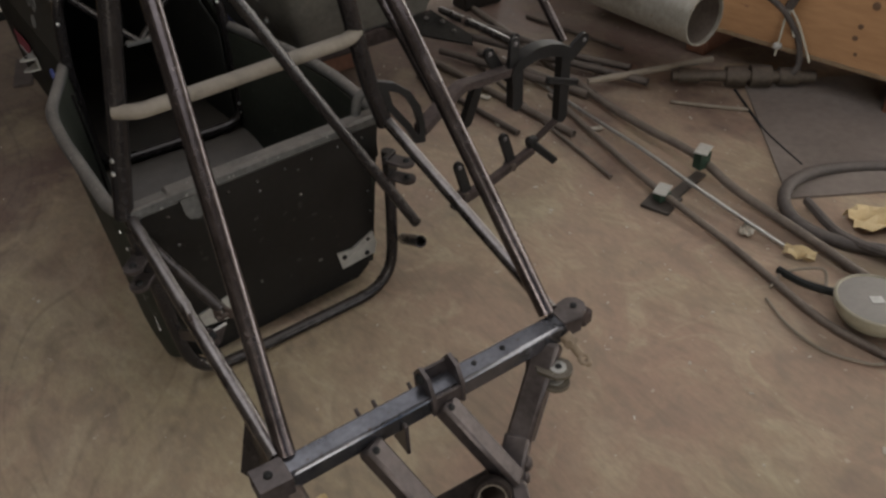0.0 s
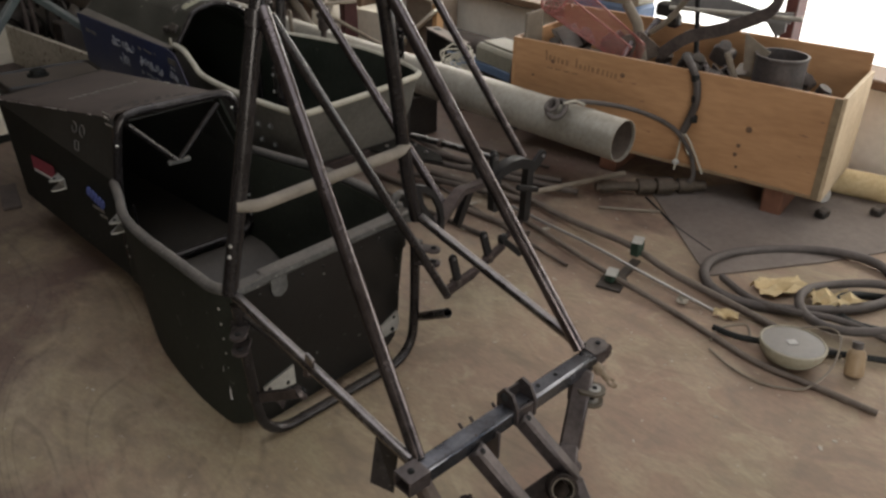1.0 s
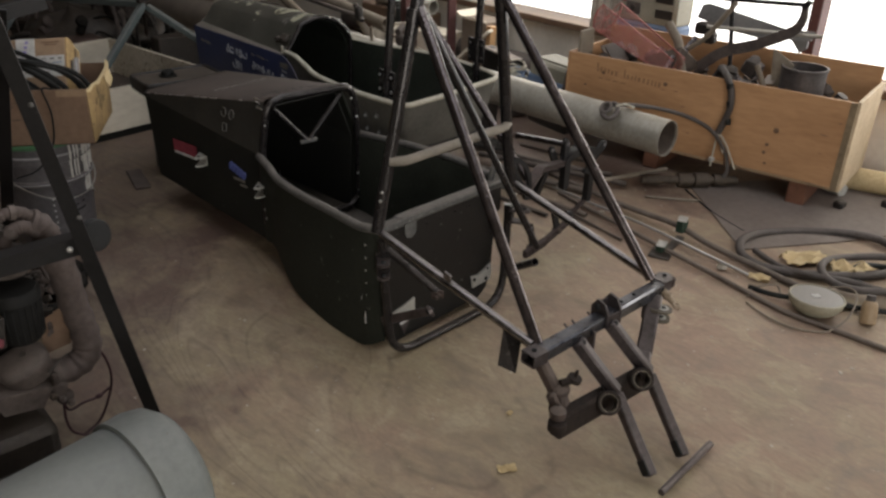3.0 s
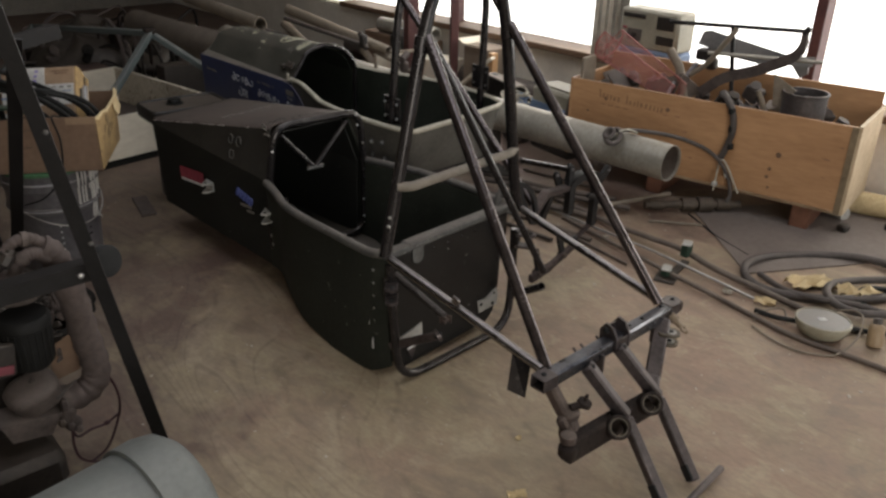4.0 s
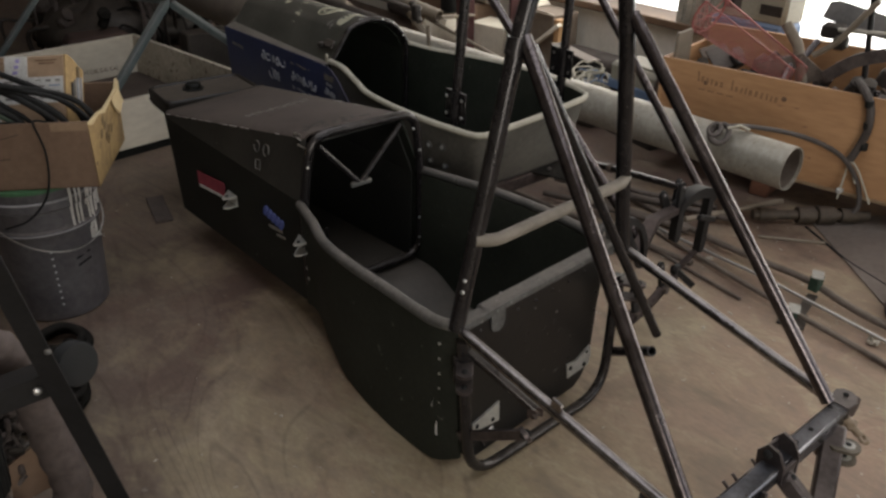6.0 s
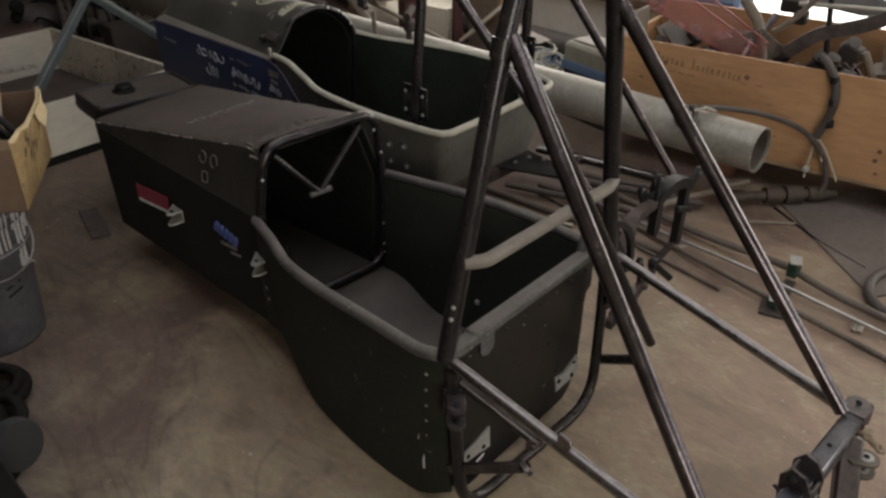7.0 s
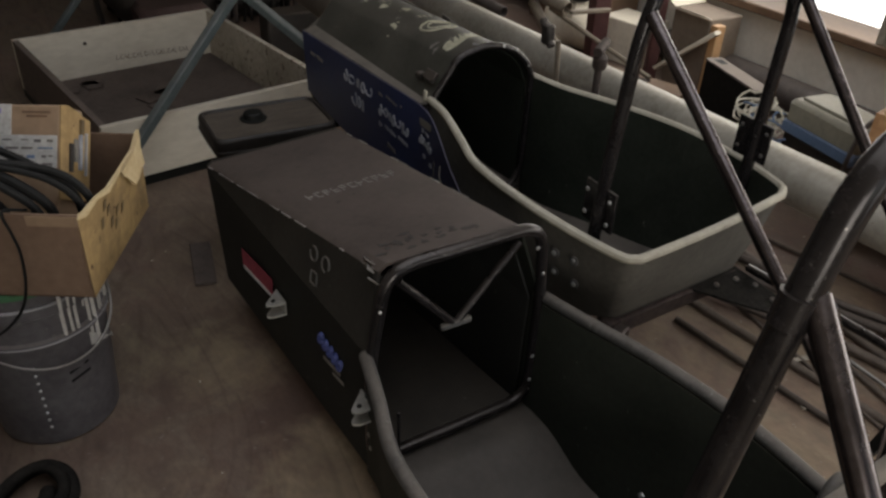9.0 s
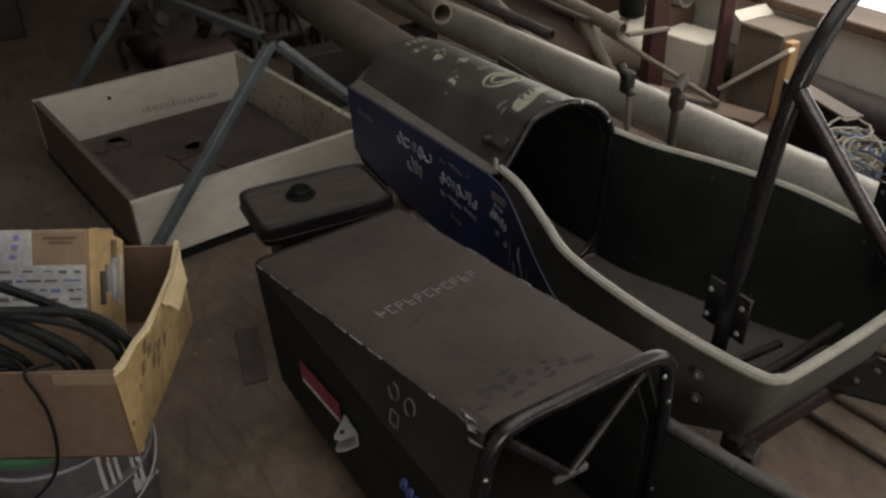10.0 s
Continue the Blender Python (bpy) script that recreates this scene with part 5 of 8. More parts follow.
part("hose_clip", Shape().box((0.742, 2.70, 0.575), (0.03, 0.05, 0.012), 0.003, Matrix.Rotation(radians(-50), 3, "Y")).box((0.735, 2.74, 0.565), (0.025, 0.02, 0.02), 0.004), oily, car2)
part("cream_chip", Shape().box((0.712, 2.672, 0.535), (0.006, 0.012, 0.03), 0.002), rim_cream, car2)
studs("rivets", [(0.94, 2.656, 0.642), (0.985, 2.656, 0.625), (1.03, 2.656, 0.575)], (0, -1, 0), 0.006, rivet_alu, car2)

# roll hoop of the grey car, bolted inside the cockpit
part("roll_hoop", Shape().tube([(0.735, 2.0, 0.44), (0.742, 2.0, 0.60), (0.772, 2.0, 0.93), (0.865, 2.0, 1.085), (1.10, 2.0, 1.085), (1.195, 2.0, 0.93), (1.185, 2.0, 0.60), (1.18, 2.0, 0.44)], 0.0145, 0.12, 14), black_tube, car2, "black painted steel roll hoop")
for x, s, z0 in ((0.738, 1, 0.535), (1.186, -1, 0.595)):
    fl = part("hoop_flange", Shape().box((x + 0.004 * s, 2.004, z0), (0.006, 0.092, 0.092), 0.002), black_tube, car2)
    studs("flange_bolt", [(x + 0.0072 * s, 2.004 + dy, z0 + dz) for dy in (-0.034, 0.034) for dz in (-0.026, 0.026)], (s, 0, 0), 0.005, worn_rail, fl)
    studs("flange_bolt", [(x - 0.001 * s - 0.002 * s, 2.004 + dy, z0 + dz) for dy in (-0.034, 0.034) for dz in (-0.026, 0.026)], (-s, 0, 0), 0.005, rivet_alu, fl)
BJL, BJR = (0.775, 1.99, 0.93), (1.195, 1.99, 0.93)
part("hoop_brace", Shape().tube([BJL, (0.832, 1.372, 0.335)], 0.0125), steel_tube, car2, "bare steel brace tube")
part("hoop_brace", Shape().tube([BJR, (1.285, 1.50, 0.315)], 0.0125), steel_tube, car2, "bare steel brace tube")
part("seat_bar", Shape().tube([(0.80, 1.985, 0.325), (1.13, 2.01, 0.33)], 0.012), black_tube, car2)
part("seat_bar", Shape().tube([(0.79, 2.06, 0.315), (1.00, 2.05, 0.315)], 0.009), black_tube, car2)
# tail frame of the grey car
part("tail_cross", Shape().bar((0.745, 1.938, 0.262), (1.165, 1.955, 0.262), 0.044, 0.044, 0.005), tail_rust, car2)
part("tail_end", Shape().box((0.765, 1.905, 0.250), (0.05, 0.03, 0.05), 0.005, Matrix.Rotation(radians(20), 3, "Z")), cross_steel, car2)
gus = part("tail_gusset", Shape().prism([(1.00, 1.935, 0.286), (1.17, 1.950, 0.286), (1.21, 1.80, 0.250), (1.185, 1.76, 0.245), (1.10, 1.84, 0.262)], (0, 0, -0.006)), coil_black, car2, "rusty dark gusset plate with bolts")
studs("gusset_bolt", [(1.13, 1.91, 0.284), (1.165, 1.88, 0.275), (1.17, 1.83, 0.262), (1.07, 1.915, 0.284)], (0, -0.2, 1), 0.007, worn_rail, gus)
# bent plate frame of the rear suspension, hung behind the tub


def lug_strip(a, b, w, t, r=None, face=(0.12, -1, 0)):
    """A flat strip from a to b with a rounded end at b."""
    a, b, n = Vector(a), Vector(b), Vector(face).normalized()
    d = (b - a).normalized()
    x = d.cross(n).normalized()
    n = x.cross(d)
    r = r or w / 2
    pts = [a - x * (w / 2), b - x * r] + [b + d * (r * math.sin(q)) - x * (r * math.cos(q)) for q in [k * math.pi / 8 for k in range(1, 8)]] + [b + x * r, a + x * (w / 2)]
    return Shape().prism([p - n * (t / 2) for p in pts], n * t)


ARCH = [(1.046, 1.414, 0.322), (1.058, 1.415, 0.340), (1.085, 1.416, 0.354), (1.125, 1.418, 0.361), (1.165, 1.420, 0.358), (1.200, 1.421, 0.346), (1.228, 1.422, 0.330)]
part("frame_arch", Shape().rings([[p + UP * (0.012 + 0.008 * k / 6) - Vector((0, 0.018, 0)), p + UP * (0.012 + 0.008 * k / 6) + Vector((0, 0.018, 0)), p - UP * 0.014 + Vector((0, 0.018, 0)), p - UP * 0.014 - Vector((0, 0.018, 0))] for k, p in enumerate(smooth(ARCH, 3)[::3])]), stand_black, car2, "bent black plate arch of the rear frame")
ARM = [(0.738, 1.300, 0.345), (0.800, 1.330, 0.356), (0.870, 1.364, 0.366), (0.900, 1.378, 0.364), (0.960, 1.398, 0.350), (1.05, 1.416, 0.340)]
part("frame_arm", Shape().rings([[p + Vector((0.006, -0.015, 0.006)), p + Vector((-0.006, 0.015, 0.006)), p + Vector((-0.006, 0.015, -0.012)), p + Vector((0.006, -0.015, -0.012))] for p in smooth(ARM, 3)]), tail_rust, car2, "bent dull arm of the rear frame")
for a, b, w, t in (((1.068, 1.414, 0.350), (1.068, 1.414, 0.248), 0.034, 0.022), ((1.219, 1.420, 0.335), (1.220, 1.424, 0.160), 0.032, 0.022), ((0.955, 1.405, 0.338), (0.930, 1.420, 0.242), 0.026, 0.018),
                   ((1.232, 1.420, 0.318), (1.276, 1.420, 0.352), 0.034, 0.012), ((1.056, 1.408, 0.345), (1.062, 1.412, 0.402), 0.028, 0.009), ((1.030, 1.430, 0.340), (1.002, 1.428, 0.388), 0.028, 0.009), ((1.075, 1.436, 0.345), (1.085, 1.440, 0.398), 0.026, 0.009),
                   ((1.074, 1.425, 0.058), (1.048, 1.430, 0.150), 0.026, 0.010), ((0.915, 1.395, 0.050), (0.893, 1.400, 0.140), 0.026, 0.010)):
    plate = part("frame_lug", lug_strip(a, b, w, t), stand_black, car2)
    if t < 0.015:
        studs("bolt_hole", [Vector(b) + Vector((0.12, -1, 0)).normalized() * (t / 2 + 0.0003)], (0.12, -1, 0), 0.006, pail_grey, plate)
part("frame_tab", Shape().bar((1.155, 1.402, 0.286), (1.266, 1.418, 0.241), 0.014, 0.018, 0.003), stand_black, car2)
part("frame_brace", Shape().bar((1.222, 1.424, 0.158), (1.150, 1.440, 0.098), 0.020, 0.010, 0.002), tail_rust, car2)
part("frame_spike", Shape().bar((1.132, 1.442, 0.112), (1.200, 1.408, 0.038), 0.016, 0.020, 0.003).box((1.146, 1.440, 0.100), (0.030, 0.024, 0.030), 0.005), stand_black, car2)
part("frame_foot", Shape().bar((0.862, 1.388, 0.048), (0.985, 1.405, 0.056), 0.022, 0.030, 0.004).bar((0.980, 1.404, 0.056), (1.150, 1.440, 0.078), 0.020, 0.026, 0.004), tail_rust, car2, "rusty lower bar of the rear frame")
for x, y, z in ((0.900, 1.392, 0.062), (1.060, 1.418, 0.072)):
    part("foot_bolt", Shape().lathe([(0.010, -0.016), (0.011, -0.010), (0.006, -0.009), (0.006, 0.009), (0.011, 0.010), (0.010, 0.016)], (x, y, z), axis_turn((0.12, -1, 0)), 8), cast_lug, car2)
part("frame_rod", Shape().tube([(1.190, 1.925, 0.288), (1.130, 1.67, 0.344), (1.072, 1.430, 0.393)], 0.0105, 0.02), black_tube, car2, "dark rod from the tub to the rear frame")
part("rod_collar", Shape().lathe([(0.011, -0.010), (0.0145, -0.008), (0.0145, 0.008), (0.011, 0.010)], (1.143, 1.725, 0.332), axis_turn((0.23, 1, -0.21)), 12), cast_lug, car2)
part("support_block", Shape().box((0.93, 2.9, 0.08), (0.30, 0.12, 0.16), 0.006), wood_red, car2)
part("support_block", Shape().box((0.93, 2.35, 0.09), (0.34, 0.12, 0.17), 0.006), wood_red, car2)

# ---- pail, carton and what stands by the engine ----
pail = thing("paint_pail", (-0.315, 2.545, 0.0), "grey plastic paint pail with white drips, under a carton", "pail")
PC = Vector((-0.309, 2.545, 0.0))
part("pail_body", Shape().lathe([(0.10, 0.004), (0.120, 0.0), (0.126, 0.006), (0.138, 0.24), (0.140, 0.27), (0.1475, 0.275), (0.1475, 0.288), (0.141, 0.292), (0.1435, 0.345), (0.150, 0.35), (0.150, 0.372), (0.145, 0.376), (0.146, 0.402), (0.140, 0.402), (0.136, 0.30)], PC, seg=40), pail_grey, pail)
part("pail_lid", Shape().lathe([(0.10, 0.396), (0.147, 0.402), (0.153, 0.404), (0.153, 0.414), (0.145, 0.418), (0.02, 0.418)], PC, seg=40), lid_green, pail, "green plastic lid")
random.seed(11)
for i in range(15):
    a = radians(-72 + i * 6.2 + random.uniform(-2, 2))
    length = random.uniform(0.0, 0.115)
    r0 = 0.1515
    d = Vector((math.cos(a), math.sin(a), 0))
    s = Shape().tube([PC + d * r0 + Vector((0, 0, 0.402)), PC + d * (r0 + 0.0005) + Vector((0, 0, 0.37)), PC + d * (0.1455) + Vector((0, 0, 0.345)), PC + d * 0.143 + Vector((0, 0, 0.40 - length * 0.9 - 0.06))], random.uniform(0.0014, 0.0042), 0.01, 8)
    part("paint_drip", s, drip_white, pail)
part("handle", Shape().tube([PC + Vector((0.1485 * math.cos(a) * 1.02, 0.1485 * math.sin(a) * 1.02, 0.31 - 0.088 * math.sin((a - radians(-158)) / radians(172) * math.pi))) for a in [radians(-158 + 172 * i / 24) for i in range(25)]], 0.0024, 0, 6), bright_rod, pail, "thin wire handle")
d = Vector((math.cos(radians(-42)), math.sin(radians(-42)), 0))
part("white_smear", Shape().rings([[PC + Vector((math.cos(a), math.sin(a), 0)) * (rr + 0.0006) + Vector((0, 0, z)) for rr, z in ((0.1405, 0.262 - 0.02 * k), (0.1385, 0.225 - 0.008 * k), (0.1392, 0.225 - 0.008 * k), (0.1412, 0.262 - 0.02 * k))] for k, a in [(k, radians(-52 + 9 * k)) for k in range(5)]]), drip_white, pail, "smear of dried white paint")
studs("scale_marks", [PC + Vector((math.cos(a), math.sin(a), 0)) * (0.1285 + 0.036 * z) + Vector((0, 0, z)) for a, z in [(radians(-103), 0.225 - 0.021 * i) for i in range(9)]], (-0.2, -1, 0), 0.0034, white_print, pail)
for k in (0, 1):
    part("print_bar", Shape().box(PC + Vector((0.052, -0.1235 - 0.001 * k, 0.19 - 0.022 * k)), (0.045, 0.002, 0.006), 0.0008, Matrix.Rotation(radians(23), 3, "Z") @ Matrix.Rotation(radians(-10), 3, "Y")), hole_black, pail)

for z, rr, r in ((0.3745, 0.1495, 0.0032), (0.2815, 0.1465, 0.0026)):
    part("rim_edge", Shape().tube([PC + Vector((rr * math.cos(a), rr * math.sin(a), z)) for a in [2 * math.pi * i / 40 for i in range(40)]], r, 0, 6, loop=True), pail_edge, pail, "scuffed pale rim")

# carton on the pail, its lid flaps gone
carton = thing("cardboard_box", (-0.33, 2.56, 0.42), "open brown cardboard carton full of hoses, on a paint pail", "box")
CB = Vector((-0.203, 2.317, 0.419))
CU = Vector((-0.867, 0.498, 0))
CV = Vector((0.497, 0.868, 0))
CL, CW, CH = 0.46, 0.345, 0.178


def wallboard(a, b, h0, h1, inward, t=0.005):
    return Shape().rings([[a, a + UP * h0, a + UP * h0 + inward * t, a + inward * t], [b, b + UP * h1, b + UP * h1 + inward * t, b + inward * t]])


part("front_wall", wallboard(CB, CB + CU * CL, CH, CH, CV), card, carton)
part("back_wall", wallboard(CB + CV * CW, CB + CV * CW + CU * CL, CH, CH, -CV), card, carton)
SIDE_EDGE = ((0, 0.172), (0.08, 0.170), (0.2, 0.176), (0.33, 0.172), (0.47, 0.180), (0.6, 0.184), (0.75, 0.180), (0.9, 0.189), (1, 0.186))


def on_carton_side(v, z, out=0.0):
    """A place on the bulged outer face of the carton's stained side."""
    return CB + CV * v + UP * z - CU * (0.024 * math.sin(math.pi * min(1.0, v / CW) * 0.9) * (z / 0.18) ** 1.3 + out)


part("side_wall", Shape().rings([[on_carton_side(CW * t, h * k / 4) for k in range(5)] + [on_carton_side(CW * t, h * k / 4, -0.006) for k in range(4, -1, -1)] for t, h in SIDE_EDGE]), card_yellow, carton, "side wall stained yellow with torn edge")
part("torn_edge", Shape().rings([[on_carton_side(CW * t, h - 0.003 - 0.006 * (k % 2), 0.001), on_carton_side(CW * t, h + 0.002, 0.0), on_carton_side(CW * t, h + 0.002, -0.007), on_carton_side(CW * t, h - 0.004, -0.0075)] for k, (t, h) in enumerate(SIDE_EDGE)]), paper_tan, carton, "pale torn paper edge")
part("side_wall", wallboard(CB + CU * CL, CB + CU * CL + CV * CW, CH, CH, -CU), card, carton)
part("bottom", Shape().rings([[CB, CB + CU * CL, CB + CU * CL + UP * 0.004, CB + UP * 0.004], [CB + CV * CW, CB + CV * CW + CU * CL, CB + CV * CW + CU * CL + UP * 0.004, CB + CV * CW + UP * 0.004]]), card, carton)
for k, (f, z) in enumerate(((0.22, 0.118), (0.30, 0.132), (0.34, 0.098), (0.42, 0.108), (0.50, 0.100), (0.40, 0.082), (0.26, 0.150))):
    c = [on_carton_side(CW * f + a, z + b, 0.0012) for a, b in ((-0.006, -0.012), (0.004, -0.010 + 0.006 * (k % 2)), (0.007, 0.010), (-0.004, 0.008))]
    part("print_bar", Shape().prism(c, -CU * 0.0008), stain_brown, carton)
flap = [(0.164, 0.180), (0.20, 0.187), (0.24, 0.184), (0.285, 0.192), (0.322, 0.188), (0.320, 0.160), (0.290, 0.135), (0.262, 0.142), (0.235, 0.128), (0.212, 0.128), (0.200, 0.150), (0.178, 0.163)]
part("torn_flap", Shape().rings([[on_carton_side(v, z, 0.002 + (0.010 if z < 0.145 else 0.0)) for v, z in flap], [on_carton_side(v, z, 0.0045 + (0.013 if z < 0.145 else 0.0)) for v, z in flap]]), paper_tan, carton, "torn paper lip folded outward")
part("flap_edge", wallboard(CB + CU * 0.0 - CV * 0.001 + UP * (CH - 0.022), CB + CU * 0.09 - CV * 0.001 + UP * (CH - 0.022), 0.020, 0.020, -CV, 0.002), card_light, carton)

parcel = thing("parcel", (-0.32, 2.66, 0.43), "small brown parcel with printed labels inside the carton", "parcel")
lean = Matrix((CU, CV, UP)).transposed() @ Matrix.Rotation(radians(-31), 3, "X") @ Matrix.Rotation(radians(7), 3, "Z")
m3 = Matrix((CU, CV, UP)).transposed()
PTOP = CB + CU * 0.084 + CV * 0.213 + UP * 0.295
PARCEL_W, PARCEL_D, PARCEL_H = 0.236, 0.085, 0.262


def on_parcel(u, d, h):
    """From the parcel's upper front corner: along its face, into its depth, down its height."""
    return PTOP + lean @ Vector((u, d, -h))


def parcel_patch(u0, u1, h0, h1, out=0.0012):
    return Shape().box(on_parcel((u0 + u1) / 2, -out / 2, (h0 + h1) / 2), (u1 - u0, out, h1 - h0), 0.0003, lean)


part("parcel_body", Shape().box(on_parcel(PARCEL_W / 2, PARCEL_D / 2, PARCEL_H / 2), (PARCEL_W, PARCEL_D, PARCEL_H), 0.004, lean), card_light, parcel)
part("shipping_label", parcel_patch(0.004, 0.232, 0.058, 0.128), label_white, parcel, "white printed shipping label")
part("shipping_label", parcel_patch(0.170, 0.228, 0.150, 0.190), label_white, parcel, "white printed shipping label")
random.seed(21)
for row in range(4):
    u = 0.012
    while u < 0.21:
        w = random.uniform(0.008, 0.034)
        part("print_bar", parcel_patch(u, u + w, 0.066 + 0.015 * row, 0.0685 + 0.015 * row + random.uniform(0, 0.004), 0.002), (machine_blue, pail_grey, faded_print, faded_print)[random.randrange(4)], parcel)
        u += w + random.uniform(0.004, 0.02)
part("tape", parcel_patch(0.096, 0.156, 0.0, 0.058, 0.0014), label_white, parcel, "strip of white and violet tape")
for k in range(3):
    part("tape_mark", parcel_patch(0.116 + 0.003 * k, 0.127 + 0.004 * k, 0.008 + 0.016 * k, 0.018 + 0.015 * k, 0.0022), violet_print, parcel)
for u0, u1, h in ((0.018, 0.075, 0.012), (0.024, 0.066, 0.020), (0.160, 0.215, 0.014)):
    part("print_bar", parcel_patch(u0, u1, h, h + 0.004, 0.0012), ink_brown, parcel)
part("parcel_side", Shape().rings([[on_parcel(o, d, h) for h in (top, 0.10, 0.18)] + [on_parcel(o + 0.003, d, h) for h in (0.18, 0.10, top)] for o, d, top in ((-0.003, 0.000, 0.0), (-0.005, 0.022, -0.002), (-0.008, 0.048, 0.006), (-0.006, 0.070, 0.012), (-0.012, 0.090, 0.020))]), card_yellow, parcel, "torn yellowed side flap")
for d, h0, h1, w, mat in ((0.030, 0.070, 0.125, 0.010, smudge), (0.045, 0.060, 0.105, 0.012, faded_print), (0.060, 0.050, 0.120, 0.010, navy_print), (0.064, 0.020, 0.050, 0.012, stain_brown), (0.079, 0.045, 0.130, 0.005, pail_edge)):
    part("print_bar", Shape().box(on_parcel(-0.0058 - 0.05 * d, d, (h0 + h1) / 2), (0.0055, w, h1 - h0), 0.0003, lean), mat, parcel)
roll = single("paper_roll", Shape().lathe([(0.05, 0), (0.052, 0.002), (0.052, 0.12), (0.04, 0.122), (0.04, 0.03)], CB + CU * 0.40 + CV * 0.25 + UP * 0.16, m3 @ Matrix.Rotation(radians(78), 3, "Y"), 20), card_light, "brown cardboard tube end in the carton", "tube")
random.seed(6)
for i, (ue, ve, top) in enumerate(((0.010, 0.085, 0.300), (0.018, 0.060, 0.292), (0.072, 0.050, 0.284), (0.088, 0.035, 0.276), (0.150, 0.040, 0.262), (0.165, 0.028, 0.252), (0.045, 0.100, 0.306), (0.12, 0.075, 0.27))):
    v = 0.03 + 0.012 * i
    pts = [CB + CU * 0.445 + CV * (v + 0.06) + UP * 0.13, CB + CU * 0.43 + CV * (v + 0.02) + UP * (top - 0.045), CB + CU * 0.37 + CV * v + UP * (top - 0.008), CB + CU * 0.29 + CV * v + UP * top,
           CB + CU * (0.21 + 0.15 * ue) + CV * v + UP * (top - 0.028), CB + CU * (ue + 0.06) + CV * ve + UP * 0.222, CB + CU * ue + CV * ve + UP * 0.172, CB + CU * max(0.012, ue - 0.012) + CV * ve + UP * 0.12]
    single("hose", Shape().sag(pts, (0.0078, 0.0062, 0.0092)[i % 3], 8), hose_black, "black rubber hose curving out of the carton", "hose", "hoses in the carton")
for i in range(3):
    c = CB + CU * (0.395 - 0.02 * i) + CV * (0.05 + 0.05 * i) + UP * 0.165
    single("hose_loop", Shape().tube([c + CU * (0.05 * math.cos(a)) + UP * ((0.085 - 0.012 * i) * math.sin(a)) + CV * 0.03 * math.sin(a + i) for a in [2 * math.pi * k / 20 for k in range(20)]], 0.009, 0, 8, loop=True), hose_black, "loop of black hose standing in the carton", "hose", "hoses in the carton")
single("green_hose", Shape().sag([CB + CU * 0.40 + CV * 0.03 + UP * 0.20, CB + CU * 0.30 + CV * 0.02 + UP * 0.212, CB + CU * 0.22 + CV * 0.022 + UP * 0.20, CB + CU * 0.17 + CV * 0.03 + UP * 0.165], 0.009, 8), clamp_green, "dull green hose lying in the carton", "hose", "hoses in the carton")
single("cable", Shape().sag([CB + CU * 0.10 + CV * 0.03 + UP * 0.17, CB + CU * 0.126 - CV * 0.004 + UP * 0.184, CB + CU * 0.118 - CV * 0.007 + UP * 0.14, CB + CU * 0.112 - CV * 0.008 + UP * 0.10, CB + CU * 0.118 - CV * 0.010 + UP * 0.03, CB + CU * 0.14 - CV * 0.013 - UP * 0.03, CB + CU * 0.19 - CV * 0.02 - UP * 0.08, CB + CU * 0.25 - CV * 0.02 - UP * 0.10], 0.0028, 6), hose_black, "thin black cable hanging over the carton wall", "cable")

single("cable", Shape().sag([CB + CU * 0.16 + CV * 0.012 + UP * 0.176, CB + CU * 0.22 - CV * 0.003 + UP * 0.183, CB + CU * 0.30 - CV * 0.004 + UP * 0.176, CB + CU * 0.38 - CV * 0.004 + UP * 0.168, CB + CU * 0.44 - CV * 0.003 + UP * 0.172], 0.0026, 6), hose_black, "thin black cable lying along the carton edge", "cable")
part("pencil_line", Shape().sag([CB + CU * u - CV * 0.001 + UP * z for u, z in ((0.17, 0.150), (0.21, 0.140), (0.25, 0.138), (0.22, 0.128), (0.27, 0.122))], 0.0008, 5), smudge, carton)
part("pencil_line", Shape().sag([CB + CU * u - CV * 0.001 + UP * z for u, z in ((0.20, 0.086), (0.24, 0.084), (0.27, 0.088))], 0.0008, 5), smudge, carton)

# coil of black hose on the floor beside the pail
random.seed(5)
for k in range(10):
    r = random.uniform(0.0105, 0.0135)
    grow = 0.72 + 0.045 * (k % 6)
    cx, cy, rot = -0.505 + random.uniform(-0.012, 0.012), 2.075 + random.uniform(-0.015, 0.015), random.uniform(-0.35, 0.25)
    pts = []
    for i in range(36):
        a = 2 * math.pi * i / 36
        w = grow * (1 + 0.05 * math.sin(3 * a + k) + 0.03 * math.sin(5 * a + 2 * k))
        x, y = 0.115 * w * math.cos(a), 0.135 * w * math.sin(a)
        z = r + 0.020 * (k // 2) + 0.012 * math.sin(2 * a + k) + 0.004 * math.sin(7 * a + k)
        pts.append((cx + x * math.cos(rot) - y * math.sin(rot), cy + x * math.sin(rot) + y * math.cos(rot), max(r, z)))
    single("hose_coil", Shape().tube(pts, r, 0, 10, loop=True), coil_black, "tangled coil of black rubber hose on the floor", "hose", "coils of hose")
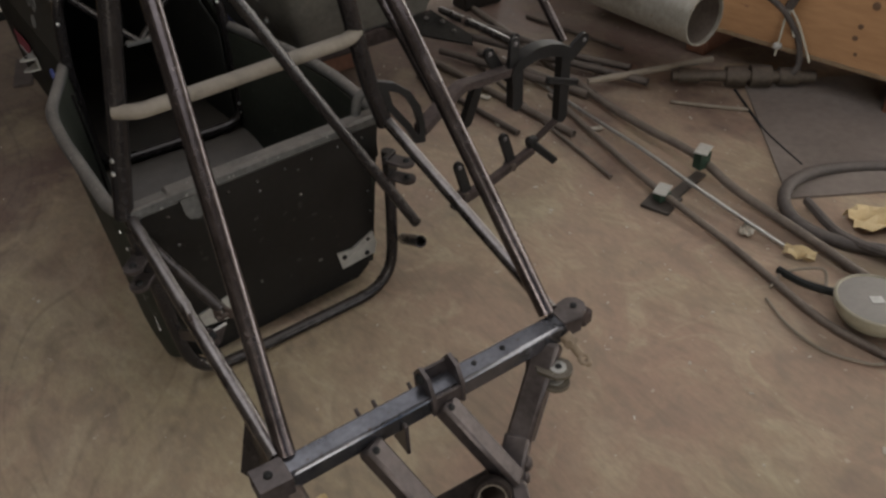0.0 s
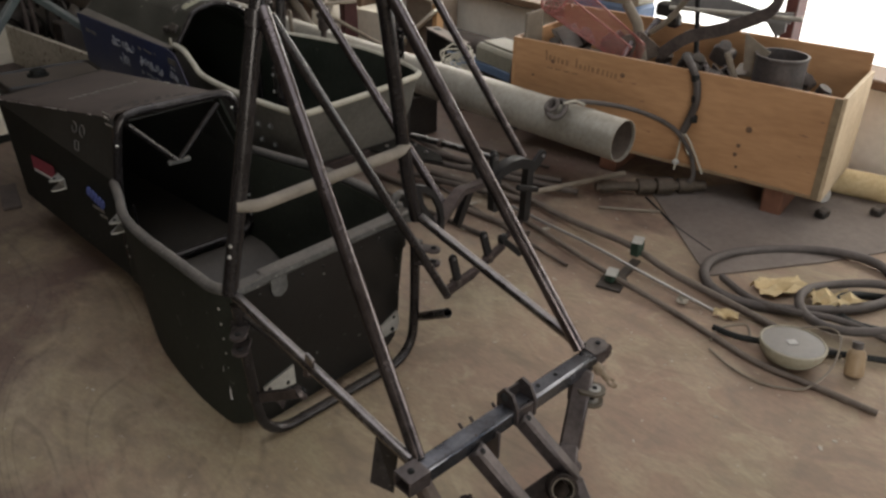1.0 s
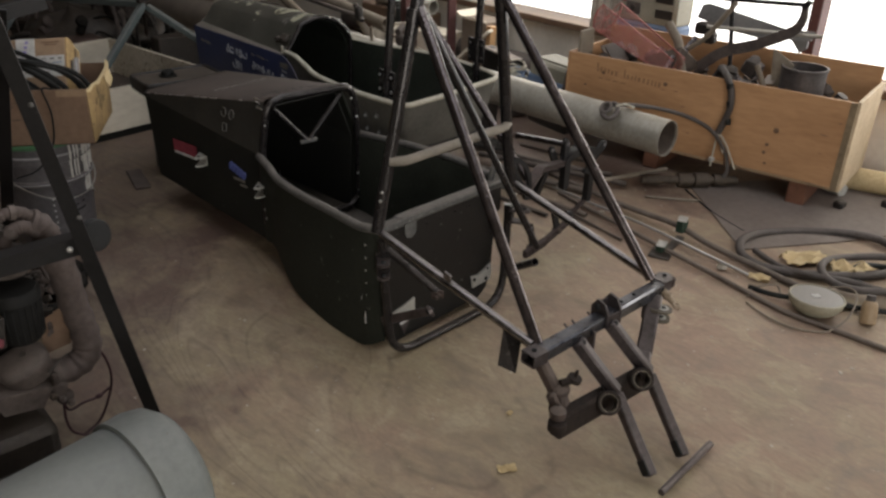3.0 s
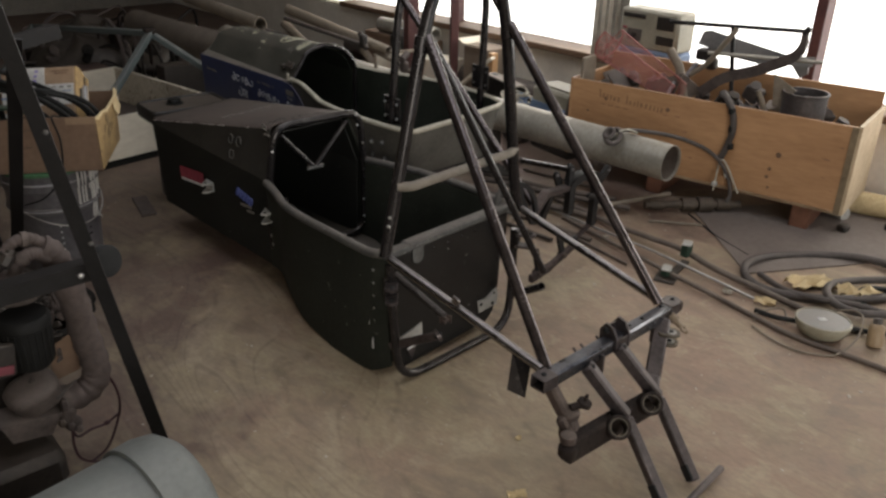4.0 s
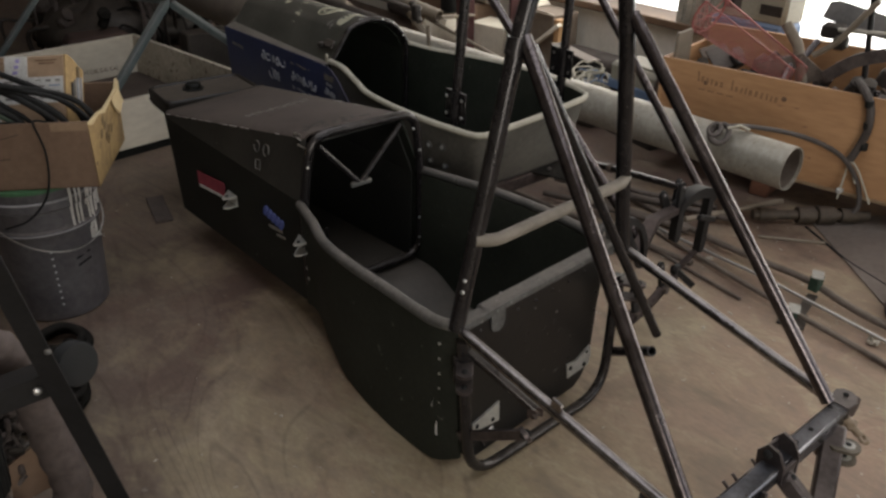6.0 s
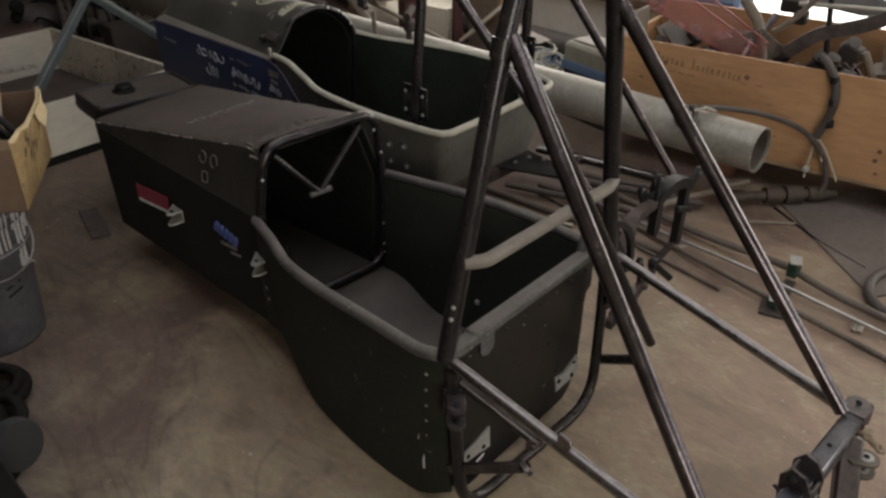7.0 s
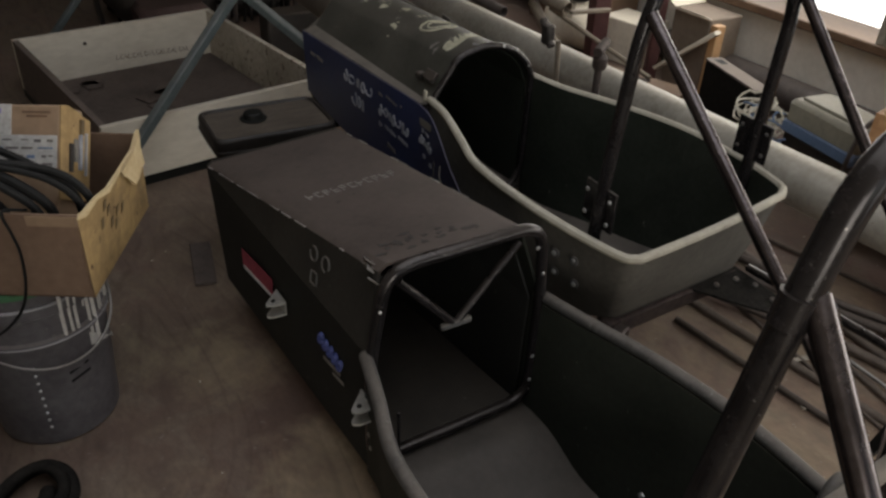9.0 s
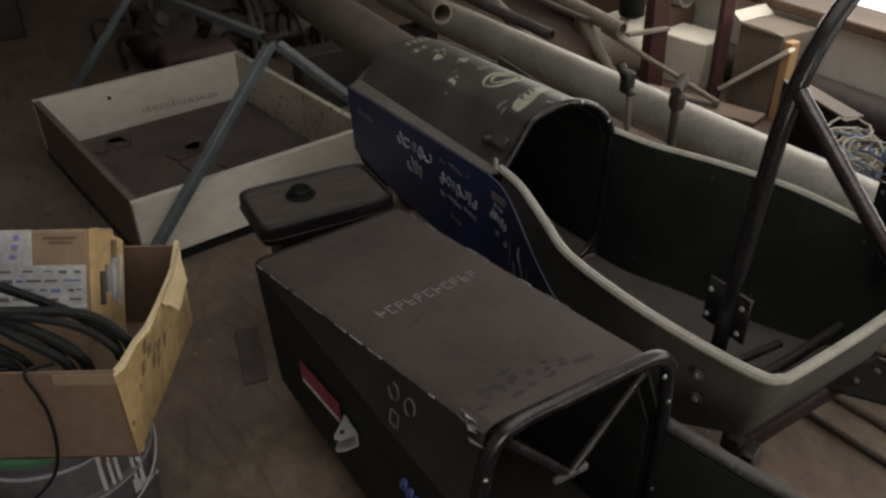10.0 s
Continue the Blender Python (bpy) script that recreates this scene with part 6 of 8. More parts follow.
for k, (grow, lift, r) in enumerate(((1.0, 0.0, 0.0145), (0.86, 0.020, 0.0125))):
    loop = [(-0.55, 2.12, 0.07), (-0.515, 2.20, 0.060), (-0.475, 2.265, 0.040), (-0.425, 2.325, 0.030), (-0.37, 2.340, 0.028), (-0.335, 2.300, 0.026), (-0.335, 2.235, 0.026), (-0.385, 2.16, 0.045), (-0.45, 2.115, 0.085), (-0.53, 2.09, 0.095)]
    single("hose_loop", Shape().sag([(-0.43 + (x + 0.43) * grow, 2.21 + (y - 2.21) * grow, z + lift) for x, y, z in loop], r, 10), coil_black, "loop of black rubber hose on the floor", "hose", "coils of hose")
single("hose_end", Shape().sag([(-0.47, 2.17, 0.075), (-0.42, 2.20, 0.055), (-0.385, 2.24, 0.030), (-0.375, 2.275, 0.018)], 0.0165, 10), coil_black, "cut end of black rubber hose inside the loop", "hose")

# black angle-iron stand
stand = thing("engine_stand", (-0.62, 1.5, 0.0), "black angle-iron frame standing over a dusty engine", "stand")


def angle_iron(a, b, w=0.036, t=0.005, face=(0, -1, 0)):
    a, b = Vector(a), Vector(b)
    d = (b - a).normalized()
    n1 = (Vector(face) - d * Vector(face).dot(d)).normalized()
    n2 = d.cross(n1)
    return Shape().rings([[p, p + n2 * w, p + n2 * w - n1 * t, p + n2 * t - n1 * t, p + n2 * t - n1 * w, p - n1 * w] for p in (a, b)])


leg = part("leg", angle_iron((-0.483, 1.370, 0.0), (-0.703, 1.330, 1.25), 0.031, 0.004, (-0.5, -1, 0)), stand_black, stand)
studs("hole", [(-0.612, 1.333, 0.856), (-0.565, 1.34, 0.61)], (-0.5, -1, 0), 0.0055, worn_rail, leg)
part("back_leg", angle_iron((-0.568, 2.268, 0.0), (-0.614, 1.479, 1.010), 0.030, 0.004, (-0.4, -1, 0)), stand_black, stand)
part("back_leg", angle_iron((-0.580, 2.0, 0.0), (-0.745, 2.0, 1.25), 0.032, 0.004, (-0.4, -1, 0)), stand_black, stand)
part("top_tie", angle_iron((-0.614, 1.481, 1.006), (-0.500, 1.52, 1.018), 0.028, 0.004, (-0.2, -1, 0)), stand_black, stand)
part("cross_bar", angle_iron((-1.05, 1.36, 0.552), (-0.556, 1.372, 0.552), 0.04, 0.005, (0, -1, 0)), stand_black, stand)
studs("cross_bolt", [(-0.588, 1.369, 0.532)], (0, -1, 0), 0.007, rivet_alu, stand)
part("pulley", Shape().lathe([(0.034, -0.012), (0.036, -0.008), (0.03, 0), (0.036, 0.008), (0.034, 0.012), (0.01, 0.014)], (-0.525, 1.40, 0.535), axis_turn((0.4, -1, 0.2)), 20), hole_black, stand)
part("far_leg", angle_iron((-1.05, 1.45, 0.0), (-0.98, 1.30, 1.25), 0.036, 0.005, (-0.5, -1, 0)), stand_black, stand)

engine = thing("engine", (-0.78, 1.62, 0.0), "dusty old engine with carburettors and a rusty intake pipe", "engine")
part("block", Shape().box((-0.85, 1.72, 0.19), (0.34, 0.36, 0.38), 0.02).box((-0.85, 1.70, 0.40), (0.26, 0.3, 0.10), 0.02), oily, engine)
for i in range(4):
    part("fin", Shape().box((-0.85, 1.72, 0.30 + 0.022 * i), (0.36, 0.38, 0.006), 0.002), oily, engine)
part("intake_pipe", Shape().sag([(-0.628, 1.49, 0.566), (-0.607, 1.49, 0.545), (-0.592, 1.49, 0.50), (-0.580, 1.49, 0.42), (-0.571, 1.49, 0.332), (-0.562, 1.485, 0.255), (-0.567, 1.48, 0.212), (-0.600, 1.48, 0.184), (-0.653, 1.48, 0.183)], 0.03, 16, 6, radii=[0.027 + 0.004 * math.sin(0.9 * k) ** 2 + (0.003 if k > 12 else 0) for k in range(49)]), pipe_brown, engine, "thick rusty brown intake pipe")
part("hose_clamp", Shape().lathe([(0.031, -0.006), (0.034, -0.006), (0.034, 0.006), (0.031, 0.006)], (-0.640, 1.48, 0.183), axis_turn((1, 0, 0.02)), 20), alu_cast, engine)
part("clamp_screw", Shape().box((-0.655, 1.444, 0.190), (0.014, 0.012, 0.03), 0.003), cast_iron, engine)
# hose elbow over the carburettor: a fat wrinkled outer hose and a paler inner one
part("hose_elbow", Shape().sag([(-0.697, 1.49, 0.572), (-0.676, 1.49, 0.590), (-0.648, 1.49, 0.592), (-0.625, 1.49, 0.578), (-0.612, 1.49, 0.556)], 0.014, 12, 8, radii=[0.0125 + 0.0010 * math.sin(1.9 * k) for k in range(33)]), pipe_brown, engine, "wrinkled dusty hose elbow")
part("hose_elbow", Shape().sag([(-0.678, 1.475, 0.548), (-0.660, 1.475, 0.560), (-0.640, 1.475, 0.560), (-0.618, 1.475, 0.540)], 0.013, 12, 8, radii=[0.0145 + 0.0007 * math.sin(2.2 * k) for k in range(25)]), pipe_brown, engine, "wrinkled dusty hose elbow")
part("hose_clamp", Shape().lathe([(0.013, -0.006), (0.0165, -0.006), (0.0165, 0.006), (0.013, 0.006)], (-0.655, 1.49, 0.592), axis_turn((1, 0, -0.15)), 14), alu_cast, engine)
part("hose_clamp", Shape().lathe([(0.015, -0.005), (0.018, -0.005), (0.018, 0.005), (0.015, 0.005)], (-0.668, 1.475, 0.555), axis_turn((1, 0, 0.6)), 14), cast_iron, engine)
part("hose_union", Shape().lathe([(0.011, -0.016), (0.015, -0.012), (0.015, 0.010), (0.010, 0.014), (0.010, 0.022), (1e-4, 0.022)], (-0.697, 1.478, 0.561), axis_turn((0.6, 0.1, 0.8)), 8), oily, engine)
part("carburettor", Shape().lathe([(0.030, -0.052), (0.046, -0.046), (0.057, -0.030), (0.0585, -0.016), (0.055, -0.008), (0.040, 0.002), (0.024, 0.008), (0.021, 0.010)], (-0.690, 1.485, 0.514), axis_turn((0.05, -0.08, 1)), 28), alu_cast, engine, "dusty domed carburettor cover")
part("cover_boss", Shape().lathe([(0.020, 0), (0.0205, 0.006), (0.015, 0.010), (0.0135, 0.030), (0.010, 0.034), (1e-4, 0.034)], (-0.684, 1.482, 0.518), axis_turn((0.05, -0.08, 1)), 16), pipe_brown, engine)
for k in range(5):
    a = radians(190 + 44 * k)
    part("cover_screw", Shape().lathe([(0.0055, 0), (0.0055, 0.005), (0.003, 0.007), (1e-4, 0.007)], (-0.690 + 0.047 * math.cos(a), 1.485 + 0.047 * math.sin(a), 0.512), None, 8), brass, engine)
part("damper_pot", Shape().lathe([(0.020, -0.05), (0.026, -0.045), (0.0275, 0.0), (0.024, 0.018), (0.014, 0.027), (1e-4, 0.029)], (-0.728, 1.52, 0.570), axis_turn((-0.15, -0.05, 1)), 18), pipe_brown, engine, "rounded dusty damper pot")
bowl = part("filter_bowl", Shape().lathe([(0.02, -0.068), (0.038, -0.065), (0.046, -0.055), (0.049, 0.03), (0.054, 0.034), (0.054, 0.052), (0.048, 0.06), (0.01, 0.062)], (-0.697, 1.45, 0.383), None, 28), hose_black, engine, "black ribbed plastic filter bowl")
for k in range(12):
    a = radians(180 + 180 * k / 11)
    part("rib", Shape().bar((-0.697 + 0.0455 * math.cos(a), 1.45 + 0.0455 * math.sin(a), 0.328), (-0.697 + 0.050 * math.cos(a), 1.45 + 0.050 * math.sin(a), 0.415), 0.004, 0.004, 0.001), hose_black, bowl)
part("red_tag", Shape().box((-0.764, 1.40, 0.352), (0.040, 0.004, 0.020), 0.001, Matrix.Rotation(radians(10), 3, "Y")), tag_maroon, engine, "small faded red tag")
part("tag_holder", Shape().box((-0.765, 1.412, 0.370), (0.06, 0.016, 0.075), 0.005, Matrix.Rotation(radians(6), 3, "Y")), oily, engine)
bm4 = Matrix.Rotation(radians(-16), 3, "Y") @ Matrix.Rotation(radians(14), 3, "X")
part("float_bowl", Shape().rings([[Vector((-0.708, 1.475, 0.240)) + bm4 @ Vector((hx * math.copysign(abs(math.cos(a)) ** 0.75, math.cos(a)), hy * math.copysign(abs(math.sin(a)) ** 0.75, math.sin(a)), z)) for a in [2 * math.pi * k / 28 for k in range(28)]] for hx, hy, z in ((0.045, 0.034, -0.050), (0.053, 0.042, -0.042), (0.056, 0.045, -0.004), (0.058, 0.047, 0.0), (0.058, 0.047, 0.007), (0.050, 0.040, 0.018), (0.030, 0.024, 0.025), (0.004, 0.003, 0.026))]), alu_cast, engine, "tilted dusty aluminium float bowl")
part("bowl_screw", Shape().lathe([(0.008, 0), (0.008, 0.006), (0.005, 0.009), (1e-4, 0.009)], Vector((-0.703, 1.47, 0.262)), bm4, 8), oily, engine)
part("back_plate", Shape().prism([(-0.646, 1.515, 0.305), (-0.592, 1.515, 0.328), (-0.590, 1.515, 0.225), (-0.652, 1.515, 0.218)], (0.004, 0.006, 0)), card, engine, "brown stained plate behind the float bowl")
part("base_plate", Shape().prism([(-0.793, 1.425, 0.198), (-0.664, 1.445, 0.165), (-0.650, 1.50, 0.170), (-0.780, 1.49, 0.205)], (0, 0, 0.008)).prism([(-0.793, 1.425, 0.206), (-0.664, 1.445, 0.173), (-0.690, 1.445, 0.128), (-0.775, 1.43, 0.150)], (0.001, 0.006, 0.001)), alu_cast, engine, "bent dusty base plate")
part("bracket", Shape().box((-0.652, 1.46, 0.155), (0.035, 0.04, 0.045), 0.008, Matrix.Rotation(radians(20), 3, "Y")).ball((-0.640, 1.46, 0.125), 0.020), cast_iron, engine)
for k in range(3):
    part("bracket_nut", Shape().lathe([(0.009, 0), (0.009, 0.008), (0.005, 0.012), (1e-4, 0.012)], (-0.668 + 0.017 * k, 1.440, 0.150 - 0.016 * k), axis_turn((-0.2, -1, 0.3)), 6), (brass, cast_iron, alu_cast)[k], engine)
part("link_rod", Shape().tube([(-0.668, 1.44, 0.215), (-0.640, 1.45, 0.228), (-0.615, 1.46, 0.235)], 0.0025, 0, 6), oily, engine)
random.seed(9)
for i in range(60):
    p = Vector((random.uniform(-0.665, -0.600), random.uniform(1.505, 1.60), random.uniform(0.27, 0.47)))
    s = Shape()
    if i % 3 == 0:
        s.box(p, [random.uniform(0.008, 0.026) for _ in range(3)], 0.003, Matrix.Rotation(random.uniform(0, 3), 3, "X") @ Matrix.Rotation(random.uniform(0, 3), 3, "Y"))
    elif i % 3 == 1:
        s.lathe([(0.005, 0), (0.009, 0.002), (0.009, 0.010), (0.005, 0.014), (0.005, 0.02), (1e-4, 0.02)], p, axis_turn((random.uniform(-1, 1), -1, random.uniform(-1, 1))), 6)
    else:
        s.sag([p, p + Vector((random.uniform(-0.02, 0.02), -0.01, random.uniform(-0.03, 0.03))), p + Vector((random.uniform(-0.04, 0.04), random.uniform(-0.02, 0.02), random.uniform(-0.05, 0.05)))], random.uniform(0.003, 0.006), 7, 4)
    part("fitting", s, (oily, pipe_brown, alu_cast, cast_iron, oily)[i % 5], engine)
part("head_cover", Shape().box((-0.86, 1.66, 0.49), (0.2, 0.2, 0.07), 0.02).lathe([(0.05, 0), (0.05, 0.05), (0.03, 0.07), (1e-4, 0.07)], (-0.80, 1.60, 0.51), None, 16), alu_cast, engine)
for pts in ([(-0.548, 1.47, 0.225), (-0.531, 1.47, 0.175), (-0.527, 1.47, 0.125), (-0.540, 1.47, 0.075), (-0.575, 1.46, 0.022), (-0.62, 1.45, 0.006)],
            [(-0.650, 1.45, 0.135), (-0.640, 1.45, 0.092), (-0.605, 1.455, 0.093), (-0.568, 1.465, 0.086), (-0.535, 1.468, 0.098)],
            [(-0.650, 1.44, 0.120), (-0.655, 1.43, 0.080), (-0.645, 1.42, 0.045), (-0.600, 1.42, 0.012)]):
    part("lead_wire", Shape().sag(pts, 0.0032, 6), wire_maroon, engine, "thin maroon lead wire")
part("wire_knot", Shape().ball((-0.565, 1.465, 0.087), 0.007, (1.3, 0.8, 0.9)), wire_maroon, engine)
part("sump", Shape().box((-0.86, 1.60, 0.05), (0.36, 0.40, 0.10), 0.02), oily, engine)

cyl = thing("gas_cylinder", (-0.75, 1.0, 0.0), "blue-grey steel gas cylinder lying on the floor", "gas cylinder")
CA, CD = Vector((-0.605, 1.03, 0.152)), Vector((-0.975, -0.15, 0.0)).normalized()
ct = axis_turn(-CD)
part("cylinder_body", Shape().lathe([(0.001, -0.62), (0.10, -0.60), (0.138, -0.56), (0.142, -0.50), (0.142, -0.040), (0.139, -0.036)], CA, ct, 40), tank_blue, cyl)
part("cylinder_cap", Shape().lathe([(0.143, -0.050), (0.151, -0.049), (0.152, -0.005), (0.145, 0.030), (0.122, 0.055), (0.085, 0.070), (0.001, 0.076)], CA, ct, 40), tank_blue, cyl, "domed blue-grey steel cap")

# ---- crate, pipe and what lies on the floor by the window ----
crate = thing("wooden_crate", (2.3, 1.5, 0.0), "orange plywood crate on red-brown feet, filled with scrap", "crate")
K0, K1 = Vector((2.165, 0.915, 0.0)), Vector((1.925, 2.135, 0.0))
KD = (K1 - K0).normalized()
KN = Vector((KD.y, -KD.x, 0))
KZ0, KZ1, KDEEP = 0.105, 0.468, 0.40


def crate_wall(a, b, z0, z1, n, t=0.014):
    return Shape().rings([[p + UP * z0, p + UP * z1, p + UP * z1 + n * t, p + UP * z0 + n * t] for p in (a, b)])


front = part("front_board", crate_wall(K0, K1, KZ0, KZ1, KN), ply_orange, crate)
part("back_board", crate_wall(K0 + KN * KDEEP, K1 + KN * KDEEP, KZ0, KZ1 + 0.07, -KN), ply_orange, crate)
part("end_board", crate_wall(K0 + KD * 0.002 - KD * 0.014, K0 + KN * KDEEP - KD * 0.014, KZ0, KZ1 + 0.005, KD, 0.014), ply_edge, crate, "pale bare plywood end")
part("end_board", crate_wall(K1, K1 + KN * KDEEP, KZ0, KZ1, KD, 0.014), ply_orange, crate)
part("bottom", Shape().rings([[p + UP * 0.105, p + UP * 0.118, p + KN * KDEEP + UP * 0.118, p + KN * KDEEP + UP * 0.105] for p in (K0, K1)]), ply_edge, crate)
# shadow down the front's near edge, put in as a dull strip
part("corner_strip", crate_wall(K0 - KN * 0.003, K0 + KD * 0.024 - KN * 0.003, KZ0, KZ1, KN, 0.003), strip_dull, crate, "dull grey-brown strip standing in for shadow at the crate's edge")
for s in (0.12, 0.64):
    p = K0.lerp(K1, s)
    part("foot", Shape().bar(p + KN * 0.02 + UP * 0.053, p + KN * 0.38 + UP * 0.053, 0.075, 0.106, 0.006), wood_red, crate, "red-brown timber foot")
knots = [(0.22, 0.30, 0.012), (0.24, 0.235, 0.008), (0.245, 0.20, 0.008), (0.62, 0.40, 0.010), (0.86, 0.40, 0.009), (0.235, 0.155, 0.006), (0.93, 0.33, 0.006)]
for s0, z, r in knots:
    part("knot", Shape().lathe([(r, 0), (r * 0.9, 0.0006), (1e-4, 0.0008)], K0.lerp(K1, s0) + UP * z - KN * 0.0002, axis_turn(-KN), 12), ink_brown, crate)
random.seed(14)
turn = Matrix((KD, KN, UP)).transposed()
step = 0.885
for i in range(17):
    w = random.uniform(0.008, 0.013)
    h = 0.040 if i in (0, 7) else random.uniform(0.018, 0.026)
    p = K0.lerp(K1, step) + UP * (0.412 - 0.0012 * i + h * 0.5 - 0.012) - KN * 0.0006
    if i != 6:
        part("print_bar", Shape().box(p, (w, 0.001, h), 0.0003, turn @ Matrix.Rotation(radians(random.uniform(-12, 12)), 3, "Y")), ink_faint, crate)
    step -= (w + 0.0085) / 1.243
for i in range(4):
    p = K0.lerp(K1, 0.870 - 0.030 * i) + UP * (0.372 - 0.001 * i) - KN * 0.0006
    part("print_bar", Shape().box(p, (0.026, 0.001, 0.006), 0.0003, turn), ink_faint, crate)

# scrap in the crate
def crate_at(s, d, z):
    """A place in the crate: s from its near end, d from its front, z up."""
    return K0.lerp(K1, s) + KN * d + UP * z


single("metal_cylinder", Shape().lathe([(0.082, 0.0), (0.088, 0.0), (0.088, 0.222), (0.0915, 0.225), (0.0915, 0.236), (0.084, 0.236), (0.082, 0.03)], crate_at(0.205, 0.165, 0.300), None, 32), can_steel, "dark open-topped metal cylinder in the crate", "cylinder")
frame2 = thing("tube_frame", crate_at(0.42, 0.2, 0.118), "dark welded tube frame sticking out of the crate", "frame")
part("upright", Shape().tube([crate_at(0.432, 0.17, 0.30), crate_at(0.483, 0.17, 0.752)], 0.010), stand_black, frame2)
part("top_bar", Shape().tube([crate_at(0.71, 0.17, 0.746), crate_at(0.243, 0.17, 0.774)], 0.009), stand_black, frame2)
part("end_knob", Shape().tube([crate_at(0.250, 0.17, 0.758), crate_at(0.238, 0.17, 0.790)], 0.013), stand_black, frame2)
ARM = smooth([crate_at(s, 0.17, z) for s, z in ((0.247, 0.765), (0.247, 0.718), (0.262, 0.677), (0.301, 0.642), (0.386, 0.588), (0.485, 0.539), (0.56, 0.46))], 5)
arm_rings = []
for k, p in enumerate(ARM):
    across = (ARM[min(k + 1, len(ARM) - 1)] - ARM[max(k - 1, 0)]).normalized().cross(KN) * (0.011 + 0.012 * min(1.0, k / 14))
    arm_rings.append([p + across + KN * 0.012, p - across + KN * 0.012, p - across - KN * 0.012, p + across - KN * 0.012])
part("curved_arm", Shape().rings(arm_rings), cast_iron, frame2, "curved dusty brown arm")
part("rod", Shape().tube([crate_at(0.464, 0.15, 0.753), crate_at(0.547, 0.15, 0.590), crate_at(0.601, 0.15, 0.535)], 0.011, 0.05), galv_dusty, frame2)
part("rod", Shape().tube([crate_at(0.55, 0.15, 0.64), crate_at(0.18, 0.2, 0.655)], 0.008), galv, frame2)
net = thing("plastic_basket", crate_at(0.85, 0.2, 0.118), "red plastic mesh basket leaning in the crate", "basket")
NB = crate_at(0.965, 0.21, 0.570)
NE = crate_at(0.635, 0.10, 0.415)
nd = (NE - NB).normalized()
nx = nd.cross(UP).normalized()
nz = nx.cross(nd)
def net_at(f, a):
    """A place on the basket's round wall: f along it, a round its underside."""
    swell = 1 - 0.35 * f
    return NB.lerp(NE, f) + nx * (0.085 * swell * math.cos(a)) - nz * (0.085 * swell * math.sin(a) - 0.045)


for k in range(46):
    part("hoop", Shape().tube([net_at(k / 45, a) for a in [math.pi * (-0.25 + 1.5 * i / 12) for i in range(13)]], 0.0008 if k else 0.004, 0, 4), red_net, net)
for k in range(37):
    part("strand", Shape().tube([net_at(f / 8, math.pi * (-0.25 + 1.5 * k / 36)) for f in range(9)], 0.0032 if k in (0, 36) else 0.0009, 0, 4), red_net, net)
for k in range(9):
    part("strand", Shape().tube([net_at(0, math.pi * (-0.25 + 1.5 * k / 8)), NB + nz * 0.03], 0.0024, 0, 5), red_net, net)
random.seed(21)
for i in range(54):
    s, d = random.uniform(0.06, 0.95), random.uniform(0.06, 0.33)
    p = crate_at(s, d, random.uniform(0.30, 0.47))
    q = p + Vector((random.uniform(-0.1, 0.1), random.uniform(-0.14, 0.14), random.uniform(-0.08, 0.10)))
    if i % 3 == 0:
        single("scrap_tube", Shape().tube([p, q], random.uniform(0.007, 0.014), hollow=True), (steel_tube, oily, galv)[i % 3], "short scrap tube among parts in the crate", "scrap", "scrap in the crate")
    elif i % 3 == 1:
        single("scrap_casting", Shape().box(p, [random.uniform(0.03, 0.09) for _ in range(3)], 0.008, Matrix.Rotation(random.uniform(0, 3), 3, "X")).lathe([(0.02, 0), (0.024, 0.004), (0.024, 0.03), (1e-4, 0.032)], p + UP * 0.02, axis_turn((random.uniform(-1, 1), -0.5, 1)), 12), (cast_iron, hose_grey, oily)[i // 3 % 3], "dirty scrap casting in the crate", "scrap", "scrap in the crate")
    else:
        single("scrap_plate", Shape().box(p, (random.uniform(0.05, 0.12), random.uniform(0.04, 0.12), 0.006), 0.002, Matrix.Rotation(random.uniform(-1, 1), 3, "X") @ Matrix.Rotation(random.uniform(-1, 1), 3, "Y")), (rod_dusty, hose_grey, cast_iron)[i // 3 % 3], "bent scrap steel plate in the crate", "scrap", "scrap in the crate")
single("scrap_sheet", Shape().prism([crate_at(s, 0.28 - 0.1 * (0.7 - z), z) for s, z in ((0.615, 0.705), (0.592, 0.714), (0.311, 0.652), (0.221, 0.657), (0.224, 0.618), (0.40, 0.60), (0.499, 0.612), (0.628, 0.649))], KN * 0.006), sheet_grey, "large grey sheet offcut lying on the scrap", "sheet")
single("scrap_sheet", Shape().prism([crate_at(s, 0.30, z) for s, z in ((0.301, 0.615), (0.242, 0.650), (0.239, 0.580), (0.262, 0.557))], KN * 0.012), sheet_grey, "small bent grey sheet among the scrap", "sheet")
single("scrap_block", Shape().box(crate_at(0.575, 0.22, 0.618), (0.06, 0.08, 0.05), 0.008, Matrix((KN, KD, UP)).transposed()).box(crate_at(0.545, 0.20, 0.585), (0.05, 0.05, 0.05), 0.01, Matrix((KN, KD, UP)).transposed()), oily, "black greasy block under the grey sheet", "scrap")
single("scrap_sheet", Shape().prism([crate_at(0.755, 0.13, 0.470), crate_at(0.635, 0.17, 0.532), crate_at(0.655, 0.15, 0.40), crate_at(0.70, 0.14, 0.39)], KN * 0.004).prism([crate_at(0.635, 0.17, 0.532), crate_at(0.56, 0.22, 0.45), crate_at(0.64, 0.17, 0.40)], KN * 0.004), rod_dusty, "folded dusty brown sheet offcut among the scrap", "sheet")
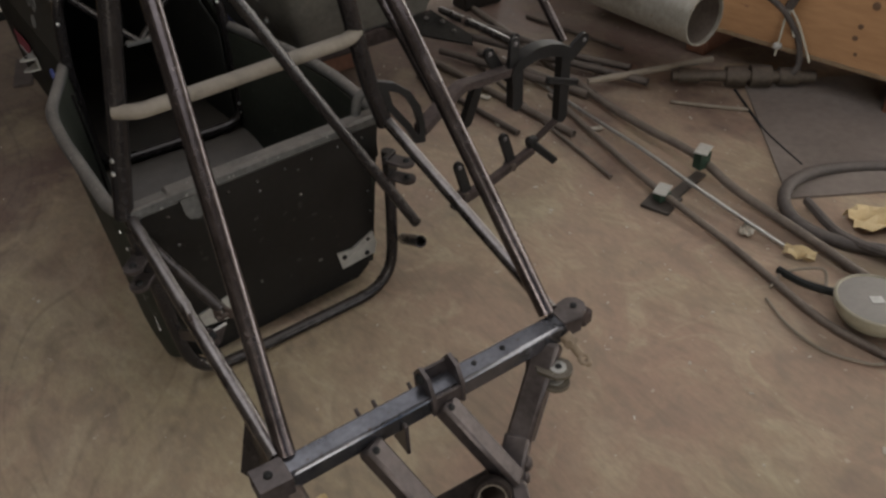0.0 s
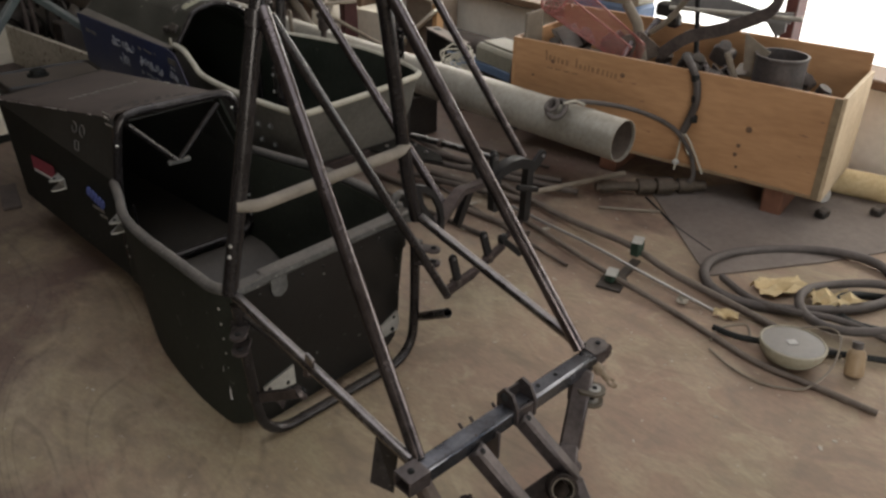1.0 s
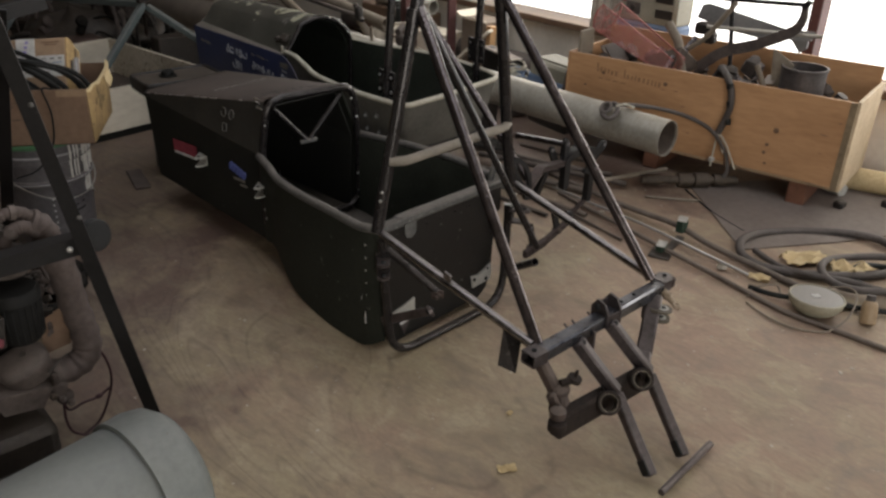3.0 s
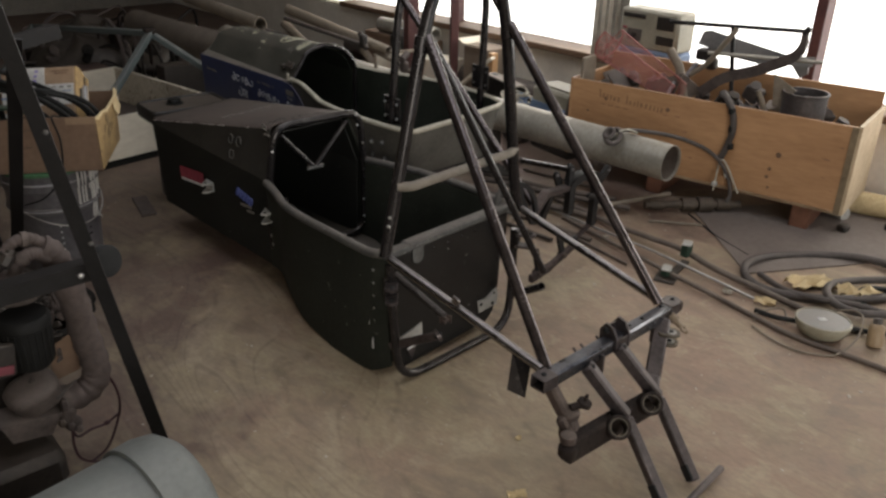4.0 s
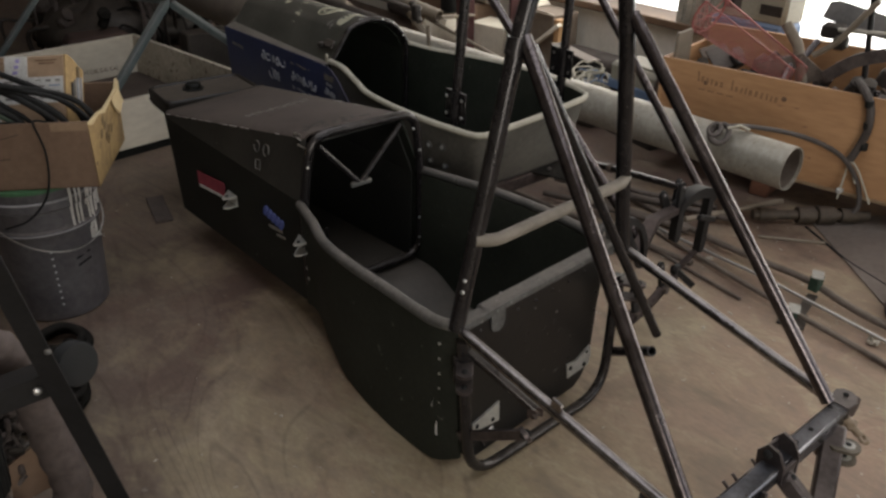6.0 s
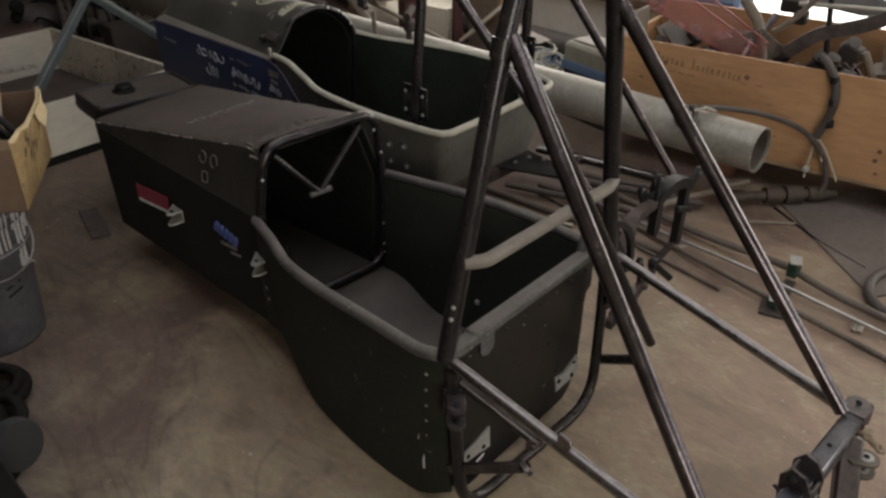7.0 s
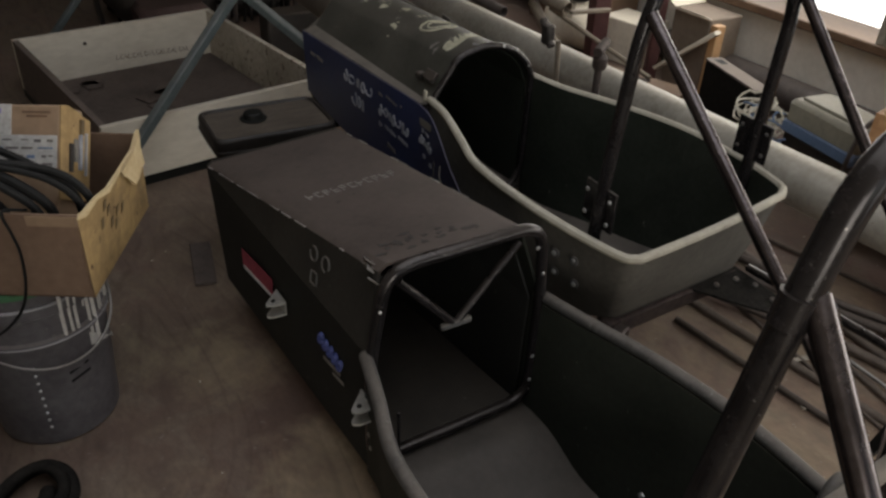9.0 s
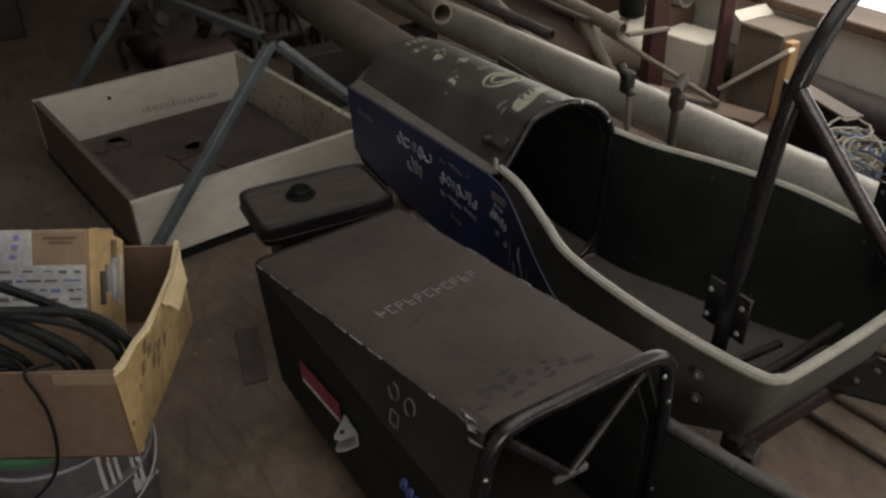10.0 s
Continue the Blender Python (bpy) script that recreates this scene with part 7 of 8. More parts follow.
single("scrap_sheet", Shape().prism([crate_at(0.316, 0.15, 0.594), crate_at(0.300, 0.15, 0.440), crate_at(0.278, 0.15, 0.440), crate_at(0.238, 0.16, 0.536)], KN * 0.004), galv_dusty, "pale triangular folded sheet offcut in the crate", "sheet")
single("scrap_horn", Shape().tube([crate_at(0.712, 0.22, 0.615), crate_at(0.66, 0.20, 0.55), crate_at(0.62, 0.17, 0.42)], 0.02, 0.02, 12, radii=None), galv_dusty, "pale dented tube end sticking out of the scrap", "tube")
single("grey_panel", Shape().box(crate_at(0.985, 0.10, 0.338), (0.13, 0.014, 0.44), 0.004, Matrix((KN, KD, UP)).transposed()), galv_dusty, "dusty grey panel standing in the end of the crate", "panel")
single("scrap_heap", Shape().box(crate_at(0.5, 0.2, 0.205), (0.30, 1.05, 0.17), 0.03, Matrix((KN, KD, UP)).transposed()), oily, "dark heap of oily parts filling the crate", "scrap", kind="stuff")
single("white_rod", Shape().tube([crate_at(0.300, 0.12, 0.40), crate_at(0.350, 0.12, 0.520)], 0.0115), galv_dusty, "pale rod leaning in the crate", "rod")
single("wiring_loom", Shape().sag([crate_at(0.45, 0.06, 0.50), crate_at(0.415, 0.0, 0.486), crate_at(0.388, -0.016, 0.44), crate_at(0.378, -0.018, 0.37), crate_at(0.388, -0.018, 0.30), crate_at(0.402, -0.02, 0.245)], 0.014, 8), hose_grey, "taped grey wiring loom hanging over the crate", "wiring")
for k in range(3):
    z = 0.45 - 0.075 * k
    c = crate_at(0.392 - 0.014 * math.sin(k * 0.9), -0.0165, z)
    single("tape_band", Shape().lathe([(0.0142, -0.012), (0.0151, -0.010), (0.0151, 0.010), (0.0142, 0.012)], c, axis_turn((KD.x * 0.1, KD.y * 0.1, 1)), 12), rubber, "black tape wound round the loom", "tape", "tape on the loom")
for a, b in ((0.005, 0.10), (-0.08, 0.11), (-0.03, 0.17)):
    single("loose_wire", Shape().sag([crate_at(0.402, -0.02, 0.25), crate_at(0.40 + a * 0.4, -0.03, 0.21), crate_at(0.40 + a, -0.035, b)], 0.0035, 6), rim_cream, "pale loose wire end", "wire", "loose wires")
single("plug", Shape().box(crate_at(0.405, -0.032, 0.13), (0.02, 0.02, 0.018), 0.003), label_white, "small white connector plug", "plug")
single("earth_cable", Shape().sag([(1.70, 1.715, 0.352), (1.78, 1.64, 0.355), (1.90, 1.52, 0.330), (2.0, 1.42, 0.27), (2.05, 1.36, 0.18), (2.06, 1.335, 0.10), (2.05, 1.34, 0.06)], 0.0088, 8), hose_grey, "thick grey cable from the pipe to the floor", "cable")
et = axis_turn((-0.48, -0.15, 0.86))
single("cable_eye", Shape().tube([Vector((1.672, 1.695, 0.338)) + et @ Vector((0.030 * math.cos(a), 0.042 * math.sin(a), 0.004 * math.sin(2 * a))) for a in [2 * math.pi * i / 20 for i in range(20)]], 0.0105, 0, 10, loop=True), hose_grey, "ring of cable resting on the pipe", "cable")
single("cable_eye", Shape().tube([Vector((1.668, 1.712, 0.340)) + et @ Vector((0.019 * math.cos(a), 0.028 * math.sin(a), 0.012)) for a in [2 * math.pi * i / 20 for i in range(20)]], 0.008, 0, 10, loop=True), hose_grey, "smaller ring of cable resting on the pipe", "cable")
single("cable_tie", Shape().sag([(1.675, 1.67, 0.365), (1.70, 1.65, 0.372), (1.735, 1.66, 0.362), (1.75, 1.63, 0.352)], 0.005, 6), rim_cream, "frayed pale tape on the cable", "tape")

# long pipe
pipe = thing("steel_pipe", (1.68, 2.8, 0.0), "long galvanised steel pipe lying on timber bearers", "pipe")
PA, PZ = Vector((1.765, 1.462, 0.262)), Vector((1.60, 4.95, 0.275))
part("pipe_wall", Shape().rings([[c + (Vector((1, 0.045, 0)) * math.cos(a) + UP * math.sin(a)) * r for a in [2 * math.pi * j / 40 for j in range(40)]] for c, r in ((PZ, 0.076), (PA.lerp(PZ, 0.6), 0.076), (PA.lerp(PZ, 0.3), 0.076), (PA, 0.076), (PA + Vector((0.0001, 0, 0)), 0.0715), (PA.lerp(PZ, 0.3), 0.0715))], caps=False), galv, pipe)
# added sleeve: the dark of the pipe's mouth is put into its colour
part("pipe_lining", Shape().rings([[c + (Vector((1, 0.045, 0)) * math.cos(a) + UP * math.sin(a)) * 0.0708 for a in [2 * math.pi * j / 40 for j in range(40)]] for c in (PA.lerp(PZ, 0.003), PA.lerp(PZ, 0.35))], caps=False), rod_dusty, pipe, "brown sleeve added inside the pipe to darken its mouth")
for s in (0.30, 0.60, 0.92):
    p = PA.lerp(PZ, s)
    part("bearer", Shape().box((p.x, p.y, 0.093), (0.17, 0.09, 0.186), 0.006), oily, pipe)
single("short_pipe", Shape().tube([(1.12, 3.60, 0.585), (1.32, 4.9, 0.56)], 0.036, hollow=True, seg=24), galv_dusty, "pale pipe with an open end on the pile", "pipe")

# rods and tubes on the floor
def rod(name, pts, r, mat, label, cat="rod", bend=0.0, hollow=False):
    return single(name, Shape().tube(pts, r, bend, 10, hollow), mat, label, cat, "rods on the floor")


rod("steel_bar", [(1.66, 2.45, 0.012), (1.60, 1.95, 0.012), (1.515, 1.48, 0.03), (1.508, 1.20, 0.046), (1.477, 1.05, 0.03), (1.48, 0.846, 0.018), (1.469, 0.693, 0.012), (1.458, 0.59, 0.012), (1.48, 0.50, 0.012)], 0.0115, rod_dusty, "long dark tube on the floor", "tube", 0.2)
rod("bright_rod", [(1.50, 2.05, 0.008), (1.455, 1.60, 0.02), (1.425, 1.30, 0.036), (1.405, 1.10, 0.034), (1.420, 0.85, 0.008)], 0.0055, bright_rod, "thin bright steel rod on the floor", "rod", 0.2)
rod("thin_rod", [(1.46, 1.75, 0.008), (1.335, 1.22, 0.030), (1.330, 1.08, 0.02), (1.324, 0.906, 0.009), (1.299, 0.77, 0.009), (1.276, 0.635, 0.009), (1.300, 0.494, 0.009), (1.315, 0.34, 0.009)], 0.0085, rod_dusty, "thin rusty rod on the floor", "rod", 0.2)
rod("thin_rod", [(1.42, 2.15, 0.007), (1.33, 1.55, 0.007), (1.30, 1.30, 0.007)], 0.006, rod_dusty, "thin rusty rod on the floor")
rod("thin_rod", [(1.78, 2.28, 0.008), (1.86, 1.86, 0.008)], 0.007, rod_dusty, "thin rusty rod on the floor")
rod("long_tube", [(1.44, 2.22, 0.05), (1.72, 1.60, 0.03)], 0.013, rod_dark, "dusty dark tube lying across the rods", "tube", 0, True)
rod("long_tube", [(1.34, 2.18, 0.03), (1.48, 1.78, 0.03)], 0.012, rod_dark, "dusty dark tube lying across the rods", "tube", 0, True)
rod("pale_pole", [(1.57, 1.705, 0.035), (1.95, 1.56, 0.055)], 0.011, galv_dusty, "pale bent pole lying on the rods", "pole")
rod("bent_strip", [(1.72, 1.50, 0.006), (1.80, 1.40, 0.006), (1.86, 1.33, 0.006)], 0.006, galv_dusty, "thin pale strip on the floor", "strip")
rod("rusty_tube", [(1.555, 2.46, 0.015), (1.675, 1.76, 0.030)], 0.014, rod_dark, "rusty dark tube lying across the rods", "tube", 0, True)
rod("rusty_tube", [(1.455, 2.12, 0.014), (1.535, 1.66, 0.020)], 0.013, rod_dusty, "dusty tube lying along the rods", "tube", 0, True)
rod("rusty_tube", [(1.60, 1.95, 0.045), (1.72, 1.68, 0.048)], 0.012, rod_dark, "rusty dark tube lying across the rods", "tube", 0, True)
rod("rusty_tube", [(1.28, 2.30, 0.012), (1.36, 1.52, 0.012)], 0.011, rod_dusty, "dusty tube lying along the rods", "tube", 0, True)
rod("rusty_tube", [(1.20, 2.10, 0.010), (1.24, 1.62, 0.010)], 0.009, rod_dark, "rusty thin tube on the floor", "tube")
for a, b in (((1.335, 1.828), (1.405, 1.812)), ((1.284, 1.885), (1.296, 1.840)), ((1.22, 1.70), (1.245, 1.69)), ((1.42, 1.52), (1.45, 1.50))):
    single("pale_strip", Shape().bar((a[0], a[1], 0.006), (b[0], b[1], 0.010), 0.016, 0.006, 0.002), debris_mat, "pale strip of litter on the floor", "strip", "litter by the rods")
axle = thing("drive_shaft", (1.97, 1.44, 0.0), "tarnished greasy drive shaft on the floor", "shaft")
AX0, AX1 = Vector((1.80, 1.58, 0.036)), Vector((2.13, 1.318, 0.036))
part("shaft", Shape().tube([AX0, AX1], 0.018), brass, axle)
for s, r in ((0.12, 0.024), (0.45, 0.030), (0.62, 0.034), (0.82, 0.027)):
    p = AX0.lerp(AX1, s)
    part("collar", Shape().tube([p - (AX1 - AX0).normalized() * 0.03, p + (AX1 - AX0).normalized() * 0.03], r), brass, axle)
clampset = thing("pipe_clamp", (1.40, 1.15, 0.0), "green-painted steel clamp bracket on the floor", "clamp")
part("base", Shape().box((1.325, 1.142, 0.005), (0.085, 0.075, 0.009), 0.002, Matrix.Rotation(radians(20), 3, "Z")).bar((1.31, 1.13, 0.006), (1.50, 1.175, 0.006), 0.03, 0.008, 0.002), oily, clampset)
for c in ((1.325, 1.145, 0.026), (1.485, 1.170, 0.058)):
    part("jaw", Shape().box(c, (0.035, 0.03, 0.026 if c[2] < 0.05 else 0.05), 0.003), clamp_green, clampset)
    part("jaw_plate", Shape().box((c[0], c[1], c[2] + (0.016 if c[2] < 0.05 else 0.028)), (0.052, 0.034, 0.004), 0.001, Matrix.Rotation(radians(25), 3, "Z")), plate_alu, clampset)
single("floor_sheet", Shape().prism([(1.588, 0.972, 0.001), (1.99, 1.46, 0.001), (2.60, 1.10, 0.001), (2.70, 0.42, 0.001), (1.945, 0.772, 0.001)], (0, 0, 0.005)), mat_sheet, "thin grey board lying on the floor", "board")
single("floor_gap", Shape().tube([(1.93, 1.44, 0.004), (1.80, 1.22, 0.004), (1.74, 1.05, 0.004)], 0.004, 0.05, 6), hole_black, "dark thin strip on the floor", "strip")

# rings of hose
def ring(name, cx, cy, rx, ry, rot, r, mat, label, wob=0.03, z=0.0):
    pts = []
    for i in range(36):
        a = 2 * math.pi * i / 36
        k = 1 + wob * math.sin(2 * a + 0.6)
        x, y = rx * k * math.cos(a), ry * k * math.sin(a)
        pts.append((cx + x * math.cos(rot) - y * math.sin(rot), cy + x * math.sin(rot) + y * math.cos(rot), z + r + 0.006 * math.sin(3 * a)))
    return single(name, Shape().tube(pts, r, 0, 12, loop=True), mat, label, "hose", "hoses on the floor")


ring("hose_ring", 1.78, 0.765, 0.295, 0.195, radians(-40), 0.0155, hose_grey, "large ring of dusty grey hose on the floor")
ring("hose_ring", 1.73, 0.555, 0.185, 0.135, radians(-35), 0.0135, hose_grey, "smaller ring of dusty grey hose on the floor", z=0.02)
ring("hose_ring", 1.79, 0.48, 0.16, 0.11, radians(-60), 0.012, rubber, "thin ring of black hose on the floor", z=0.0)
single("hose", Shape().sag([(1.60, 0.93, 0.016), (1.545, 0.80, 0.02), (1.555, 0.68, 0.03), (1.60, 0.58, 0.035), (1.62, 0.44, 0.03), (1.60, 0.25, 0.02)], 0.011, 8), hose_grey, "dusty grey hose on the floor", "hose", "hoses on the floor")
single("hose", Shape().sag([(1.335, 0.80, 0.014), (1.345, 0.72, 0.016), (1.42, 0.60, 0.016), (1.48, 0.50, 0.016), (1.56, 0.38, 0.016)], 0.009, 8), rubber, "black hose under the lamp glass", "hose", "hoses on the floor")
single("thin_wire", Shape().sag([(1.282, 0.775, 0.006), (1.339, 0.786, 0.012), (1.404, 0.745, 0.02), (1.398, 0.721, 0.006), (1.36, 0.70, 0.006)], 0.0035, 6), galv_dusty, "thin pale wire bent over the floor", "wire")
single("thin_wire", Shape().sag([(1.247, 0.757, 0.005), (1.217, 0.678, 0.005), (1.213, 0.60, 0.005), (1.243, 0.537, 0.005), (1.282, 0.498, 0.010), (1.376, 0.486, 0.03), (1.487, 0.515, 0.05), (1.521, 0.559, 0.05), (1.50, 0.62, 0.03), (1.44, 0.66, 0.02)], 0.0032, 6), galv_dusty, "thin pale wire looping over the floor", "wire")
lamp = thing("lamp_glass", (1.355, 0.585, 0.0), "round frosted lamp glass with yellowed rim on the hoses", "lamp glass")
lt = axis_turn((0.04, 0.02, 1))
LC = Vector((1.366, 0.590, 0.004))
part("rim", Shape().lathe([(0.045, 0.0), (0.066, 0.012), (0.080, 0.032), (0.085, 0.050), (0.085, 0.056), (0.081, 0.058), (0.078, 0.054)], LC, lt, 36), lens_rim, lamp, "yellowed outer bowl")
part("glass", Shape().lathe([(0.0785, 0.0545), (0.060, 0.0555), (0.03, 0.056), (1e-4, 0.056), (0.02, 0.03), (0.074, 0.048)], LC, lt, 36), lens_glass, lamp, "frosted grey glass disc")
part("price_label", Shape().box(LC + lt @ Vector((0.004, 0.004, 0.0572)), (0.026, 0.022, 0.001), 0.0003, lt @ Matrix.Rotation(0.5, 3, "Z")), label_white, lamp, "small white paper label")
bottle = thing("plastic_bottle", (1.44, 0.45, 0.0), "small amber plastic bottle on the floor", "bottle")
bt = axis_turn((0.25, 0.2, 1))
part("bottle_body", Shape().lathe([(0.001, 0), (0.020, 0.0), (0.024, 0.004), (0.024, 0.055), (0.020, 0.068), (0.012, 0.074), (0.001, 0.074)], (1.425, 0.445, 0.006), bt, 18), amber, bottle)
part("cap", Shape().lathe([(0.012, 0.072), (0.014, 0.072), (0.014, 0.090), (0.001, 0.092)], (1.425, 0.445, 0.006), bt, 14), hose_grey, bottle)


def crumple(name, cx, cy, sx, sy, rot, mat, label, cat, seed, h=0.03, z=0.004):
    random.seed(seed)
    n = 7
    grid = [[Vector(((i / (n - 1) - 0.5) * sx * random.uniform(0.95, 1.05), (j / (n - 1) - 0.5) * sy * random.uniform(0.92, 1.08), random.uniform(0, h))) for j in range(n)] for i in range(n)]
    m = Matrix.Rotation(rot, 3, "Z")
    pts = [m @ p + Vector((cx, cy, z)) for row in grid for p in row]
    faces = [(i * n + j, i * n + j + 1, (i + 1) * n + j + 1, (i + 1) * n + j) for i in range(n - 1) for j in range(n - 1)]
    low = [p - Vector((0, 0, 0.0015)) for p in pts]
    k = len(pts)
    faces += [tuple(reversed([a + k for a in f])) for f in faces]
    edge = [i * n for i in range(n)] + [(n - 1) * n + j for j in range(1, n)] + [i * n + n - 1 for i in range(n - 2, -1, -1)] + [j for j in range(n - 2, 0, -1)]
    faces += [(a, b, b + k, a + k) for a, b in zip(edge, edge[1:] + edge[:1])]
    return single(name, Shape().add(pts + low, faces), mat, label, cat)


crumple("paper_scrap", 1.69, 0.775, 0.17, 0.085, -0.5, paper_tan, "crumpled tan paper on the floor", "paper", 1)
crumple("paper_scrap", 1.715, 0.63, 0.13, 0.09, -0.6, paper_tan, "crumpled tan paper inside the hose ring", "paper", 2, 0.05)
crumple("paper_scrap", 1.42, 0.81, 0.07, 0.03, -1.2, paper_tan, "crumpled scrap of tan paper on the floor", "paper", 3, 0.022)
crumple("paper_scrap", 1.40, 0.94, 0.045, 0.03, 0.3, debris_mat, "grey scrap of paper on the floor", "paper", 4, 0.015)
crumple("dry_leaf", 0.088, 0.708, 0.045, 0.022, -0.6, leaf_dry, "dry curled leaf on the floor", "leaf", 5, 0.008)
crumple("dry_leaf", 0.242, 0.85, 0.016, 0.012, 0.2, leaf_dry, "dry curled leaf on the floor", "leaf", 6, 0.005)
crumple("paper_scrap", -0.345, 2.245, 0.04, 0.03, 0.4, label_white, "torn white paper scrap on the floor", "paper", 7, 0.01)
crumple("paper_scrap", -0.395, 2.13, 0.025, 0.02, 0.4, label_white, "torn white paper scrap on the floor", "paper", 8, 0.01)
for x, y, r in ((2.55, 0.93, 0.05), (2.60, 0.80, 0.04)):
    single("yellow_roll", Shape().tube([(x - 0.02, y + 0.10, r), (x + 0.04, y - 0.11, r)], r, seg=20), paper_tan, "yellowed paper roll lying by the wall", "roll", "rolls by the wall")
single("bottle_clear", Shape().lathe([(0.001, 0), (0.028, 0.003), (0.028, 0.09), (0.011, 0.12), (0.011, 0.135), (0.001, 0.136)], (2.40, 0.97, 0.03), axis_turn((0.3, 1, 0)), 16), label_white, "pale plastic bottle lying by the crate", "bottle")
single("scrap_lump", Shape().box((2.275, 0.925, 0.018), (0.05, 0.04, 0.035), 0.01), oily, "small dark metal lump on the floor", "scrap")
single("scrap_lump", Shape().box((2.45, 0.80, 0.018), (0.06, 0.04, 0.035), 0.01), oily, "small dark metal lump on the floor", "scrap")

# grit on the floor
random.seed(33)
grit = Shape()
for i in range(420):
    x, y = (random.uniform(-0.6, 1.2), random.uniform(0.1, 3.2)) if i % 3 == 0 else (random.gauss(1.5, 0.4), random.gauss(1.25, 0.55))
    if 0.05 < x < 0.7 and 1.2 < y < 2.75 or x > 2.6:
        continue
    s = random.uniform(0.0012, 0.0036) * (1 if i % 14 else 2.0)
    grit.box((x, y, s * 0.2), (s * random.uniform(0.8, 3), s * random.uniform(0.7, 1.6), s * 0.4), s * 0.1, Matrix.Rotation(random.uniform(0, 3), 3, "Z"))
single("grit", grit, debris_mat, "pale grit and wood chips scattered on the floor", "grit", kind="stuff")

# ---- fuel tank, tray and the pile behind ----
tank = thing("fuel_tank", (0.37, 2.965, 0.0), "flat black fuel tank with a round filler cap", "fuel tank")
TC = Vector((0.376, 2.968, 0.0))
tm = Matrix.Rotation(radians(-3), 3, "Z")


def tank_ring(hx, hy, z, n=28):
    out = []
    for i in range(n):
        a = 2 * math.pi * i / n
        c, s = math.cos(a), math.sin(a)
        out.append(TC + tm @ Vector(((hx + 0.008) * math.copysign(abs(c) ** 0.22, c), hy * math.copysign(abs(s) ** 0.22, s), z)))
    return out


part("tank_shell", Shape().rings([tank_ring(0.10, 0.065, 0.0), tank_ring(0.11, 0.075, 0.02), tank_ring(0.11, 0.072, 0.34), tank_ring(0.150, 0.098, 0.360), tank_ring(0.160, 0.107, 0.366), tank_ring(0.164, 0.110, 0.376), tank_ring(0.164, 0.110, 0.410), tank_ring(0.162, 0.108, 0.4175), tank_ring(0.159, 0.105, 0.4205), tank_ring(0.154, 0.100, 0.4205), tank_ring(0.151, 0.097, 0.417), tank_ring(0.150, 0.096, 0.412)]), tank_black, tank)
part("tank_top", Shape().rings([tank_ring(0.1515, 0.0975, 0.409), tank_ring(0.1505, 0.0965, 0.4135), tank_ring(0.02, 0.015, 0.4145)]), tank_dust, tank, "streaked dusty black top plate")
part("weld_seam", Shape().tube(tank_ring(0.1645, 0.1105, 0.384, 40), 0.0022, 0, 6, loop=True), tank_black, tank)
part("filler_cap", Shape().lathe([(0.036, 0), (0.038, 0.003), (0.027, 0.005), (0.026, 0.018), (0.023, 0.021), (1e-4, 0.021)], TC + tm @ Vector((-0.033, 0.016, 0.4145)), None, 20), rubber, tank)
single("floor_plate", Shape().box((0.145, 2.96, 0.006), (0.06, 0.22, 0.011), 0.003, Matrix.Rotation(radians(-12), 3, "Z")), cast_iron, "rusty dark steel plate on the floor by the tank", "plate")

tray = thing("wooden_tray", (0.38, 4.05, 0.0), "shallow tray of pale painted boards on the floor", "tray")
TX, TY = Vector((0.9905, 0.1375, 0)), Vector((-0.1375, 0.9905, 0))
T0 = Vector((0.012, 3.505, 0.0))
TL, TD, TH = 0.84, 1.02, 0.203


def board(a, b, n, h=TH, t=0.022, z=0.034):
    return Shape().rings([[p + UP * z, p + UP * (z + h), p + UP * (z + h) + n * t, p + UP * z + n * t] for p in (a, b)])


part("board", board(T0, T0 + TX * TL, TY), wood_pale, tray)
part("board", board(T0 + TY * TD, T0 + TX * TL + TY * TD, -TY), wood_pale, tray)
part("board", board(T0 + TY * 0.022, T0 + TY * (TD - 0.022), TX), tray_side, tray, "bare brown board")
part("board", board(T0 + TX * TL + TY * 0.022, T0 + TX * TL + TY * (TD - 0.022), -TX), spotted_board, tray, "pale board spotted with brown dirt")
part("tray_floor", Shape().rings([[p + UP * 0.035, p + UP * 0.042, p + TY * (TD - 0.05) + UP * 0.042, p + TY * (TD - 0.05) + UP * 0.035] for p in (T0 + TX * 0.024 + TY * 0.024, T0 + TX * (TL - 0.024) + TY * 0.024)]), tray_dirt, tray, "dirty dark tray bottom")
# dark band round the foot of the boards
part("rubber_skirt", Shape().rings([[p, p + UP * 0.034, p + TY * TD + UP * 0.034, p + TY * TD] for p in (T0, T0 + TX * TL)]), rubber, tray)
random.seed(31)
for i in range(19):
    p = T0 + TY * (TD - 0.0228) + TX * (0.395 + 0.0175 * i) + UP * (0.096 - 0.0008 * i)
    lean_x = random.uniform(-0.003, 0.003)
    if i % 3 == 0:
        pts = [(-0.005, 0.011), (-0.006 + lean_x, -0.010), (0.005, -0.008)]
    elif i % 3 == 1:
        pts = [(0.006, 0.008), (-0.004, 0.010), (-0.006, -0.004), (0.001, -0.011), (0.006, -0.003)]
    else:
        pts = [(-0.006, -0.009), (lean_x, 0.010), (0.005, -0.009), (0.003, 0.0), (-0.003, 0.0)]
    part("lettering", Shape().tube([p + TX * a + UP * b for a, b in pts], random.uniform(0.0011, 0.0019), 0, 5), ink_brown, tray)
studs("screw", [T0 + TX * 0.03 + UP * 0.20 + TY * (TD - 0.0222), T0 + TX * 0.028 + UP * 0.06 + TY * (TD - 0.0222), T0 + TX * 0.27 + UP * 0.18 + TY * (TD - 0.0222)], -TY, 0.008, oily, tray)
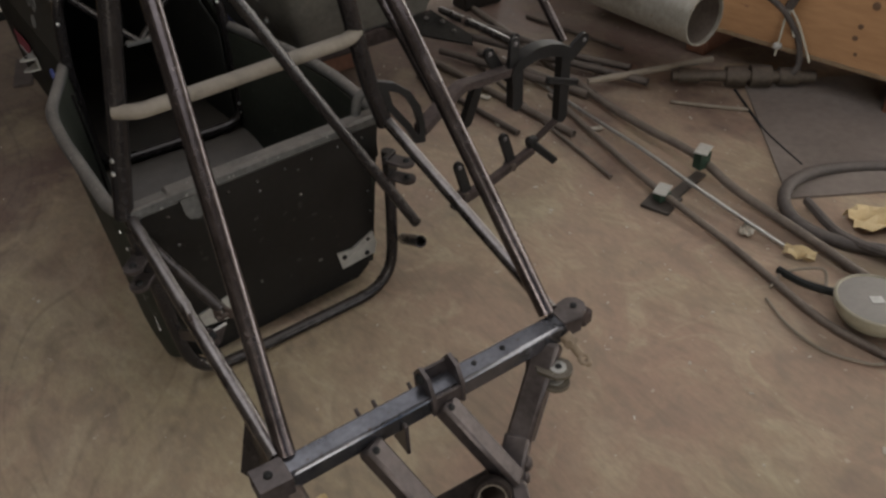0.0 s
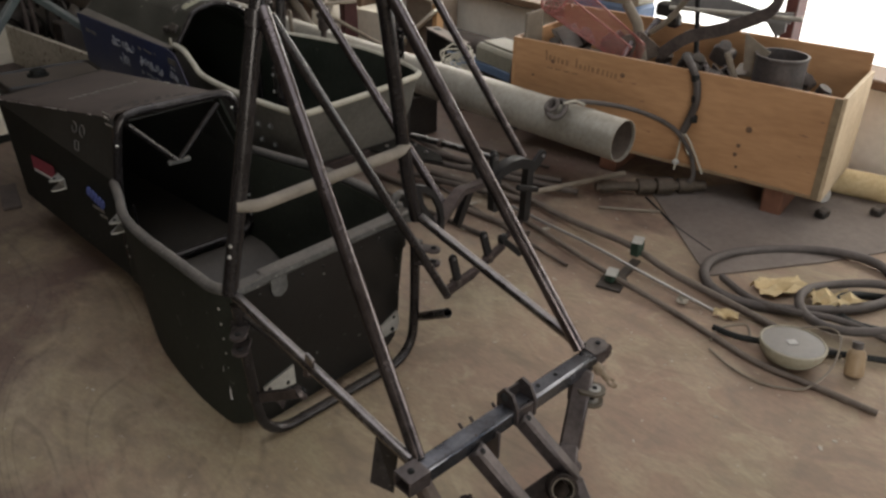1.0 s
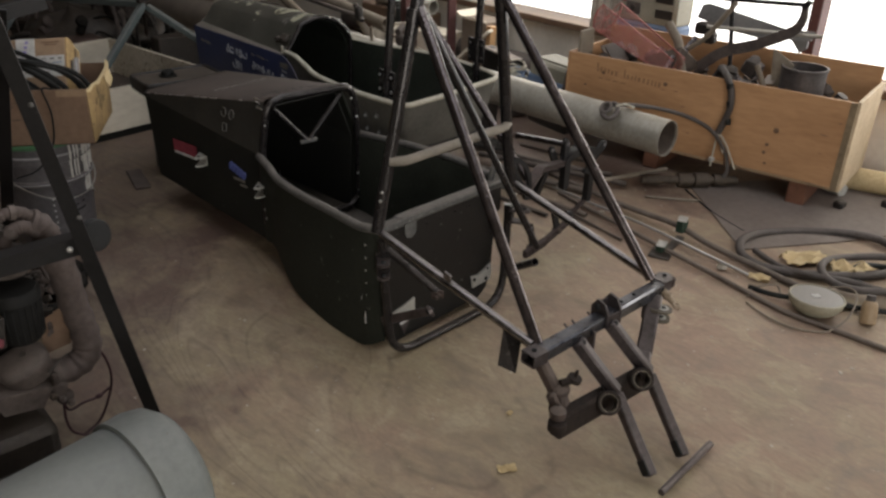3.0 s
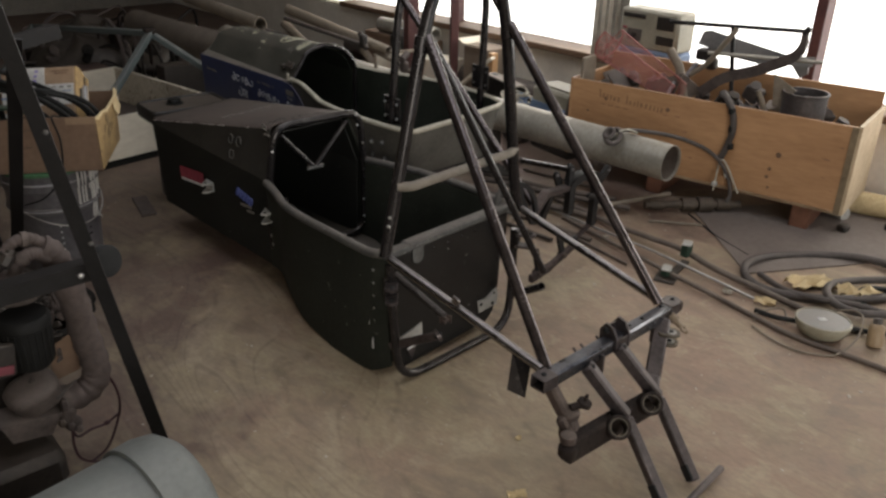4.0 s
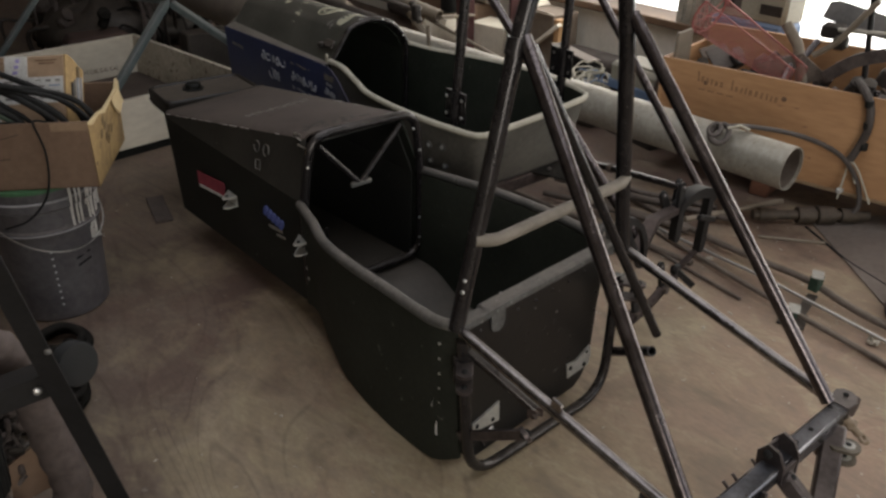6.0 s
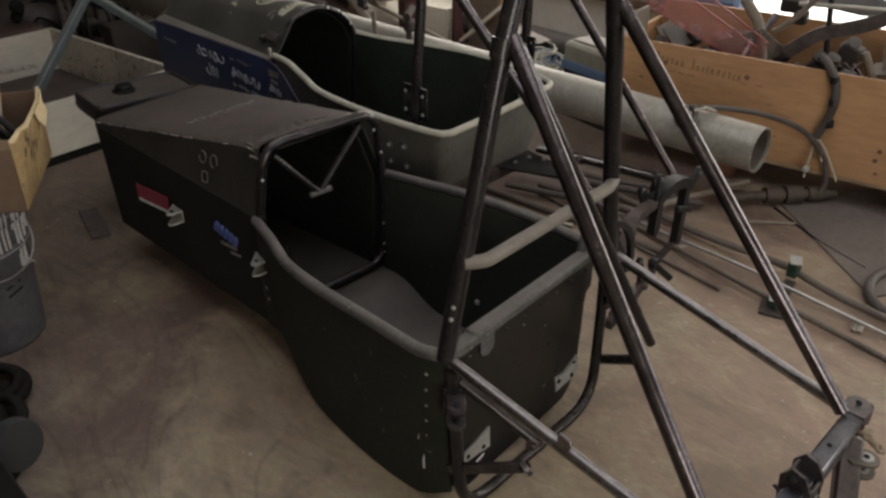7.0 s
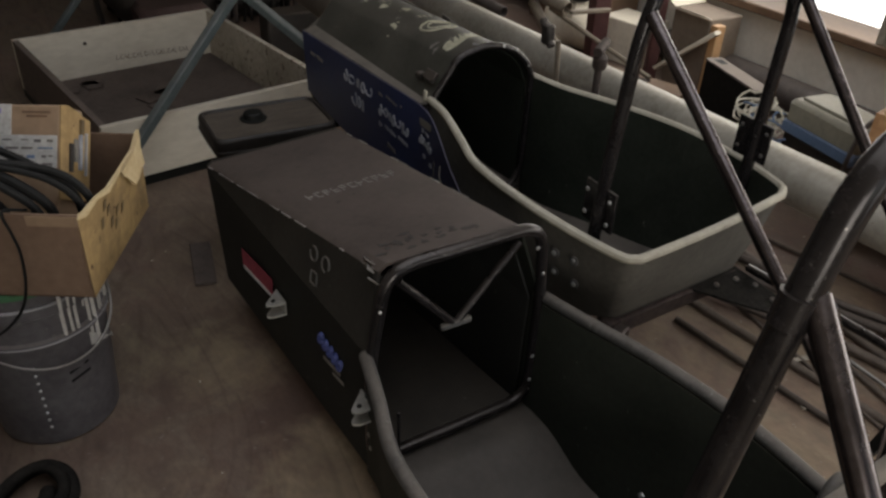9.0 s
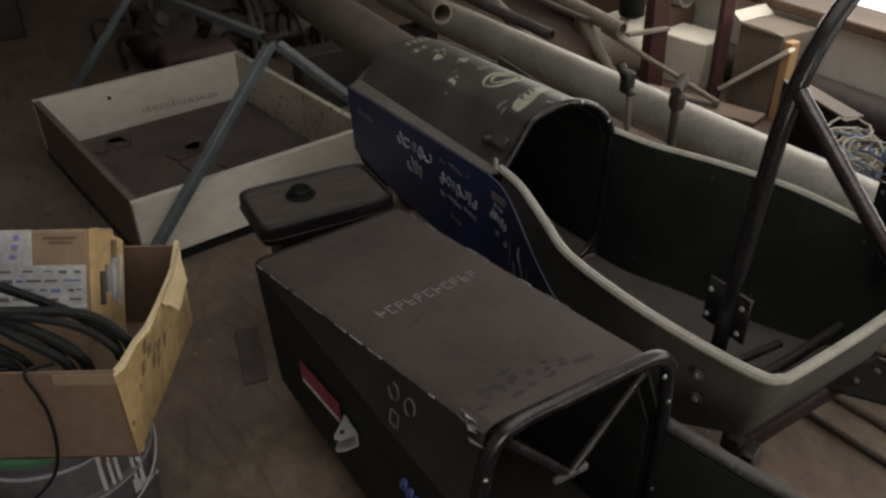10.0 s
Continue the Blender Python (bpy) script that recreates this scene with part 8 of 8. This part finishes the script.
random.seed(8)
for i in range(9):
    p = T0 + TX * random.uniform(0.08, 0.74) + TY * random.uniform(0.1, 0.9) + UP * 0.046
    single("offcut", Shape().box(p, (random.uniform(0.05, 0.16), random.uniform(0.03, 0.12), 0.008), 0.002, Matrix.Rotation(random.uniform(0, 3), 3, "Z")), tray_dirt, "dirty flat offcut lying in the tray", "offcut", "offcuts in the tray")

trestle = thing("steel_trestle", (0.4, 4.0, 0.0), "grey-green box-section trestle leaning over the tray", "trestle")
AP = Vector((0.522, 3.60, 0.595))
part("strut", Shape().bar(AP, (-0.10, 3.36, 0.0), 0.031, 0.031, 0.004), strut_paint, trestle)
part("strut", Shape().bar(AP + Vector((0.01, 0.02, 0.0)), (0.448, 5.20, 0.415), 0.029, 0.029, 0.004), strut_paint, trestle)
part("strut", Shape().bar(AP + Vector((0.02, 0.0, -0.01)), (0.70, 3.34, 0.43), 0.029, 0.029, 0.004), strut_paint, trestle)
part("far_strut", Shape().bar((0.448, 5.20, 0.425), (0.014, 5.04, 0.0), 0.029, 0.029, 0.004), strut_paint, trestle)
part("pad", Shape().box(AP + Vector((0, 0, 0.02)), (0.05, 0.045, 0.016), 0.004), rust_black, trestle)

# pile beyond the grey car
single("fat_tube", Shape().tube([(0.93, 3.36, 0.47), (1.02, 4.1, 0.42), (1.13, 5.3, 0.36)], 0.088, seg=28), tube_brown, "fat dusty grey tube behind the car nose", "tube")
single("timber_bearer", Shape().box((1.03, 4.4, 0.13), (0.3, 0.12, 0.26), 0.006), oily, "dark timber bearer under the pile", "bearer")
single("timber_bearer", Shape().box((1.0, 3.45, 0.16), (0.26, 0.10, 0.32), 0.006), oily, "dark timber bearer under the pile", "bearer")
def sack(cx, cy, rx, ry, h, seed):
    """A slumped, creased lump."""
    random.seed(seed)
    ph = [random.uniform(0, 6) for _ in range(6)]
    rings = []
    for i in range(13):
        v = i / 12
        prof = math.sin(math.pi * min(1.0, 0.08 + 0.92 * v) ** 0.8) ** 0.45 if v < 0.999 else 0.05
        ring = []
        for j in range(28):
            a = 2 * math.pi * j / 28
            w = 1 + 0.09 * math.sin(3 * a + ph[0] + 2 * v) + 0.06 * math.sin(5 * a + ph[1] + 5 * v) + 0.04 * math.sin(9 * a + ph[2] - 6 * v)
            ring.append(Vector((cx + rx * prof * w * math.cos(a), cy + ry * prof * w * math.sin(a), h * v * (1 + 0.10 * math.sin(2 * a + ph[3]) + 0.06 * math.sin(5 * a + ph[4])))))
        rings.append(ring)
    return Shape().rings(rings)


for cx, cy, rx, ry, h, sd in ((0.72, 5.35, 0.34, 0.30, 0.30, 3), (1.12, 5.45, 0.34, 0.34, 0.26, 4), (0.90, 5.75, 0.4, 0.3, 0.34, 5)):
    single("parts_heap", sack(cx, cy, rx, ry, h, sd), oily, "oily dark heap of engine parts behind the tray", "scrap", kind="stuff")
random.seed(14)
for i in range(60):
    cx, cy = random.uniform(0.42, 1.35), random.uniform(5.0, 5.9)
    p = Vector((cx, cy, random.uniform(0.05, 0.30)))
    s = Shape()
    if i % 3 == 0:
        s.box(p, [random.uniform(0.04, 0.13) for _ in range(3)], 0.012, Matrix.Rotation(random.uniform(0, 3), 3, "Z") @ Matrix.Rotation(random.uniform(0, 3), 3, "X")).lathe([(0.02, 0), (0.036, 0.008), (0.036, 0.03), (0.015, 0.04)], p + UP * 0.03, axis_turn((random.uniform(-1, 1), -1, 0.6)), 14)
    else:
        q = p + Vector((random.uniform(-0.28, 0.28), random.uniform(-0.2, 0.2), random.uniform(-0.05, 0.10)))
        q.z = max(q.z, 0.02)
        s.sag([Vector((p.x, p.y, 0.01)), p, (p + q) / 2 + Vector((0, 0, random.uniform(0, 0.12))), q, Vector((q.x, q.y, 0.01))], random.uniform(0.006, 0.015), 8, 4)
    single("engine_part", s, (oily, rust_black, coil_black, cast_iron)[i % 4 if i % 8 else 3], "oily dark engine part in a heap", "engine part", "heap of engine parts")
single("red_tub", Shape().box((0.62, 5.0, 0.09), (0.34, 0.22, 0.18), 0.03), tub_red, "dark red plastic tub behind the tray", "tub")
single("dark_cabinet", Shape().box((-0.25, 6.35, 0.35), (0.5, 0.4, 0.7), 0.01), oily, "dark low cabinet in the far shadow", "cabinet")

for name, pts, r, mat in (("pale_tube", [(2.0, 4.85, 0.34), (2.05, 4.12, 0.03)], 0.030, galv_dusty), ("pale_tube", [(1.95, 4.70, 0.46), (2.12, 3.80, 0.30)], 0.034, galv_dusty), ("dark_tube", [(1.85, 4.9, 0.30), (1.98, 4.1, 0.22)], 0.026, hose_grey), ("dark_tube", [(1.86, 4.6, 0.42), (2.02, 3.9, 0.33)], 0.014, hose_grey), ("pale_tube", [(2.05, 3.98, 0.30), (2.11, 3.72, 0.024)], 0.024, galv_dusty), ("thin_tube", [(2.10, 3.90, 0.28), (2.20, 3.30, 0.13)], 0.011, galv_dusty), ("thin_tube", [(2.2, 3.3, 0.11), (2.02, 3.75, 0.10)], 0.013, hose_grey)):
    single(name, Shape().tube(pts, r, hollow=True), mat, "dusty tube lying in the pile by the wall", "tube", "tubes by the wall")
single("standpipe", Shape().tube([(1.495, 2.86, 0.0), (1.50, 2.88, 0.49)], 0.013).tube([(1.47, 2.86, 0.485), (1.54, 2.90, 0.50)], 0.016).lathe([(0.020, 0), (0.025, 0.01), (0.025, 0.04), (0.016, 0.05)], (1.50, 2.875, 0.42), None, 14), cast_iron, "rusty pipe fitting standing by the long pipe", "fitting")
single("standpipe", Shape().tube([(1.43, 2.97, 0.0), (1.395, 2.975, 0.50)], 0.009), galv_dusty, "short upright pipe by the long pipe", "fitting")
single("fitting_pair", Shape().box((1.14, 2.72, 0.63), (0.03, 0.035, 0.06), 0.01).tube([(1.14, 2.70, 0.60), (1.15, 2.76, 0.66)], 0.012), oily, "black fitting on the car shell", "fitting")
for x, y, r, lean in ((2.285, 3.76, 0.042, 0.10), (2.435, 3.53, 0.026, 0.04)):
    single("steel_post", Shape().bar((x, y, 0.0), (x + 0.02, y + lean, 2.55), r * 2, r * 1.6, 0.004), post_maroon, "maroon painted steel post by the window wall", "post", "posts by the window")
single("shelf_bar", Shape().bar((2.056, 3.70, 0.319), (2.305, 3.72, 0.298), 0.03, 0.016, 0.003), galv_dusty, "pale flat bar fixed to the post", "bar")
back_box = single("carton", Shape().box((2.60, 3.40, 0.172), (0.20, 0.22, 0.344), 0.005), card_dusty, "brown carton standing by the wall", "box")
for a, b, lift in (((2.50, 3.29), (2.50, 3.51), 0.02), ((2.50, 3.51), (2.70, 3.51), 0.03)):
    part("flap", Shape().rings([[Vector((x, y, 0.345)), Vector((x - 0.05 if a[0] == b[0] else x, y if a[0] == b[0] else y + 0.05, 0.345 + lift)), Vector((x - 0.05 if a[0] == b[0] else x, y if a[0] == b[0] else y + 0.05, 0.349 + lift)), Vector((x, y, 0.349))] for x, y in (a, b)]), wood_pale, back_box, "pale bent carton flap")
single("cream_sack", sack(2.50, 4.12, 0.17, 0.22, 0.24, 1), wood_pale, "pale dusty sack slumped on the floor", "sack")
single("pale_carton", Shape().box((2.56, 3.80, 0.105), (0.20, 0.26, 0.21), 0.006, Matrix.Rotation(radians(10), 3, "Z")), wood_pale, "pale dusty carton on the floor by the posts", "box")
single("white_pipe", Shape().tube([(2.60, 4.5, 0.33), (2.63, 3.93, 0.33)], 0.05, hollow=True, seg=20), galv, "short white plastic pipe on the pile", "pipe")
single("pile_box", Shape().box((2.64, 4.30, 0.14), (0.20, 0.66, 0.28), 0.01), card, "brown carton under the pile", "box")
single("black_pot", Shape().lathe([(0.05, 0), (0.06, 0.01), (0.06, 0.09), (0.05, 0.10), (0.05, 0.115), (0.042, 0.12), (0.042, 0.135), (0.001, 0.137)], (2.43, 4.08, 0.24), None, 20), rubber, "black round canister on the pile", "canister")
single("plank", Shape().bar((2.10, 3.62, 0.10), (2.26, 3.14, 0.10), 0.12, 0.02, 0.003), sill_brown, "brown plank beside the long pipe", "plank")
single("plank", Shape().bar((2.44, 3.50, 0.075), (2.49, 3.235, 0.31), 0.05, 0.018, 0.003), wood_pale, "pale plank leaning on the wall", "plank")
single("pine_block", Shape().box((2.52, 3.262, 0.165), (0.05, 0.04, 0.33), 0.003), wood_block, "fresh pine offcut against the wall", "offcut")
single("wall_pipe", Shape().tube([(2.68, 5.0, 0.10), (2.68, 2.35, 0.10)], 0.07, seg=20), hose_grey, "dark pipe along the foot of the wall", "pipe")
case = thing("power_supply", (2.309, 2.923, 0.0), "dark metal power supply box by the pipe", "power supply")
ps = Matrix.Rotation(radians(-16.8), 3, "Z")
part("case_body", Shape().box((2.285, 2.930, 0.128), (0.07, 0.36, 0.256), 0.005, ps), coil_black, case)
part("case_top", Shape().box((2.285, 2.930, 0.261), (0.074, 0.364, 0.008), 0.003, ps), rod_dusty, case, "dusty grey top plate")
part("case_label", Shape().box((2.325, 3.05, 0.2655), (0.03, 0.05, 0.001), 0.0003, ps), hole_black, case)
part("case_end", Shape().box((2.230, 2.749, 0.15), (0.066, 0.012, 0.12), 0.004, ps), machine_blue, case, "blue end cover")
random.seed(17)
for i in range(24):
    c = Vector((2.13 + random.uniform(-0.06, 0.06), 2.655 + random.uniform(-0.07, 0.07), 0.19 + random.uniform(-0.03, 0.06)))
    rr = random.uniform(0.03, 0.08)
    tilt = Vector((random.uniform(-0.6, 0.6), random.uniform(-0.6, 0.6), 1))
    m = axis_turn(tilt)
    single("wire_loop", Shape().tube([c + m @ Vector((rr * math.cos(a), rr * random.uniform(0.8, 1.1) * math.sin(a), 0.004 * math.sin(3 * a))) for a in [2 * math.pi * k / 16 for k in range(13)]], 0.004, 0, 6), rim_cream if i % 5 else machine_blue, "tangled pale electrical wire", "wire", "tangled wires")
single("wire_heap", Shape().box((2.13, 2.655, 0.075), (0.16, 0.16, 0.14), 0.04), hose_grey, "dark bundle under the tangled wires", "wiring", kind="stuff")
toolbox = thing("tool_case", (2.175, 2.39, 0.0), "cream tool case with a blue band by the crate", "case")
bm2 = Matrix.Rotation(radians(-9.4), 3, "Z")
part("case_body", Shape().box((2.175, 2.39, 0.286), (0.18, 0.32, 0.09), 0.016, bm2).box((2.175, 2.39, 0.334), (0.12, 0.26, 0.014), 0.006, bm2), machine_cream, toolbox)
# plain dark block added under the case in place of its lower body
part("case_base", Shape().box((2.175, 2.39, 0.105), (0.165, 0.305, 0.21), 0.008, bm2), oily, toolbox, "dark block under the tool case")
part("blue_band", Shape().box((2.175, 2.39, 0.232), (0.186, 0.326, 0.044), 0.006, bm2), machine_blue, toolbox)
single("hoop_wire", Shape().sag([(2.02, 2.245, 0.20), (2.03, 2.235, 0.33), (2.07, 2.225, 0.385), (2.13, 2.215, 0.36)], 0.008, 8), hose_grey, "bent grey cable by the tool case", "cable")

# machine on the window sill and sheet beside it
mach = thing("old_machine", (2.69, 2.23, 0.40), "cream and blue electrical machine on the window sill", "machine")
part("machine_body", Shape().box((2.69, 2.230, 0.605), (0.16, 0.36, 0.205), 0.014), machine_cream, mach)
part("machine_base", Shape().box((2.69, 2.230, 0.458), (0.17, 0.37, 0.116), 0.022), machine_blue, mach, "rounded blue-grey base")
part("side_frame", Shape().box((2.6095, 2.125, 0.610), (0.004, 0.128, 0.170), 0.001), machine_cream, mach)
for y, z, w, h, mt in ((2.320, 0.672, 0.14, 0.022, oily), (2.310, 0.575, 0.088, 0.060, hose_grey), (2.125, 0.652, 0.104, 0.066, oily), (2.120, 0.565, 0.104, 0.044, oily), (2.372, 0.606, 0.026, 0.012, red_print)):
    part("panel_slot", Shape().box((2.606, y, z), (0.006, w, h), 0.002), mt, mach)
part("dial", Shape().lathe([(0.016, 0), (0.016, 0.006), (0.010, 0.009), (1e-4, 0.009)], (2.603, 2.310, 0.575), axis_turn((-1, 0, 0)), 16), oily, mach)
panel_s = Shape().rings([[Vector((2.735 + 0.008 * math.sin(k * 1.3), 2.45 + 0.010 * k, z)) + Vector((dx, 0, 0)) for dx, z in ((0, 0.40), (0, 1.3), (0.002, 1.3), (0.002, 0.40))] for k in range(24)])
single("corrugated_sheet", panel_s, galv, "grey corrugated sheet standing on the sill", "sheet")
